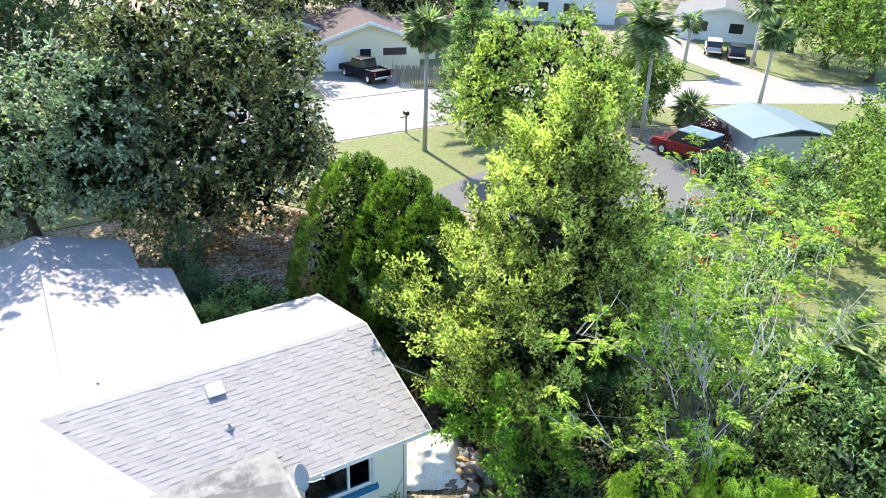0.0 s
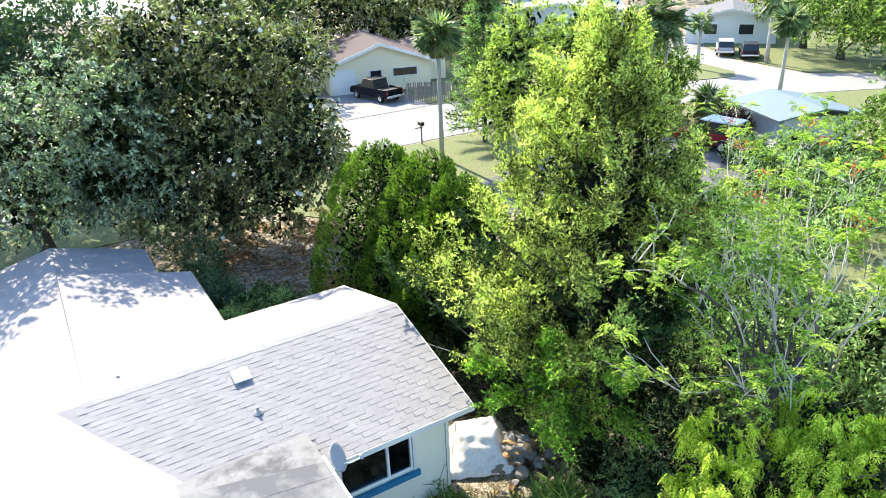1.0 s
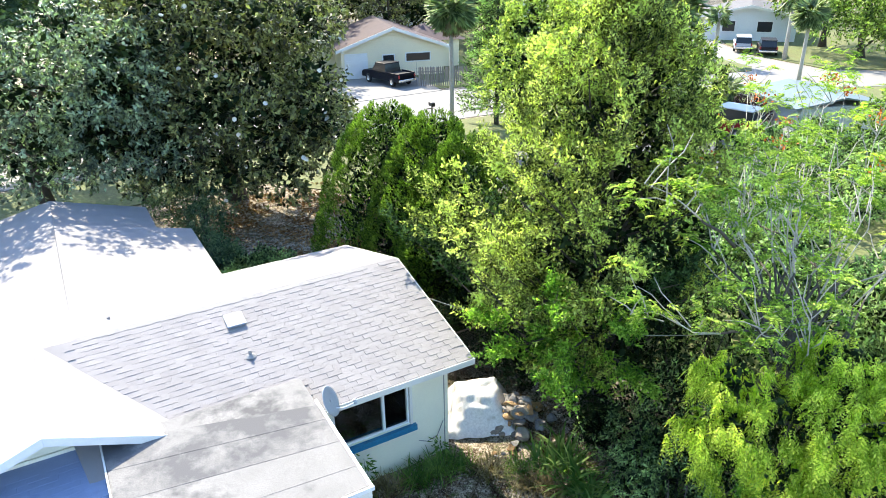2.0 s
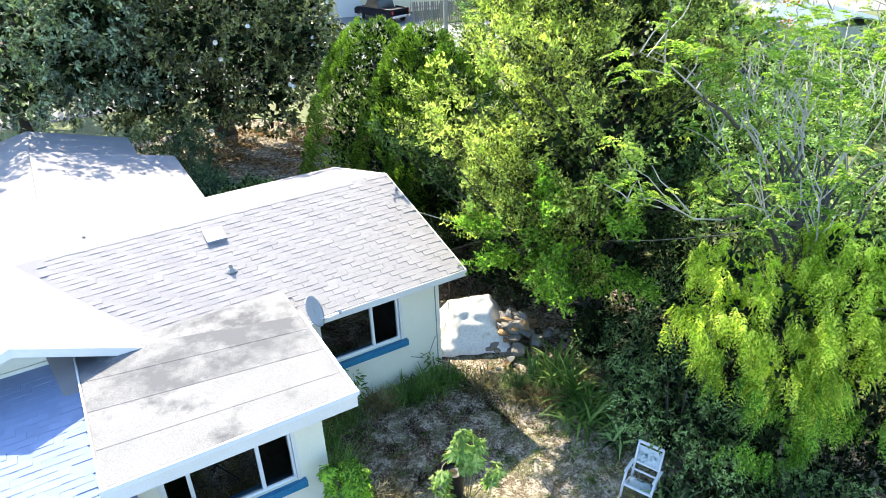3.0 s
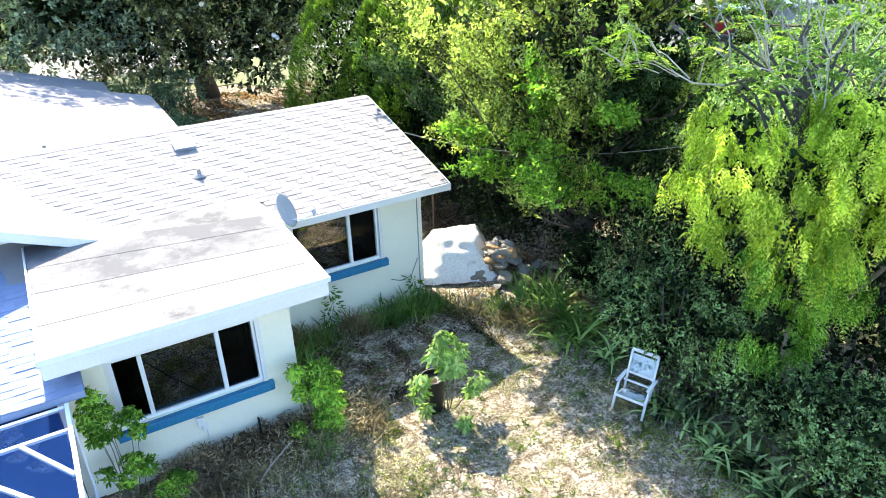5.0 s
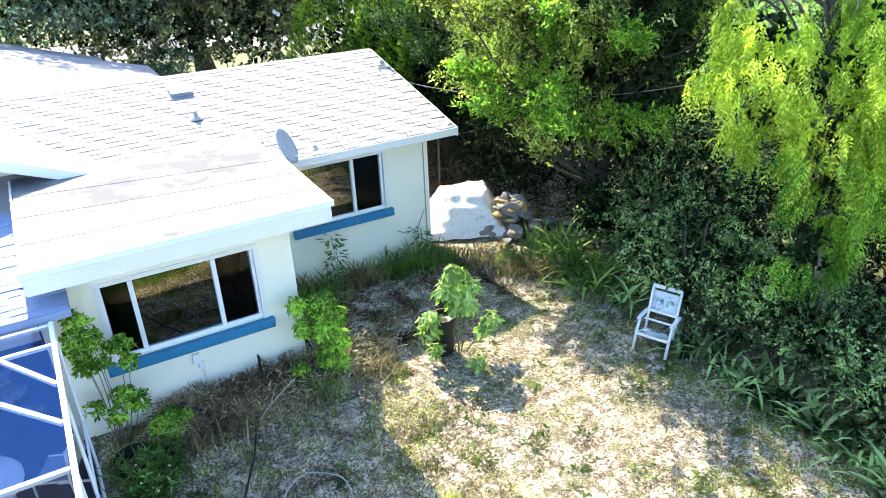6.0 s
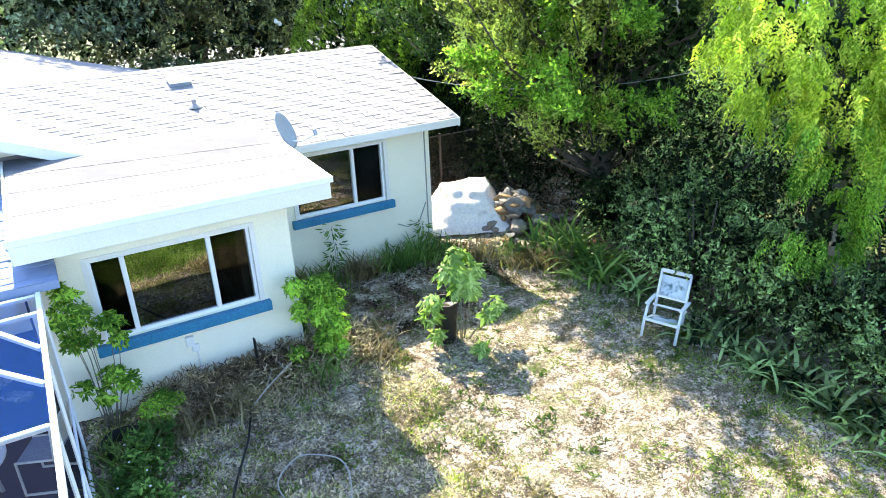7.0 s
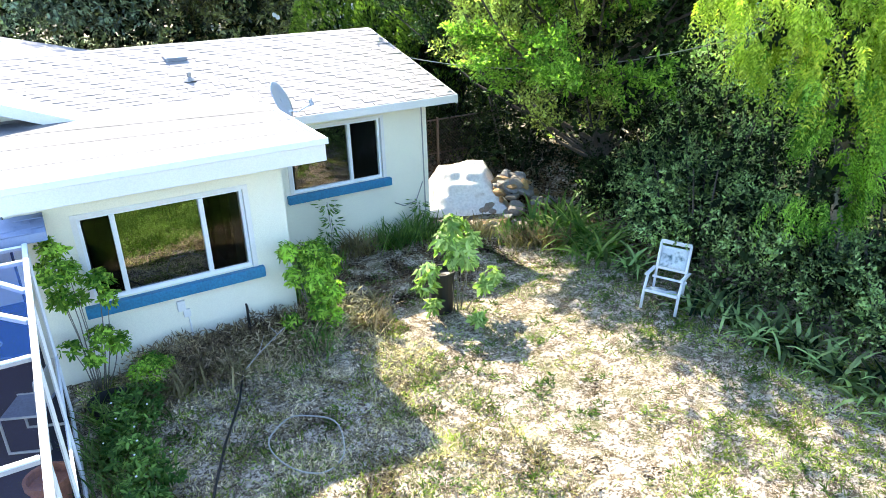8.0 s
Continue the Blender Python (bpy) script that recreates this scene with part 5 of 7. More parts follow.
def plume_tree(name, label, base, hull, plumes, seed, mat, low_mat, tiers=(), arms=(), per=8, leaf=(0.088, 0.042), twigs=26, trunk_r=0.22, top=9.0):
    """A tree of ascending leafy plumes: hull(z, angle) is the crown's reach; tiers are level low branches."""
    rng = np.random.default_rng(seed)
    t = empty(name, base, label, "tree")
    pts = [(0.04 * math.sin(k * 1.7), 0.05 * math.cos(k * 2.1), top * k / 8) for k in range(9)]
    pts[0] = (0, 0, -0.1)
    obj("trunk", Shape().tube(pts, [trunk_r * (1.4 if k == 0 else 1 - 0.11 * k) for k in range(9)], 10), BARK, t, smooth=True)
    groups = {0: ([], []), 1: ([], []), 2: ([], [])}
    ways = []
    for i in range(plumes):
        zt = 1.9 + (top + 1.0 - 1.9) * ((i + rng.random()) / plumes) ** 0.92
        a = i * 2.39996 + rng.normal() * 0.3
        near, left = -math.sin(a), -math.cos(a)
        keep = rng.random()
        if zt < 6.6 and near > -0.2 and left < 0.7 and keep < 0.42:
            continue                       # the shaded side under the crown is hollow
        if zt < 6.3 and left > 0.62 and keep < 0.35:
            continue                       # thin, so that sun reaches the level branches
        if zt < 4.0 and left > 0.3 and keep < 0.6:
            continue
        ways.append((zt, a, hull(zt, a) * rng.uniform(0.7, 1.06), rng.uniform(0.45, 0.85), 0))
    for low, tips in ((1, tiers), (0, arms)):
        for x, y, z in tips:
            dx, dy = x - base[0], y - base[1]
            ways.append((z, math.atan2(dy, dx), math.hypot(dx, dy), 0.15 if low else 0.5, low))
    for zt, a, reach, climb, low in ways:
        reach = max(reach, 0.12)
        zb = min(max(0.9, zt - climb * reach - 0.5), top - 0.2)
        s_ = Vector((0, 0, zb)); e = Vector((reach * math.cos(a), reach * math.sin(a), zt))
        m_ = s_.lerp(e, 0.55) + Vector((0, 0, -0.08 * reach if not low else 0.2)) + Vector(rng.normal(size=3)) * 0.12
        obj("limb", Shape().tube([s_, s_.lerp(m_, 0.5), m_, m_.lerp(e, 0.55), e], [0.05, 0.038, 0.026, 0.015, 0.006], 5), BARK, t)
        # low limbs away from the left take the leaves with shade painted in
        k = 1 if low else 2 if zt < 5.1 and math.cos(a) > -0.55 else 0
        heading = (e - m_).normalized()
        # narrow leafy wands leave the limb at intervals, with dark gaps between them
        for j in range(3 + int(1.25 * reach) + low):
            q = 1.0 if j == 0 else rng.uniform(0.4, 0.98)
            b = s_.lerp(m_, q / 0.55) if q < 0.55 else m_.lerp(e, (q - 0.55) / 0.45)
            w = (heading * 0.75 + Vector((0, 0, 0.12 if low else 0.6)) + Vector(rng.normal(size=3)) * (0.42 if low else 0.34) * (0.4 if j == 0 else 1.0)).normalized()
            ln = rng.uniform(0.4, 0.85) * (1.0 if low else 1.05)
            n = int(twigs * (0.6 + ln * 0.6) * (0.9 if low else 1.0))
            u = rng.random(n) ** 0.8
            wd = 0.125 * np.sin(np.pi * (0.2 + 0.72 * u))[:, None]
            p = np.array(b)[None] + np.array(w)[None] * (u * ln)[:, None] + rng.normal(size=(n, 3)) * wd * np.array([1, 1, 0.5 if low else 0.9])
            groups[k][0].append(p); groups[k][1].append(np.tile(np.array(w), (n, 1)) + rng.normal(size=(n, 3)) * 0.45)
    for k, nm, mt in ((0, "crown", mat), (1, "lower_foliage", low_mat), (2, "shaded_foliage", L_SHADED)):
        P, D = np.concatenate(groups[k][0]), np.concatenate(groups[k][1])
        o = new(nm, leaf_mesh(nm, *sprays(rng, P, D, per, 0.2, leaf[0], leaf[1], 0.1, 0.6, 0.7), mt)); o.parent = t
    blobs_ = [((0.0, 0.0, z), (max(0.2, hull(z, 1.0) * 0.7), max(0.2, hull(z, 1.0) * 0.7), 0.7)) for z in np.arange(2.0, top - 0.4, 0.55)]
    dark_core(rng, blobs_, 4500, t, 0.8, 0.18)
    return t


def bt_hull(z, a):
    f = 3.45 * max(0.03, 1 - max(0.0, (z - 5.2) / 5.0)) ** 0.85 * min(1.0, 0.35 + 0.125 * z)
    near = max(0.0, -math.sin(a))          # the low side over the yard is hollow, with a few level branches
    return f * (1 - (0.45 if z < 4.6 else 0.08) * near)


r = np.random.default_rng(5)
plume_tree("broadleaf_tree", "tall sage-green broadleaf tree of upswept leafy plumes", (10.3, 9.5, 0), bt_hull, 172, 11, L_BIG, L_SUNNY,
           tiers=[(7.86, 7.47, 3.0), (7.63, 9.13, 3.2), (8.63, 7.34, 4.2), (7.8, 9.8, 3.5), (9.2, 7.3, 2.9), (7.8, 8.0, 4.75), (7.65, 7.9, 3.5), (8.64, 8.8, 4.0), (8.14, 9.6, 2.8)],
           arms=[(7.7, 13.95, 4.11), (8.15, 13.16, 3.9), (8.49, 12.26, 3.9), (7.7, 10.9, 4.9), (7.59, 11.92, 4.56), (7.93, 10.11, 4.45), (8.15, 9.43, 4.79), (7.81, 12.48, 5.24), (8.04, 11.24, 5.69), (8.38, 9.09, 5.46)])
blobs = crown_blobs(r, (7.2, 28.4, 5.4), (5.2, 5.2, 5.1), 64, (0.15, 0.27), low=-0.75)
blobs += [((x, y, z), (1.25, 1.2, 0.95)) for x, y, z in ((6.0, 25.4, 2.7), (8.3, 25.2, 2.8), (4.2, 26.2, 2.9), (10.2, 26.0, 3.0), (7.2, 27.0, 2.5), (3.2, 28.0, 3.0), (11.4, 28.0, 3.1))]
mag = leafy_tree("magnolia_tree", "large dark magnolia with glossy leaves and white blossoms", (7.4, 30.0, 0), 9.0, blobs, 0.35, L_MAG, 4600, 11, 0.42, 0.2, 0.1, seed=12, low=-0.9, depth=0.22, targets=9, core=5000, shrink=0.72)
PETAL = material("white_petals", (0.8, 0.78, 0.72), 0.5, vary=0.1)
rb = np.random.default_rng(77)
pts_, dirs_ = blob_points(rb, [((c[0] - 7.4, c[1] - 30.0, c[2]), q) for c, q in blobs], 190, 0.02, -0.5)
FL = Shape()
FS = 0.8
for k in range(8):
    a = k * math.pi / 4
    FL.add([(0, 0, 0), (0.08 * FS * math.cos(a - 0.55), 0.08 * FS * math.sin(a - 0.55), 0.03), (0.11 * FS * math.cos(a - 0.2), 0.11 * FS * math.sin(a - 0.2), 0.09), (0.11 * FS * math.cos(a + 0.2), 0.11 * FS * math.sin(a + 0.2), 0.09), (0.08 * FS * math.cos(a + 0.55), 0.08 * FS * math.sin(a + 0.55), 0.03)], [(0, 1, 2, 3, 4)])
FLM = FL.mesh("blossom", PETAL)
for p, d in zip(pts_, dirs_):
    if d[1] < 0.3:
        o = new("blossom", FLM); o.parent = mag
        m = Vector(d).to_track_quat("Z", "Y").to_matrix().to_4x4(); m.translation = Vector(p + d * 0.25)
        o.matrix_basis = m
# paler blue-green that puts haze and sky tint into the leaf colour
L_OAK = leaf_material("hazy_oak_leaves", (0.03, 0.045, 0.03), (0.46, 0.56, 0.36), rough=0.35, through_part=0.24, gloss=0.35)
blobs = crown_blobs(r, (0.0, 28.2, 5.2), (6.4, 4.6, 4.4), 56, (0.16, 0.3), low=-0.7)
leafy_tree("oak_tree", "wide dark green tree behind the house", (0.0, 29.2, 0), 8.0, blobs, 0.35, L_OAK, 4200, 10, 0.5, 0.18, 0.09, seed=13, low=-0.9, core=4000, shrink=0.7)
L_BLUE = leaf_material("grey_green_leaves", (0.035, 0.065, 0.035), (0.12, 0.17, 0.08), rough=0.4, through_part=0.2)
blobs = crown_blobs(r, (0.6, 40.0, 5.6), (6.5, 4.0, 5.2), 24, (0.25, 0.42), low=-0.5)
leafy_tree("oak_tree", "grey-green street tree beyond the house", (0.6, 41.0, 0), 8.0, blobs, 0.35, L_BLUE, 2200, 9, 0.8, 0.3, 0.14, seed=14)
blobs = crown_blobs(r, (-13.0, 36.0, 5.6), (7.5, 5.0, 5.2), 26, (0.25, 0.42), low=-0.5)
leafy_tree("oak_tree", "grey-green tree at the yard's far side", (-13.0, 37.0, 0), 8.0, blobs, 0.35, L_BLUE, 2400, 9, 0.8, 0.3, 0.14, seed=15)


# cypress-like conifers in folded fans
def conifer(base, height, radius, seed):
    rng = np.random.default_rng(seed)
    t = empty("cypress_tree", base, "dense rounded green cypress with folded sprays", "tree", "row of cypresses")
    obj("trunk", Shape().tube([(0, 0, -0.1), (0, 0, height * 0.8)], [0.14, 0.04], 8), BARK, t)
    dome = lambda z: radius * np.maximum(0.0, 1 - (z / height) ** 2) ** 0.6
    n = 175
    P, D = [], []
    for i in range(n):
        f = 0.05 + 0.93 * ((i + rng.random()) / n) ** 0.85
        z = height * f
        a = i * 2.39996 + rng.normal() * 0.25
        out = np.array([math.cos(a), math.sin(a), 0.0])
        side = np.array([-math.sin(a), math.cos(a), 0.0])
        w = rng.uniform(0.9, 1.3) * (1.15 - 0.6 * f)
        c = out * max(0.0, dome(z) - 0.32 * w) * rng.uniform(0.93, 1.0) + np.array([0, 0, z - 0.45 * w])
        # an upright fold: a narrow pointed lobe with sprays on its outer face
        k = 112
        v = rng.uniform(-0.95, 0.95, k); h = rng.uniform(-1.0, 1.0, k)
        wide = np.sqrt(np.maximum(0.05, 1 - v * v)) * (1 - 0.25 * v)
        bulge = np.sqrt(np.maximum(0.0, 1 - h * h)) * wide
        tip = out * 0.2 + np.array([0, 0, 0.95])
        P.append(c + side * (h * wide * 0.36 * w)[:, None] + out * (bulge * 0.4 * w)[:, None] + tip * (v * 0.5 * w)[:, None])
        D.append(out * (0.35 + 0.5 * bulge)[:, None] + side * (h * 0.5)[:, None] + np.array([0, 0, 0.75]) + rng.normal(size=(k, 3)) * 0.16)
    P, D = np.concatenate(P), np.concatenate(D)
    o = new("foliage", leaf_mesh("foliage", *sprays(rng, P, D, 3, 0.08, 0.075, 0.034, -0.05, 0.3, 0.3), L_CYP))
    o.parent = t
    blobs_ = [((0.0, 0.0, z), (max(0.15, float(dome(z)) * 0.93),) * 2 + (0.4,)) for z in np.arange(0.3, height - 0.5, 0.4)]
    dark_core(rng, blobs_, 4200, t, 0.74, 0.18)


conifer((9.95, 19.3, 0), 6.05, 2.75, 31)
conifer((10.55, 17.2, 0), 6.1, 2.5, 32)
conifer((10.6, 15.6, 0), 5.75, 2.3, 33)


# ---- hedge and understorey along the yard ----
def bush(name, label, at, height, radius, mat, seed, twigs=900, per=9, reach=0.3, leaf_len=0.1, leaf_w=0.05, count=9, category="bush", group="", droop=0.15, clump=(0.35, 0.6), core=0):
    rng = np.random.default_rng(seed)
    e = empty(name, at, label, category, group)
    bl = crown_blobs(rng, (0, 0, height * 0.5), (radius, radius, height * 0.52), count, clump, low=-0.8)
    for k in range(4):
        a = rng.uniform(0, 6.28)
        obj("stem", Shape().tube([(0, 0, -0.05), (0.3 * radius * math.cos(a), 0.3 * radius * math.sin(a), height * 0.4), (0.5 * radius * math.cos(a), 0.5 * radius * math.sin(a), height * 0.8)], [0.03, 0.022, 0.01], 6), BARK, e, smooth=True)
    p, d = blob_points(rng, bl, twigs, 0.5, -0.9)
    o = new("foliage", leaf_mesh("foliage", *sprays(rng, p, unit(d + rng.normal(size=d.shape) * 0.6), per, reach, leaf_len, leaf_w, droop), mat))
    o.parent = e
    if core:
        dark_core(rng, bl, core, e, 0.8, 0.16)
    return e


HL = "dense dark green shrub of the boundary hedge"
for i, (x, y, hh, rad) in enumerate([
        (10.1, 9.3, 1.2, 0.8), (10.1, 8.2, 1.3, 0.8), (9.75, 7.1, 1.8, 0.9), (9.25, 6.0, 2.3, 1.0), (9.3, 5.0, 1.8, 0.95), (9.3, 4.0, 1.7, 0.95), (9.2, 3.0, 1.7, 0.95), (9.1, 2.0, 1.6, 0.95), (9.0, 1.0, 1.5, 0.95),
        (11.2, 8.6, 2.2, 1.2), (10.6, 7.0, 2.6, 1.2), (10.7, 5.4, 2.8, 1.3), (10.8, 3.8, 2.6, 1.3), (10.7, 2.2, 2.4, 1.3),
        (12.2, 8.4, 3.4, 1.6), (12.4, 6.2, 3.2, 1.6), (12.4, 4.0, 3.0, 1.6), (9.7, 11.4, 2.6, 1.2), (10.6, 12.8, 3.0, 1.4), (12.6, 11.2, 3.2, 1.6), (12.4, 1.8, 2.6, 1.6), (9.0, 13.6, 2.2, 1.1), (14.4, 6.5, 3.6, 1.8), (14.4, 3.6, 3.2, 1.8)]):
    # back-row and under-tree shrubs get near-black leaves, their shade painted in
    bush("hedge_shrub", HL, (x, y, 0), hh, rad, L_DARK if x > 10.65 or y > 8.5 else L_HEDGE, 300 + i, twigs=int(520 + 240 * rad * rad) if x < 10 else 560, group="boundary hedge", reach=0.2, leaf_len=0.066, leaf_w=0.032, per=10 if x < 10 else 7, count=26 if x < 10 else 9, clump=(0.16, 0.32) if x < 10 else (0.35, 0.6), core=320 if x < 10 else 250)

# ---- lime-green drooping tree over the hedge ----
r = np.random.default_rng(8)
blobs = [((8.95, 4.2, 4.1), (0.9, 0.8, 0.65)), ((8.2, 4.45, 4.25), (0.5, 0.45, 0.35)), ((7.72, 4.75, 4.12), (0.25, 0.25, 0.22)), ((8.6, 4.9, 4.65), (0.5, 0.5, 0.35)), ((8.95, 3.9, 3.4), (0.6, 0.55, 0.4)), ((8.95, 3.85, 2.75), (0.42, 0.4, 0.4)), ((8.92, 3.95, 2.0), (0.38, 0.38, 0.45)), ((8.05, 4.35, 3.85), (0.3, 0.3, 0.25)),
         ((9.6, 3.6, 4.2), (0.85, 0.75, 0.65)), ((9.7, 3.2, 3.4), (0.85, 0.75, 0.65)), ((10.2, 3.0, 4.5), (0.75, 0.75, 0.65)), ((8.45, 3.75, 3.7), (0.42, 0.4, 0.34)), ((10.3, 4.2, 4.6), (0.75, 0.75, 0.55)), ((9.9, 2.7, 3.5), (0.5, 0.5, 0.45)), ((10.8, 3.3, 4.3), (0.8, 0.8, 0.7))]
dt = empty("drooping_tree", (9.3, 3.8, 0), "lime-green tree with hanging feathery leaves", "tree")
dloc = [((c[0] - 9.3, c[1] - 3.8, c[2]), q) for c, q in blobs]
limbs(r, (0, 0, -0.1), (-0.1, 0.2, 3.2), 0.1, [dloc[k][0] for k in (0, 1, 2, 3, 4, 5, 8, 9, 10, 14)], TWIGBARK, dt)
# hanging tassels: short strands of fronds with gaps between them
cp, cd_ = blob_points(r, dloc, 215, 0.45, -0.8)
cp = np.repeat(cp, 6, 0) + r.normal(size=(len(cp) * 6, 3)) * np.array([0.085, 0.085, 0.06])
cd_ = unit(np.repeat(cd_, 6, 0) + r.normal(size=cp.shape) * 0.25)
k_t = 6
dp = np.repeat(cp + cd_ * 0.05, k_t, 0)
run = np.tile(np.linspace(0, 1, k_t), len(cp)) * np.repeat(r.uniform(0.08, 0.28, len(cp)), k_t)
dp = dp + np.repeat(cd_, k_t, 0) * np.array([1, 1, 0]) * (run * 0.4)[:, None] + r.normal(size=dp.shape) * 0.035
dp[:, 2] -= run
dd = np.repeat(cd_, k_t, 0) * np.array([0.8, 0.8, 0.1]) + r.normal(size=dp.shape) * 0.4 + np.array([0, 0, -0.55])
# fronds below about 3.3 m get the leaves with shade painted in
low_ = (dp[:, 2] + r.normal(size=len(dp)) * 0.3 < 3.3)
for nm, pick_, mt in (("crown", ~low_, L_LIME), ("lower_foliage", low_, L_LIMESHADE)):
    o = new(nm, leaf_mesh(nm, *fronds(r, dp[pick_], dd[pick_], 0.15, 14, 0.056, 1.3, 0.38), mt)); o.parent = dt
dark_core(r, dloc, 1500, dt, 0.62, 0.13)

# ---- spreading tree with ferny leaves, bare limbs and orange flowers ----
def twig_tree():
    rng = np.random.default_rng(51)
    base = Vector((10.6, 4.6, 0))
    t = empty("flame_tree", base, "spreading ferny tree with pale bare limbs and orange flowers", "tree")
    fork = Vector((9.9, 4.9, 4.9)) - base
    obj("trunk", Shape().tube([(0, 0, -0.1), (-0.15, 0.05, 1.6), (-0.4, 0.2, 3.4), fork], [0.15, 0.11, 0.085, 0.06], 10), BARK, t, smooth=True)
    low_fork = Vector((-0.35, 0.17, 3.0))
    ends = [(7.75, 6.2, 5.35), (7.75, 6.2, 7.45), (9.9, 6.2, 6.9), (10.6, 5.6, 6.8), (11.2, 6.6, 6.9), (12.2, 7.2, 7.0), (13.0, 7.6, 7.2), (11.8, 5.2, 6.6), (12.8, 5.6, 6.8), (13.8, 6.4, 7.4), (14.6, 7.6, 7.6), (10.4, 7.4, 6.4), (11.4, 8.0, 6.6), (12.6, 8.6, 6.8), (9.4, 4.4, 5.8), (13.6, 4.6, 6.6), (15.4, 6.4, 7.4), (15.8, 8.6, 7.6), (14.2, 9.2, 7.2), (8.9, 4.9, 5.5), (13.3, 9.8, 7.0), (17.1, 9.5, 7.2), (16.8, 7.1, 7.2), (17.4, 11.8, 7.3), (15.5, 10.5, 7.3), (14.4, 8.2, 7.1), (12.0, 9.0, 6.7), (15.2, 5.2, 7.0)]
    P, D = [], []
    top_fork = fork
    for i, e in enumerate(ends):
        e = Vector(e) - base
        fork = top_fork if i < 1 else Vector((9.67, 5.98, 6.1)) - base if i == 1 else low_fork.lerp(top_fork, rng.uniform(0.1, 1.0))
        mid = fork.lerp(e, 0.45) + Vector((rng.normal() * 0.2, rng.normal() * 0.2, -0.12 * (e - fork).length + 0.3))
        wob = lambda k: Vector(rng.normal(size=3)) * k * (e - fork).length
        pts = [fork, fork.lerp(mid, 0.35) + wob(0.02), fork.lerp(mid, 0.7) + wob(0.035), mid, mid.lerp(e, 0.35) + wob(0.04), mid.lerp(e, 0.7) + wob(0.03), e]
        # lower halves get dark bark as painted shade, outer halves the pale bark
        obj("limb", Shape().tube(pts[:4], [0.03, 0.025, 0.021, 0.017], 6), BARK, t, smooth=True)
        obj("branch", Shape().tube(pts[3:], [0.016, 0.012, 0.008, 0.004], 6), PALEBARK, t, smooth=True)
        for k in range(8):
            f = rng.uniform(0.5, 1.0) if k < 5 else 1.0
            a = mid.lerp(e, (f - 0.45) / 0.55) if f > 0.45 else fork.lerp(mid, f / 0.45)
            d = (Vector(rng.normal(size=3)) * 0.55 + (e - mid).normalized() * 0.4).normalized() * rng.uniform(0.6, 1.0)
            q = a + d * rng.uniform(0.35, 0.8) + Vector((0, 0, 0.12))
            if k % 2 == 0:
                obj("twig", Shape().tube([a, a.lerp(q, 0.5) + Vector((0, 0, 0.05)), q], [0.011, 0.008, 0.004], 4), PALEBARK, t)
            for _ in range(8):
                P.append(q + Vector(rng.normal(size=3)) * 0.06)
                D.append(Vector((rng.normal(), rng.normal(), rng.uniform(-0.15, 0.35))))
        for _ in range(4):
            f = rng.uniform(0.1, 0.95)
            a = mid.lerp(e, f)
            d = Vector((rng.normal() * 0.6, rng.normal() * 0.6, rng.uniform(0.2, 1.1))) + (e - mid).normalized() * 0.5
            q = a + d.normalized() * rng.uniform(0.5, 1.1)
            obj("twig", Shape().tube([a, a.lerp(q, 0.4) + Vector(rng.normal(size=3)) * 0.05, a.lerp(q, 0.75) + Vector(rng.normal(size=3)) * 0.05, q], [0.011, 0.009, 0.007, 0.004], 4), PALEBARK, t)
    P, D = np.array([tuple(p) for p in P]), np.array([tuple(d) for d in D])
    o = new("crown", leaf_mesh("crown", *fronds(rng, P, D, 0.27, 22, 0.062, 0.35, 0.4), L_FEATH)); o.parent = t
    fm = material("orange_petals", (0.8, 0.2, 0.02), 0.6, vary=0.3)
    heads = [(12.2, 7.2, 7.1), (13.0, 7.7, 7.3), (14.6, 7.6, 7.7), (15.4, 6.5, 7.5), (12.8, 5.6, 6.95), (13.9, 6.5, 7.5), (15.8, 8.6, 7.7), (14.2, 9.2, 7.3), (11.4, 8.0, 6.75), (17.1, 9.5, 7.3), (16.8, 7.1, 7.3), (13.3, 9.8, 7.1), (15.5, 10.5, 7.4)]
    pp = np.concatenate([np.array(Vector(e) - base)[None] + rng.normal(size=(30, 3)) * np.array([0.1, 0.13, 0.06]) for e in heads])
    dd = unit(rng.normal(size=pp.shape) + np.array([0, 0, 0.8]))
    fo = new("flower_petals", leaf_mesh("flower_petals", pp, dd, unit(np.cross(dd, rng.normal(size=dd.shape))), np.full(len(pp), 0.068), np.full(len(pp), 0.046), fm)); fo.parent = t
    fo["kind"] = "stuff"
    return t


twig_tree()
blobs = crown_blobs(np.random.default_rng(3), (14.8, 4.2, 3.2), (2.4, 2.4, 2.2), 14, (0.3, 0.5), low=-0.7)
leafy_tree("bushy_tree", "deep green leafy tree behind the hedge", (14.8, 4.2, 0), 4.6, blobs, 0.12, L_HEDGE, 1900, 10, 0.4, 0.13, 0.05, bark=PALEBARK, seed=44, low=-0.9, core=900)


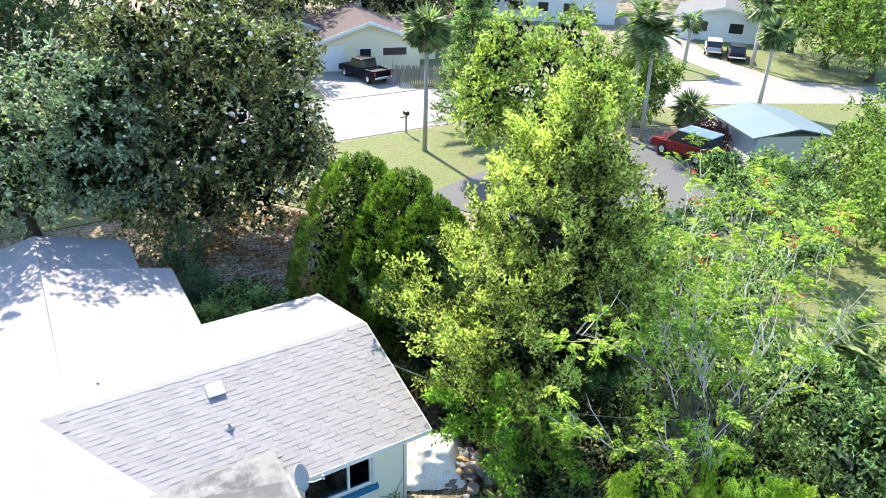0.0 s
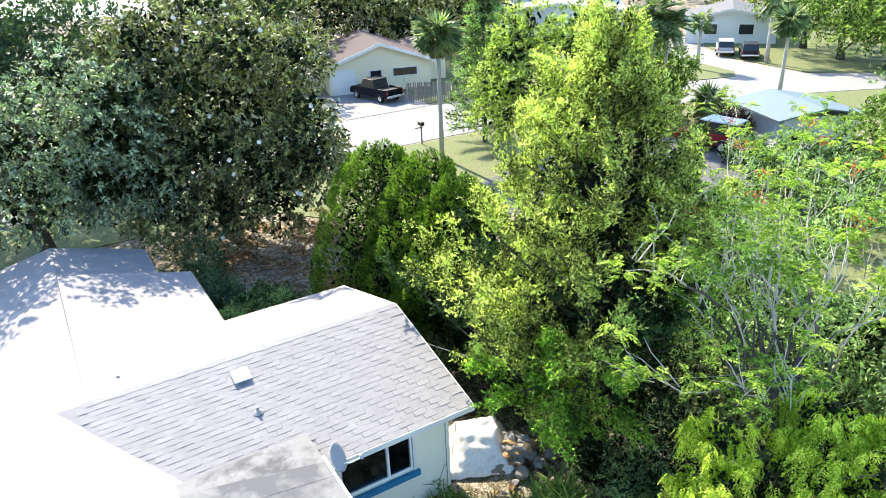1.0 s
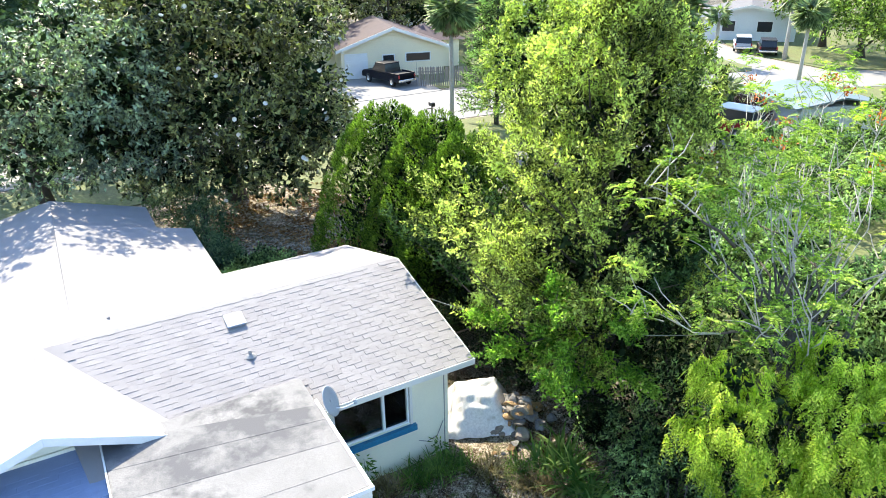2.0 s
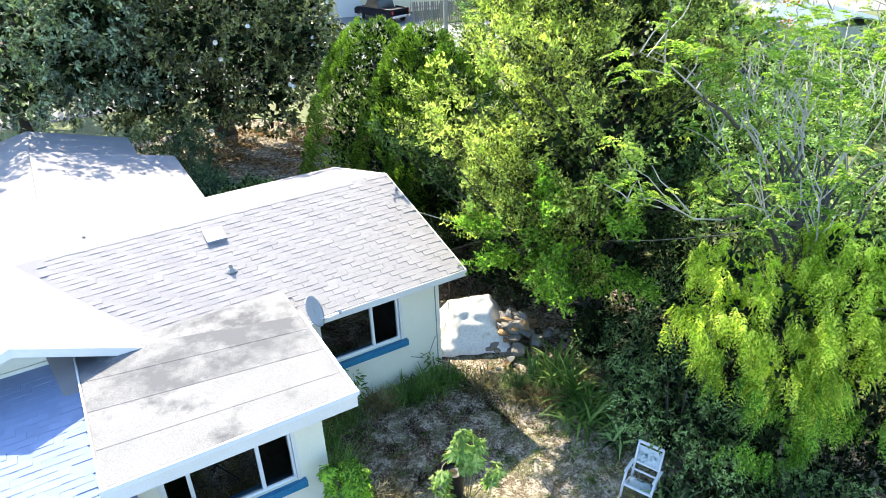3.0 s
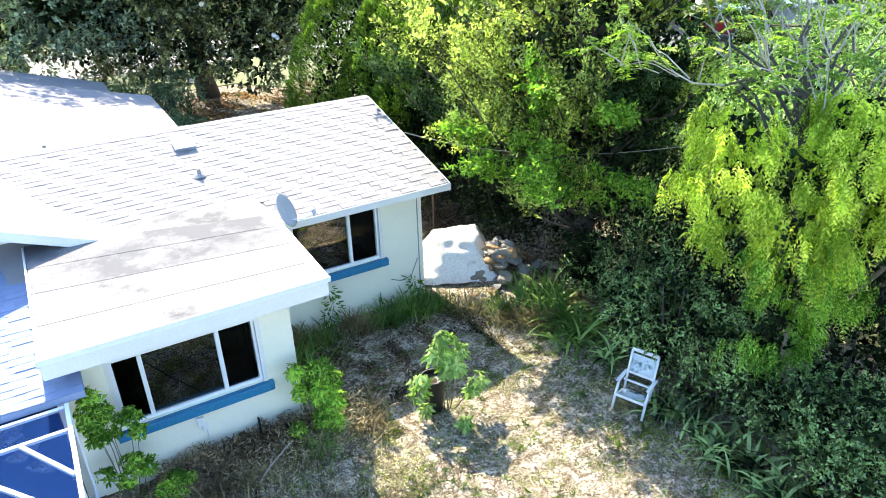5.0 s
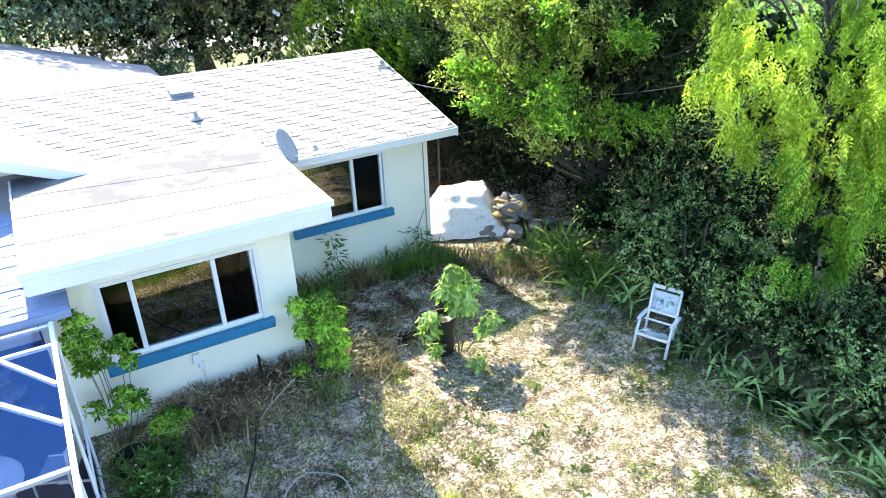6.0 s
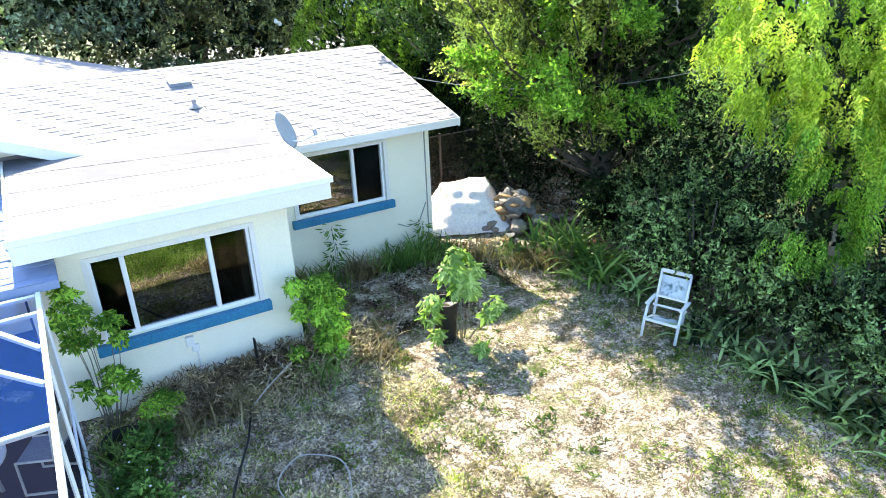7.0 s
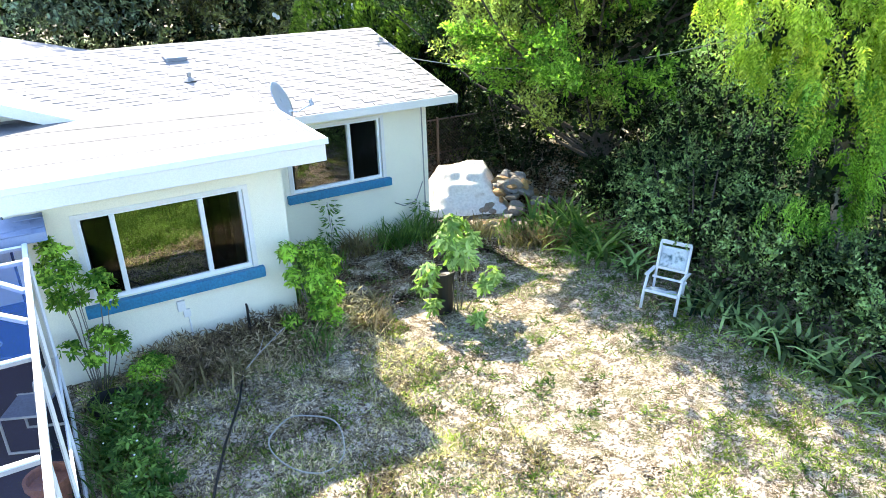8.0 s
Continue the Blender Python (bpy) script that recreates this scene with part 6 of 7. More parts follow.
# ---- palms ----
def palm(base, height, trunk_r, fronds, frond_len, seed, mat, label, lean=(0, 0), skirt=0, group="", leaf_w=0.08, fan=True):
    rng = np.random.default_rng(seed)
    t = empty("palm_tree", base, label, "palm tree", group)
    top = Vector((lean[0], lean[1], height))
    obj("trunk", Shape().tube([(0, 0, -0.1), (lean[0] * 0.3, lean[1] * 0.3, height * 0.35), (lean[0] * 0.65, lean[1] * 0.65, height * 0.7), top], [trunk_r * 1.25, trunk_r, trunk_r * 0.92, trunk_r * 0.9], 10), PALEBARK, t, smooth=True)

    def head(n, lo, hi, name, mt, length):
        P, A, S, L, W = [], [], [], [], []
        for i in range(n):
            az = i * 2.39996 + rng.normal() * 0.2
            el = rng.uniform(lo, hi)
            d = np.array([math.cos(az) * math.cos(el), math.sin(az) * math.cos(el), math.sin(el)])
            sd = np.array([-math.sin(az), math.cos(az), 0.0])
            o0 = np.array(top) + d * (0.35 * length if fan else 0.05)
            k = 18 if fan else 30
            for j in range(k):
                if fan:
                    w = (j / (k - 1) - 0.5) * 2.4
                    a = d * math.cos(w) + sd * math.sin(w) + np.array([0, 0, -0.75 * abs(w) - 0.3 - 0.3 * rng.random()])
                    p = o0
                    ln = length * 0.62 * (1 - 0.25 * abs(w) / 1.2)
                else:
                    f = (j // 2 + 1) / (k / 2)
                    p = o0 + d * f * length + np.array([0, 0, -0.45 * length * f * f])
                    a = sd * (1 if j % 2 else -1) + d * 0.6 + np.array([0, 0, -0.35])
                    ln = length * 0.42 * math.sin(math.pi * (0.2 + 0.75 * f))
                P.append(p); A.append(a); L.append(ln); W.append(leaf_w * length)
                S.append(np.cross(a, np.array([0, 0, 1.0]) + rng.normal(size=3) * 0.2))
        o = new(name, leaf_mesh(name, np.array(P), unit(np.array(A)), unit(np.array(S)), np.array(L), np.array(W), mt)); o.parent = t
        return o
    head(fronds, -0.8, 1.2, "crown", mat, frond_len)
    if skirt:
        head(skirt, -1.4, -0.5, "dead_fronds", L_DRY, frond_len * 0.9)
    return t


L_PALM = leaf_material("palm_fronds", (0.06, 0.09, 0.03), (0.36, 0.44, 0.19), rough=0.4, through_part=0.35)
SAB = "sabal palm with grey trunk and round fan crown"
palm((20.6, 33.1, 0), 7.0, 0.12, 64, 1.75, 61, L_PALM, SAB, lean=(0.35, 0.55), skirt=26, group="street palms")
palm((47.8, 30.3, 0), 5.4, 0.13, 60, 1.6, 62, L_PALM, SAB, group="street palms")
palm((33.2, 29.2, 0), 7.4, 0.13, 30, 1.9, 63, L_PALM, "tall feather palm with twin grey trunks", fan=False, lean=(0.3, 0.4))
palm((33.9, 28.7, 0), 6.6, 0.12, 26, 1.8, 64, L_PALM, "tall feather palm with twin grey trunks", fan=False, lean=(-0.1, 0.2))
palm((44.0, 46.5, 0), 4.4, 0.2, 24, 1.7, 65, L_PALM, SAB, group="street palms")
palm((58.9, 39.3, 0), 5.4, 0.17, 26, 1.9, 66, L_PALM, SAB, group="street palms")
palm((52.3, 41.5, 0), 4.2, 0.16, 24, 1.5, 67, L_PALM, SAB, group="street palms")
palm((39.0, 29.4, 0), 1.3, 0.3, 34, 1.7, 68, L_PALM, "squat bushy fan palm beside the parked car")
palm((23.5, 63.0, 0), 7.5, 0.22, 28, 2.0, 69, L_PALM, SAB, group="street palms")
palm((17.2, 5.6, 0), 3.6, 0.16, 30, 2.2, 70, L_PALM, "feathery palm clump with long arching fronds", fan=False)
palm((15.6, 2.6, 0), 2.6, 0.14, 30, 2.0, 71, L_PALM, "feathery palm clump with long arching fronds", fan=False, lean=(0.8, 0.4))

# ---- planting behind the house ----
L_TEAL = leaf_material("blue_green_leaves", (0.04, 0.08, 0.05), (0.24, 0.34, 0.2), through_part=0.3)
for i, (x, y, hh, rad, mt) in enumerate([(4.9, 25.2, 2.0, 1.3, L_TEAL), (4.6, 27.2, 2.4, 1.4, L_TEAL), (5.0, 22.9, 1.0, 0.9, L_TEAL), (6.2, 21.4, 0.9, 0.9, L_HEDGE), (5.2, 21.0, 0.9, 0.8, L_HEDGE), (5.3, 19.2, 0.9, 0.8, L_HEDGE), (7.2, 20.2, 0.8, 0.9, L_HEDGE), (6.2, 18.6, 0.8, 0.8, L_HEDGE)]):
    bush("garden_shrub", "low dark shrub behind the house", (x, y, 0), hh, rad, mt, 400 + i, twigs=650, group="planting behind the house")
L_DEAD = leaf_material("russet_dead_leaves", (0.14, 0.07, 0.035), (0.50, 0.30, 0.16), rough=0.8, through_part=0.15)
for i, (x, y) in enumerate([(8.6, 20.2), (8.3, 18.6), (8.4, 17.2), (8.9, 15.4)]):
    bush("dead_shrub", "russet dead shrub at the cypress foot", (x, y, 0), 0.95, 0.8, L_DEAD, 430 + i, twigs=480, group="dead shrubs")
blades("leaf_carpet", 22000, (4.5, 12.5, 17.5, 30.0), 0.13, 0.06, L_DEAD, 26, None, "russet leaf litter under the magnolia", 0.2)

# thick undergrowth beyond the hedge
for i, (x, y, hh, rad) in enumerate([(14.6, 9.6, 3.6, 1.8), (16.8, 8.2, 3.4, 1.8), (15.2, 12.2, 3.4, 1.8), (18.2, 11.0, 3.2, 1.9), (17.2, 14.6, 3.0, 1.8), (20.0, 8.2, 1.5, 1.3), (20.4, 13.6, 2.8, 1.8), (13.6, 14.6, 3.0, 1.6), (18.6, 5.6, 3.4, 1.8), (20.6, 16.6, 2.4, 1.7), (22.6, 12.8, 2.4, 1.6), (22.8, 15.0, 2.2, 1.6), (15.8, 17.2, 2.6, 1.6), (33.6, 19.6, 1.9, 1.3), (32.6, 21.8, 1.4, 1.0), (34.6, 17.6, 2.0, 1.3), (28.5, 16.5, 2.2, 1.6), (30.8, 18.8, 1.6, 1.2), (27.0, 13.6, 2.6, 1.8), (25.6, 17.4, 1.7, 1.3), (30.6, 14.6, 2.4, 1.6)]):
    bush("undergrowth_shrub", "tall dark green shrub beyond the hedge", (x, y, 0), hh, rad, L_HEDGE, 350 + i, twigs=470, group="undergrowth beyond the hedge", reach=0.42, leaf_len=0.18, leaf_w=0.085, per=7)

L_PURPLE = leaf_material("dark_purple_leaves", (0.012, 0.008, 0.012), (0.09, 0.05, 0.07), through_part=0.2)
bush("purple_shrub", "dark purple-leaved shrub beside the red car", (36.2, 25.0, 0), 2.0, 1.1, L_PURPLE, 441, twigs=420, leaf_len=0.16, leaf_w=0.08)

# further trees, nearest first
L_YELLOW = leaf_material("yellow_green_leaves", (0.07, 0.11, 0.015), (0.64, 0.70, 0.21), through_part=0.38)
L_STREET = leaf_material("sunlit_street_leaves", (0.02, 0.045, 0.012), (0.42, 0.54, 0.15), through_part=0.36)
blobs = crown_blobs(r, (21.9, 24.2, 5.6), (4.0, 3.5, 3.6), 30, (0.22, 0.36), low=-0.7)
leafy_tree("yellow_green_tree", "rounded yellow-green tree by the street", (21.9, 24.2, 0), 8.4, blobs, 0.2, L_YELLOW, 3200, 10, 0.5, 0.17, 0.085, seed=45, low=-0.9, core=1600)
blobs = crown_blobs(r, (35.8, 31.8, 3.0), (2.2, 2.2, 2.9), 12, (0.3, 0.5), low=-0.7)
leafy_tree("round_tree", "dense green tree around the palm trunks", (35.8, 31.8, 0), 3.8, blobs, 0.15, L_CYP, 1500, 9, 0.5, 0.2, 0.1, seed=46, low=-0.9)
for i, (x, y, z, rx, rz) in enumerate([(68.5, 42.0, 6.0, 5.4, 4.6), (65.0, 36.0, 4.7, 5.4, 4.2), (63.6, 31.0, 4.3, 4.6, 4.0), (37.5, 16.4, 2.8, 2.7, 2.7), (34.5, 13.2, 2.6, 2.6, 2.4), (31.0, 11.0, 2.4, 2.6, 2.2)]):
    blobs = crown_blobs(r, (x, y, z), (rx, rx, rz), 20, (0.26, 0.44), low=-0.6)
    leafy_tree("street_tree", "dense green tree across the street", (x, y, 0), z * 1.4, blobs, 0.3, L_STREET, 1100 if i < 3 else 1000, 9, 0.8 if i < 3 else 0.5, 0.32 if i < 3 else 0.2, 0.16 if i < 3 else 0.1, seed=470 + i, low=-0.9)
for i, (x, y, z, rx, rz) in enumerate([(33.0, 66.0, 5.0, 6.0, 4.8), (26.0, 66.0, 5.5, 6.0, 5.0), (43.0, 63.0, 5.0, 5.0, 4.8), (38.0, 74.0, 6.0, 6.0, 5.5), (17.0, 58.0, 5.5, 5.0, 5.0), (48.0, 76.0, 6.0, 6.0, 5.5), (20.0, 74.0, 6.0, 7.0, 5.5)]):
    blobs = crown_blobs(r, (x, y, z), (rx, rx, rz), 18, (0.26, 0.44), low=-0.6)
    leafy_tree("street_tree", "dark spreading oak behind the far house", (x, y, 0), z * 1.4, blobs, 0.3, L_MAG, 600, 9, 0.9, 0.38, 0.18, seed=490 + i, low=-0.9, core=700, shrink=0.85)


def norfolk(base, height, seed):
    rng = np.random.default_rng(seed)
    t = empty("tiered_conifer", base, "dark tiered conifer with level branches", "tree")
    obj("trunk", Shape().tube([(0, 0, -0.1), (0, 0, height)], [0.16, 0.03], 8), BARK, t)
    P, D = [], []
    z = 1.0
    while z < height - 0.3:
        Lb = 2.3 * (1 - z / height) ** 0.8 + 0.25
        for k in range(6):
            a = k * math.pi / 3 + z
            e = Vector((math.cos(a) * Lb, math.sin(a) * Lb, z + 0.12 * Lb))
            obj("branch", Shape().tube([(0, 0, z), e * 0.5 + Vector((0, 0, z * 0.5 - 0.05)), e], [0.035, 0.025, 0.01], 5), BARK, t)
            for f in np.linspace(0.2, 1, 16):
                P.append((e.x * f, e.y * f, z + 0.1 * Lb * f)); D.append((e.x, e.y, 0.3))
        z += 0.62
    P, D = np.array(P), unit(np.array(D))
    P = np.repeat(P, 4, 0) + rng.normal(size=(len(P) * 4, 3)) * 0.08; D = np.repeat(D, 4, 0) + rng.normal(size=(len(P), 3)) * 0.6
    o = new("foliage", leaf_mesh("foliage", *sprays(rng, P, D, 4, 0.3, 0.2, 0.06, 0.0, 0.5, 0.4), L_HEDGE)); o.parent = t


norfolk((24.6, 34.5, 0), 9.6, 5)


# ---- street, lawns, far houses ----
CONCRETE = material("pale_concrete_road", (0.28, 0.272, 0.26), 0.9, vary=0.2, scale=0.4, fine=12, bump=0.1, stain=(0.2, 0.195, 0.19), stain_scale=0.15)
ASPH = material("grey_asphalt_drive", (0.13, 0.13, 0.14), 0.92, vary=0.3, scale=0.6, fine=25, bump=0.2)
LAWN = material("street_lawn", (0.15, 0.19, 0.06), 0.95, vary=0.5, scale=0.6, fine=9, bump=0.4, tint=(0.2, 0.17, 0.09))


def sheet(name, pts, z, mat, label, category, thick=0.12):
    n = len(pts)
    s = Shape().add([(x, y, z) for x, y in pts] + [(x, y, z - thick) for x, y in pts], [tuple(range(n)), tuple(reversed(range(n, 2 * n)))] + [(i, i + n, (i + 1) % n + n, (i + 1) % n) for i in range(n)])
    return tagged(obj(name, s, mat), label, category, kind="structure")


sheet("road", [(-90, 37.0), (24, 37.0), (33, 36.2), (41, 33.8), (47.5, 31.4), (55, 27.8), (82, 11.0), (86, 18), (61, 30.8), (57.3, 34.3), (58.9, 43.4), (62.5, 49), (73, 63), (68, 67), (57.0, 50), (53.8, 38.6), (48.2, 38.6), (36, 43.2), (26, 45.6), (-90, 45.6)], 0.03, CONCRETE, "pale sunlit concrete street", "road")
sheet("driveway", [(20.0, 45.3), (27.0, 45.3), (28.2, 52.5), (21.0, 54.3)], 0.06, CONCRETE, "pale concrete driveway to the garage", "driveway")
sheet("side_drive", [(16.5, 27.2), (30, 31.2), (36, 27.0), (37, 20.5), (29, 15.5), (19, 23.0)], 0.035, ASPH, "grey asphalt drive beside the hedge", "driveway")
sheet("lawn_verge", [(-60, 31.5), (9.0, 31.5), (13.0, 26.4), (16.4, 27.1), (29.8, 31.1), (33, 31.6), (40, 29.4), (41, 33.4), (33, 35.8), (24, 36.7), (-60, 36.7)], 0.036, LAWN, "mown verge along the street", "lawn")
sheet("lawn_corner", [(53.5, 38.5), (52.0, 37.3), (48.3, 38.4), (42.0, 41.2), (44.0, 46.0), (55.6, 49.4), (56.5, 48.8)], 0.09, LAWN, "kerbed corner lawn", "lawn")
sheet("lawn_far", [(59.2, 43.3), (57.7, 34.6), (61.3, 31.2), (86, 19), (110, 50), (82, 72), (62.9, 48.8)], 0.07, LAWN, "shaded lawn under street trees", "lawn")
sheet("lawn_near", [(41.3, 33.2), (47.6, 31.0), (55, 27.4), (81, 10.6), (70, 2), (45, 18), (42, 28.0)], 0.07, LAWN, "sunlit lawn by the white shed", "lawn")
sheet("lawn_back", [(27, 46.2), (36, 43.8), (44, 41.4), (58, 62), (40, 80), (30, 60)], 0.05, LAWN, "lawn behind the picket fence", "lawn")
sheet("lawn_left", [(-90, 46.2), (19.8, 46.2), (20.8, 62), (-90, 90)], 0.05, LAWN, "lawn across the street", "lawn")
sheet("lawn_side", [(12.5, 12.0), (24, 17.5), (37, 20.2), (44, 17.6), (44, 0), (12.5, 0)], 0.028, LAWN, "shady rough grass beyond the hedge", "lawn")
# mirror-like sheet added to stand for a strip of bright sky
SKY_SHEET = bpy.data.materials.new("sky_mirror"); SKY_SHEET.use_nodes = True
wb = SKY_SHEET.node_tree.nodes["Principled BSDF"]; wb.inputs["Base Color"].default_value = (0.05, 0.07, 0.08, 1); wb.inputs["Roughness"].default_value = 0.08
sheet("water", [(-160, 150), (40, 150), (30, 420), (-160, 420)], 0.02, SKY_SHEET, "bright mirror sheet standing for sky beyond the houses", "water")

ROOFB = material("brown_shingle_far", (0.075, 0.05, 0.055), 0.9, vary=0.3, scale=1.0, fine=12)
ROOFG = material("grey_shingle_far", (0.16, 0.16, 0.17), 0.9, vary=0.3, scale=1.0, fine=12)
ROOFW = material("white_flat_roof", (0.7, 0.7, 0.7), 0.8, vary=0.15, scale=0.6, fine=10)
WALLC = material("cream_wall_far", (0.9, 0.8, 0.56), 0.9, vary=0.15, scale=0.6, fine=20)
WALLW = material("white_wall_far", (0.76, 0.76, 0.75), 0.9, vary=0.12, scale=0.6, fine=20)
DARK = material("dark_window_far", (0.02, 0.025, 0.03), 0.15, vary=0.2)
WOODG = material("weathered_fence_wood", (0.28, 0.25, 0.21), 0.9, vary=0.4, scale=3, fine=30, obj_random=0.2)


def far_house(at, rz, w, d, hw, rise, wall, roof, label, windows=(), garage=None, hip=None):
    """A gabled house with its gable to -y (local): width w, depth d, wall height hw."""
    h = empty("house", at, label, "house", rz=rz)
    s = Shape().add([(-w / 2, 0, 0), (w / 2, 0, 0), (w / 2, 0, hw), (0, 0, hw + rise), (-w / 2, 0, hw), (-w / 2, d, 0), (w / 2, d, 0), (w / 2, d, hw), (0, d, hw + rise), (-w / 2, d, hw)],
                    [(0, 1, 2, 3, 4), (9, 8, 7, 6, 5), (0, 5, 6, 1), (1, 6, 7, 2), (4, 9, 5, 0)])
    obj("wall", s, wall, h)
    for sg in (-1, 1):
        e, k = 0.5, rise / (w / 2)
        a, b = Vector((sg * (w / 2 + e), -0.5, hw - e * k + 0.02)), Vector((0, -0.5, hw + rise + 0.02))
        t = Vector((0, 0, 0.14)); y = Vector((0, d + 1.0, 0))
        obj("roof", Shape().add([a, b, b + y, a + y, a + t, b + t, b + y + t, a + y + t], [(0, 3, 2, 1), (4, 5, 6, 7), (0, 1, 5, 4), (1, 2, 6, 5), (2, 3, 7, 6), (3, 0, 4, 7)]), roof, h)
        obj("bargeboard", Shape().add([a + Vector((0, -0.03, -0.1)), b + Vector((0, -0.03, -0.1)), b + Vector((0, -0.03, 0.15)), a + Vector((0, -0.03, 0.15)), a + Vector((0, 0, -0.1)), b + Vector((0, 0, -0.1)), b + Vector((0, 0, 0.15)), a + Vector((0, 0, 0.15))],
                                      [(0, 1, 2, 3), (7, 6, 5, 4), (0, 4, 5, 1), (3, 2, 6, 7), (0, 3, 7, 4), (1, 5, 6, 2)]), WHITE, h)
    for x, z, ww, hh in windows:
        wdw = obj("window", Shape().box(x - ww / 2 - 0.08, x + ww / 2 + 0.08, -0.06, 0.0, z - 0.08, z + hh + 0.08), WHITE, h)
        obj("pane", Shape().box(x - ww / 2, x + ww / 2, -0.075, -0.055, z, z + hh), DARK, wdw)
    if garage:
        x, ww, hh = garage
        g = obj("garage_door", Shape().box(x - ww / 2, x + ww / 2, -0.06, 0.0, 0, hh), WHITE, h)
        for k in range(1, 4):
            obj("door_panel", Shape().box(x - ww / 2 + 0.06, x + ww / 2 - 0.06, -0.075, -0.062, hh * k / 4 - hh / 4 + 0.05, hh * k / 4 - 0.05), WHITE, g)
    if hip:
        x0, x1, y0, y1, z0, z1 = hip
        obj("wall", Shape().box(x0, x1, y0, y1, 0, z0), wall, h)
        cx0, cx1, cy = x0 + 1.5, x1 - 1.5, (y0 + y1) / 2
        obj("roof", Shape().add([(x0 - 0.5, y0 - 0.5, z0), (x1 + 0.5, y0 - 0.5, z0), (x1 + 0.5, y1 + 0.5, z0), (x0 - 0.5, y1 + 0.5, z0), (cx0, cy, z1), (cx1, cy, z1)], [(0, 1, 5, 4), (1, 2, 5), (2, 3, 4, 5), (3, 0, 4), (3, 2, 1, 0)]), roof, h)
    return h


far_house((26.6, 52.6, 0), -15, 8.6, 9.0, 2.4, 1.5, WALLC, ROOFB, "cream house with brown shingle roof across the street", windows=[(-0.4, 1.1, 0.9, 0.7), (2.1, 1.25, 2.0, 0.6)], garage=(-3.1, 1.9, 2.05), hip=(2.6, 6.6, 3.2, 9.0, 2.4, 3.5))
far_house((21.0, 58.5, 0), -15, 9.0, 8.0, 2.3, 1.6, WALLC, ROOFB, "brown-roofed wing of the cream house")
far_house((57.0, 66.0, 0), -40, 15.0, 10.0, 3.0, 0.9, WALLW, ROOFW, "long white house with white roof", windows=[(-4, 1.2, 1.2, 1.0), (-1, 1.2, 1.2, 1.0), (2, 1.2, 1.2, 1.0)])
far_house((62.0, 72.0, 0), -40, 12.0, 8.0, 5.2, 0.9, WALLW, ROOFW, "two-storey white house with white roof", windows=[(-3, 3.4, 1.2, 1.0), (0, 3.4, 1.2, 1.0), (3, 3.4, 1.2, 1.0)])
far_house((66.3, 49.0, 0), -52, 9.0, 9.0, 2.5, 1.0, WALLW, ROOFG, "white house shaded by oaks", windows=[(-2, 1.0, 1.2, 1.0), (1.5, 1.0, 1.4, 1.0)])
far_house((44.0, 84.0, 0), -20, 10.0, 9.0, 2.6, 1.3, WALLW, ROOFW, "pale house among dark trees", windows=[(-2, 1.0, 1.2, 1.0)])
far_house((80.0, 33.0, 0), -62, 9.0, 9.0, 2.6, 1.2, WALLW, ROOFW, "white house at the street's end", windows=[(-2, 1.0, 1.2, 1.0), (1.5, 1.0, 1.2, 1.0)])

shed = empty("shed", (39.0, 23.4, 0), "white shed with low pale blue-grey roof", "shed", rz=66)
shed.scale = (0.78, 1.25, 1.0)
BLUEROOF = material("pale_metal_roof", (0.16, 0.21, 0.23), 0.5, vary=0.15, scale=0.8, fine=10)
obj("wall", Shape().box(-3.2, 3.2, -1.8, 1.8, 0, 1.9), WALLW, shed)
for sg in (-1, 1):
    obj("roof", Shape().add([(-3.6, sg * 2.2, 1.85), (3.6, sg * 2.2, 1.85), (3.6, 0, 2.35), (-3.6, 0, 2.35), (-3.6, sg * 2.2, 1.93), (3.6, sg * 2.2, 1.93), (3.6, 0, 2.43), (-3.6, 0, 2.43)], [(0, 1, 2, 3), (7, 6, 5, 4), (0, 4, 5, 1), (1, 5, 6, 2), (2, 6, 7, 3), (3, 7, 4, 0)]), BLUEROOF, shed)

# picket fence by the cream house
pf = empty("picket_fence", (26.3, 47.6, 0), "weathered grey board fence", "fence", rz=-27)
PK = Shape().add([(-0.06, 0, 0.05), (0.06, 0, 0.05), (0.06, 0, 1.45), (0, 0, 1.55), (-0.06, 0, 1.45), (-0.06, 0.02, 0.05), (0.06, 0.02, 0.05), (0.06, 0.02, 1.45), (0, 0.02, 1.55), (-0.06, 0.02, 1.45)], [(0, 1, 2, 3, 4), (9, 8, 7, 6, 5), (0, 5, 6, 1), (1, 6, 7, 2), (2, 7, 8, 3), (3, 8, 9, 4), (4, 9, 5, 0)]).mesh("picket", WOODG)
for k in range(46):
    o = new("picket", PK); o.parent = pf
    o.matrix_basis = pose(k * 0.17, 0, 0, 0, random.uniform(-2, 2), 0)
for z in (0.4, 1.1):
    obj("rail", Shape().box(-0.1, 7.8, 0.02, 0.06, z, z + 0.08), WOODG, pf)
gate = empty("board_gate", (26.2, 47.8, 0), "weathered grey board gate leaning by the truck", "gate", rz=62)
for k in range(14):
    o = new("picket", PK); o.parent = gate
    o.matrix_basis = pose(k * 0.17, 0, 0, 0, random.uniform(-2, 2), 0)

# mailbox
mb = empty("mailbox", (21.2, 36.5, 0.06), "small mailbox on a post by the street", "mailbox")
obj("post", Shape().tube([(0, 0, -0.1), (0, 0, 1.15)], 0.05, 8), WOODG, mb)
obj("box", Shape().box(-0.12, 0.12, -0.25, 0.25, 1.15, 1.4), POTB, mb, bevel=0.05)
obj("arm", Shape().box(-0.4, 0.1, -0.03, 0.03, 1.0, 1.06), WOODG, mb)


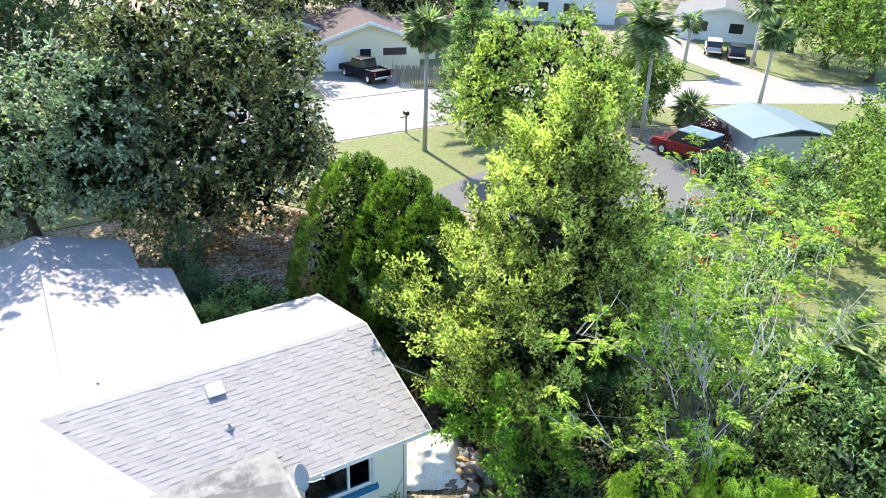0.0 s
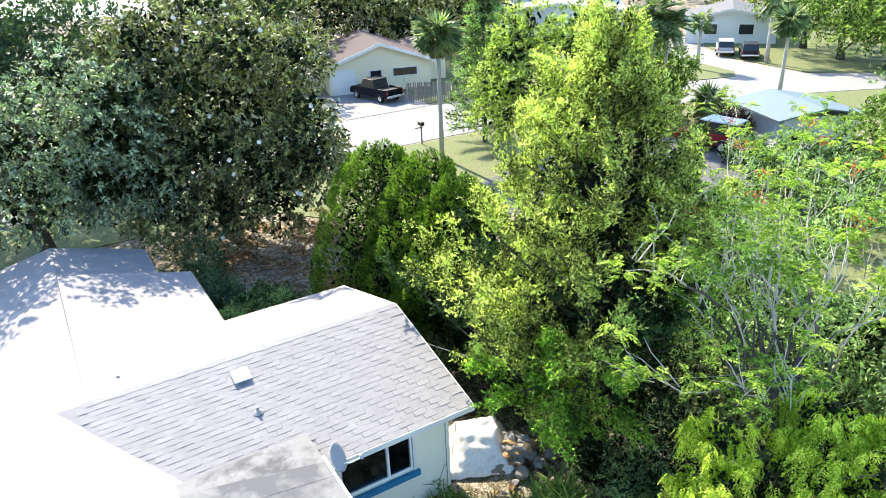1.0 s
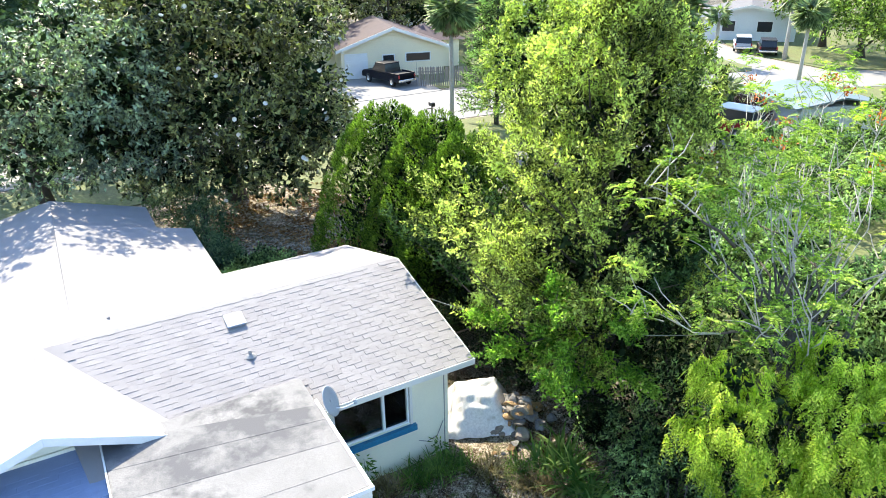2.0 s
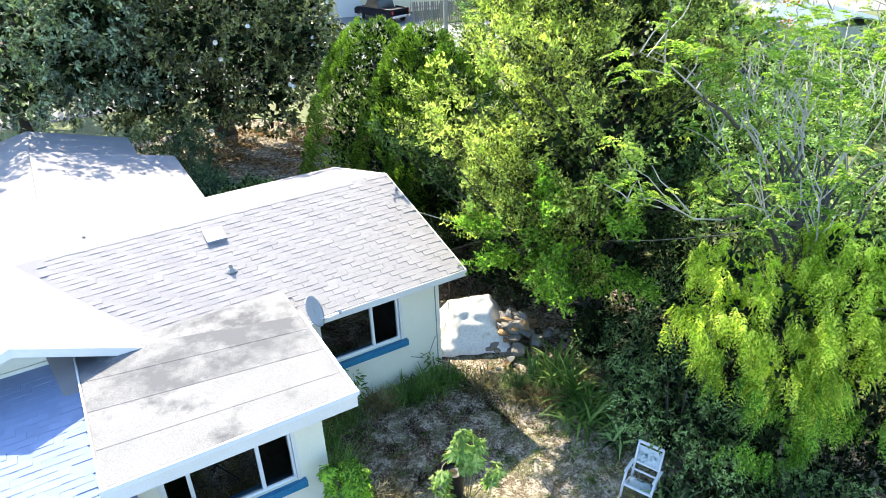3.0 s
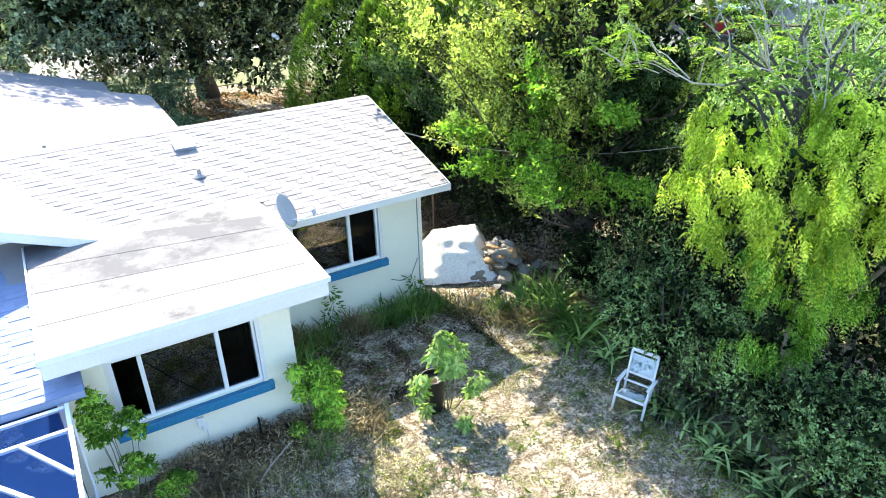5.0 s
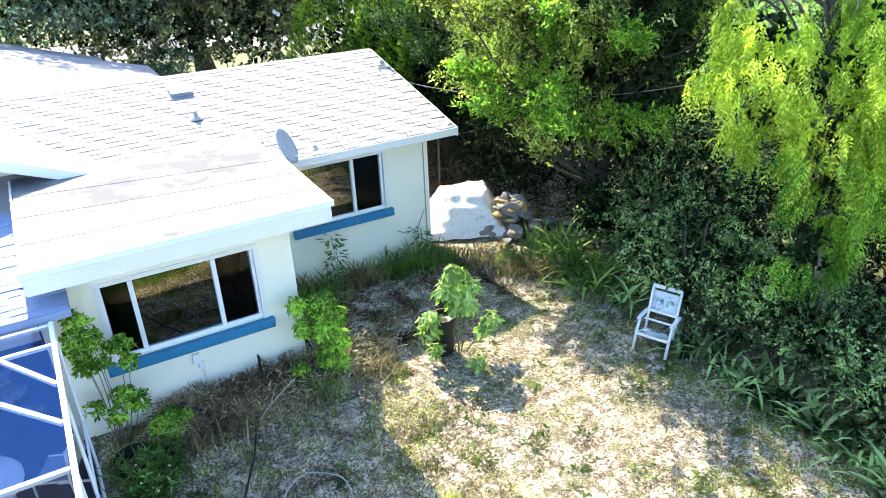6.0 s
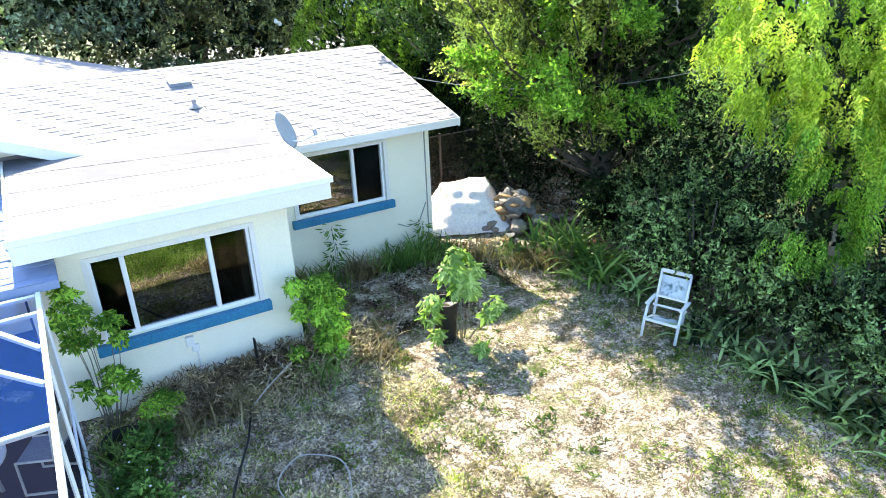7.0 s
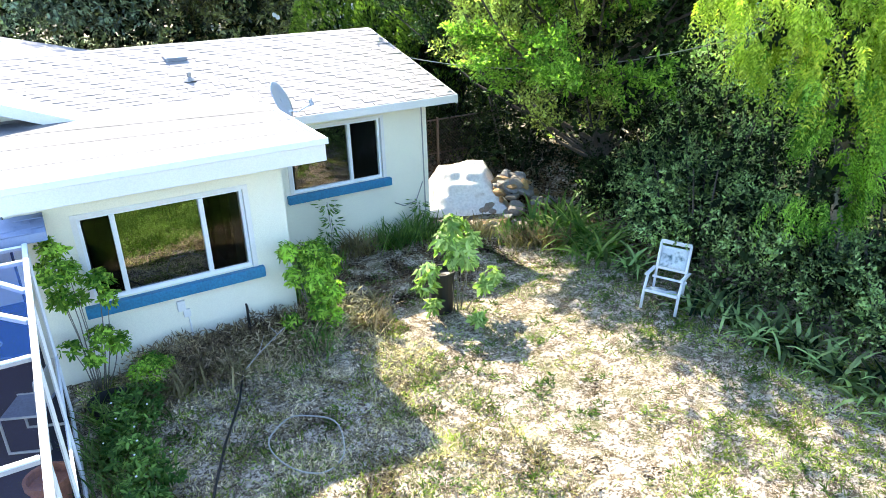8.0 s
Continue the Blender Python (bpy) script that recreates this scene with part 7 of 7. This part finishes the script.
# ---- vehicles ----
def paint(name, c):
    m = material(name, c, 0.5, vary=0.1)
    m.node_tree.nodes["Principled BSDF"].inputs["Specular IOR Level"].default_value = 0.15
    return m


TYRE = material("tyre_rubber", (0.015, 0.015, 0.015), 0.8, vary=0.2)
CHROME = material("bright_trim", (0.7, 0.7, 0.7), 0.25, 0.9, vary=0.1, bump=0)
REDL = material("red_lamp", (0.4, 0.02, 0.02), 0.3)
PANE = material("tinted_car_glass", (0.02, 0.025, 0.03), 0.08, vary=0.1, bump=0)


def extrude_side(profile, half):
    """A body from its side outline (along, up), drawn in at the top edge."""
    n = len(profile)
    zmax = max(z for _, z in profile)
    v = [(sx * half * (0.9 if z > zmax * 0.93 else 1.0), y, z) for sx in (-1, 1) for y, z in profile]
    return Shape().add(v, [tuple(range(n)), tuple(reversed(range(n, 2 * n)))] + [(i, i + n, (i + 1) % n + n, (i + 1) % n) for i in range(n)])


def vehicle(name, label, category, at, rz, length, width, body, cab, colour, roof_colour=None, bed=None):
    v = empty(name, at, label, category, rz=rz)
    mat = paint(name + "_paint", colour)
    obj("body", extrude_side(body, width / 2), mat, v, bevel=0.05)
    obj("cab", extrude_side(cab, width / 2 - 0.12), PANE, v, "tinted glass cab", bevel=0.03)
    zt_ = max(z for _, z in cab)
    ys = [y for y, z in cab if z > zt_ - 0.05]
    obj("roof", Shape().box(-width / 2 + 0.16, width / 2 - 0.16, min(ys) - 0.05, max(ys) + 0.05, zt_ - 0.02, zt_ + 0.05), paint(name + "_roof", roof_colour) if roof_colour else mat, v, bevel=0.03)
    yr, yf = min(y for y, _ in body), max(y for y, _ in body)
    for sx in (-1, 1):
        for y in (yr + 0.95, yf - 0.95):
            wh = obj("wheel", Shape().lathe([(0.2, -0.11), (0.34, -0.1), (0.37, -0.05), (0.37, 0.05), (0.34, 0.1), (0.2, 0.11)], 20), TYRE, v, smooth=True, at=pose(sx * (width / 2 - 0.08), y, 0.37, 0, 90, 0))
            obj("rim", Shape().lathe([(0.0, sx * 0.1), (0.14, sx * 0.09), (0.2, sx * 0.11), (0.2, 0.0)], 16), CHROME, wh)
        obj("tail_lamp", Shape().box(sx * (width / 2 - 0.12) - 0.07, sx * (width / 2 - 0.12) + 0.07, yr - 0.02, yr + 0.03, 0.75, 1.02), REDL, v)
        obj("headlight", Shape().box(sx * (width / 2 - 0.2) - 0.12, sx * (width / 2 - 0.2) + 0.12, yf - 0.03, yf + 0.02, 0.7, 0.88), CHROME, v)
    obj("bumper", Shape().box(-width / 2 + 0.05, width / 2 - 0.05, yr - 0.12, yr - 0.01, 0.45, 0.65), CHROME, v, bevel=0.03)
    if bed:
        obj("bed_liner", Shape().box(-width / 2 + 0.12, width / 2 - 0.12, bed[0], bed[1], bed[2] + 0.005, bed[2] + 0.02), TYRE, v)
        for sx in (-1, 1):
            obj("bed_rail", Shape().box(sx * (width / 2 - 0.06) - 0.06, sx * (width / 2 - 0.06) + 0.06, bed[0], bed[1], bed[2], bed[2] + 0.14), mat, v, bevel=0.02)
        obj("tailgate", Shape().box(-width / 2 + 0.1, width / 2 - 0.1, bed[0] - 0.1, bed[0], bed[2] - 0.35, bed[2] + 0.14), mat, v, bevel=0.02)
    return v


PICK = [(-2.7, 0.45), (-2.7, 0.98), (-0.75, 0.98), (-0.75, 1.05), (1.15, 1.05), (2.45, 0.98), (2.62, 0.85), (2.62, 0.45)]
PCAB = [(-0.8, 1.0), (-0.65, 1.68), (0.75, 1.7), (1.3, 1.0)]
vehicle("pickup_truck", "dark pickup truck parked on the driveway", "truck", (24.9, 50.2, 0.06), 12, 5.4, 1.95, PICK, PCAB, (0.004, 0.005, 0.012), bed=(-2.6, -0.85, 0.98)).scale = (0.9, 0.88, 0.95)
SUVB = [(-2.2, 0.4), (-2.25, 1.0), (1.1, 1.0), (2.1, 0.92), (2.25, 0.75), (2.25, 0.4)]
SUVC = [(-2.15, 0.98), (-1.95, 1.6), (0.4, 1.62), (1.15, 0.98)]
vehicle("parked_car", "silver car parked by the shaded white house", "car", (60.7, 45.2, 0.07), -50, 4.5, 1.8, SUVB, SUVC, (0.5, 0.52, 0.55)).scale = (0.9, 0.9, 0.85)
vehicle("parked_car", "dark car parked by the shaded white house", "car", (60.6, 42.4, 0.07), -50, 4.5, 1.8, SUVB, SUVC, (0.02, 0.02, 0.025)).scale = (0.9, 0.9, 0.85)
vehicle("red_jeep", "red off-road car with white roof beside the palm", "car", (33.9, 25.1, 0.04), 10, 4.2, 1.8, SUVB, SUVC, (0.22, 0.02, 0.02), roof_colour=(0.75, 0.75, 0.73)).scale = (0.95, 0.88, 1.05)

# a sliver of pool next door
sheet("pool_deck", [(20.5, 9.6), (26, 9.6), (26, 5.0), (20.5, 5.0)], 0.05, CONCRETE, "pale pool deck next door", "deck")
POOLM = bpy.data.materials.new("pool_water"); POOLM.use_nodes = True
pw = POOLM.node_tree.nodes["Principled BSDF"]; pw.inputs["Base Color"].default_value = (0.03, 0.35, 0.42, 1); pw.inputs["Roughness"].default_value = 0.05
sheet("pool_water", [(21.2, 9.0), (25.5, 9.0), (25.5, 5.6), (21.2, 5.6)], 0.055, POOLM, "turquoise pool water", "water", thick=0.02)

# woods that close the distance
def far_woods():
    rng = np.random.default_rng(99)
    P = []
    blobs_ = []
    for a in np.linspace(-0.9, 2.6, 110):
        for k in range(2):
            R0 = rng.uniform(95, 135)
            x, y = R0 * math.sin(a), R0 * math.cos(a)
            if -0.35 < a < 0.2 and R0 < 400:
                x, y = 160 * math.sin(a) * 0.9, 140 + rng.uniform(0, 8)
                if rng.random() < 0.55:
                    continue
            s = rng.uniform(3.5, 6.0)
            blobs_.append(((x, y, s * 0.9), (s, s, s * rng.uniform(0.8, 1.1))))
    p, d = blob_points(rng, blobs_, 15000, 0.3, -0.3)
    o = new("far_woods", leaf_mesh("far_woods", *sprays(rng, p, d, 3, 1.0, 0.95, 0.5, 0.1), L_MAG))
    tagged(o, "dark woods closing the distance", "woods", kind="stuff")


far_woods()


# ---- roof shingles, course by course ----
k_ = (RZ - EZ) / (RY - 10.1)
shingle_field(FRONT, (0.0, 10.1, EZ), (1, 0, 0), (0, 1, k_), 7.4, math.hypot(RY - 10.1, RZ - EZ), clip=lambda x, y: x > 1.72 - 0.69 * (y - 10.1) and not (x < 3.86 and y < 10.75), pieces=lambda x, y: x > 4.1)
shingle_field(PORCH, (-5.0, 8.044, 2.255), (1, 0, 0), (0, 1, 0.1224), 5.22, 3.0, clip=lambda x, y: x > -3.5, seed=4, mat=SHINGLE_PORCH)
shingle_field(PORCH2, (-5.0, 7.45, 2.215), (1, 0, 0), (0, 1, 0.064), 5.62, 0.6, clip=lambda x, y: x > -3.5, seed=5, mat=SHINGLE_PORCH)
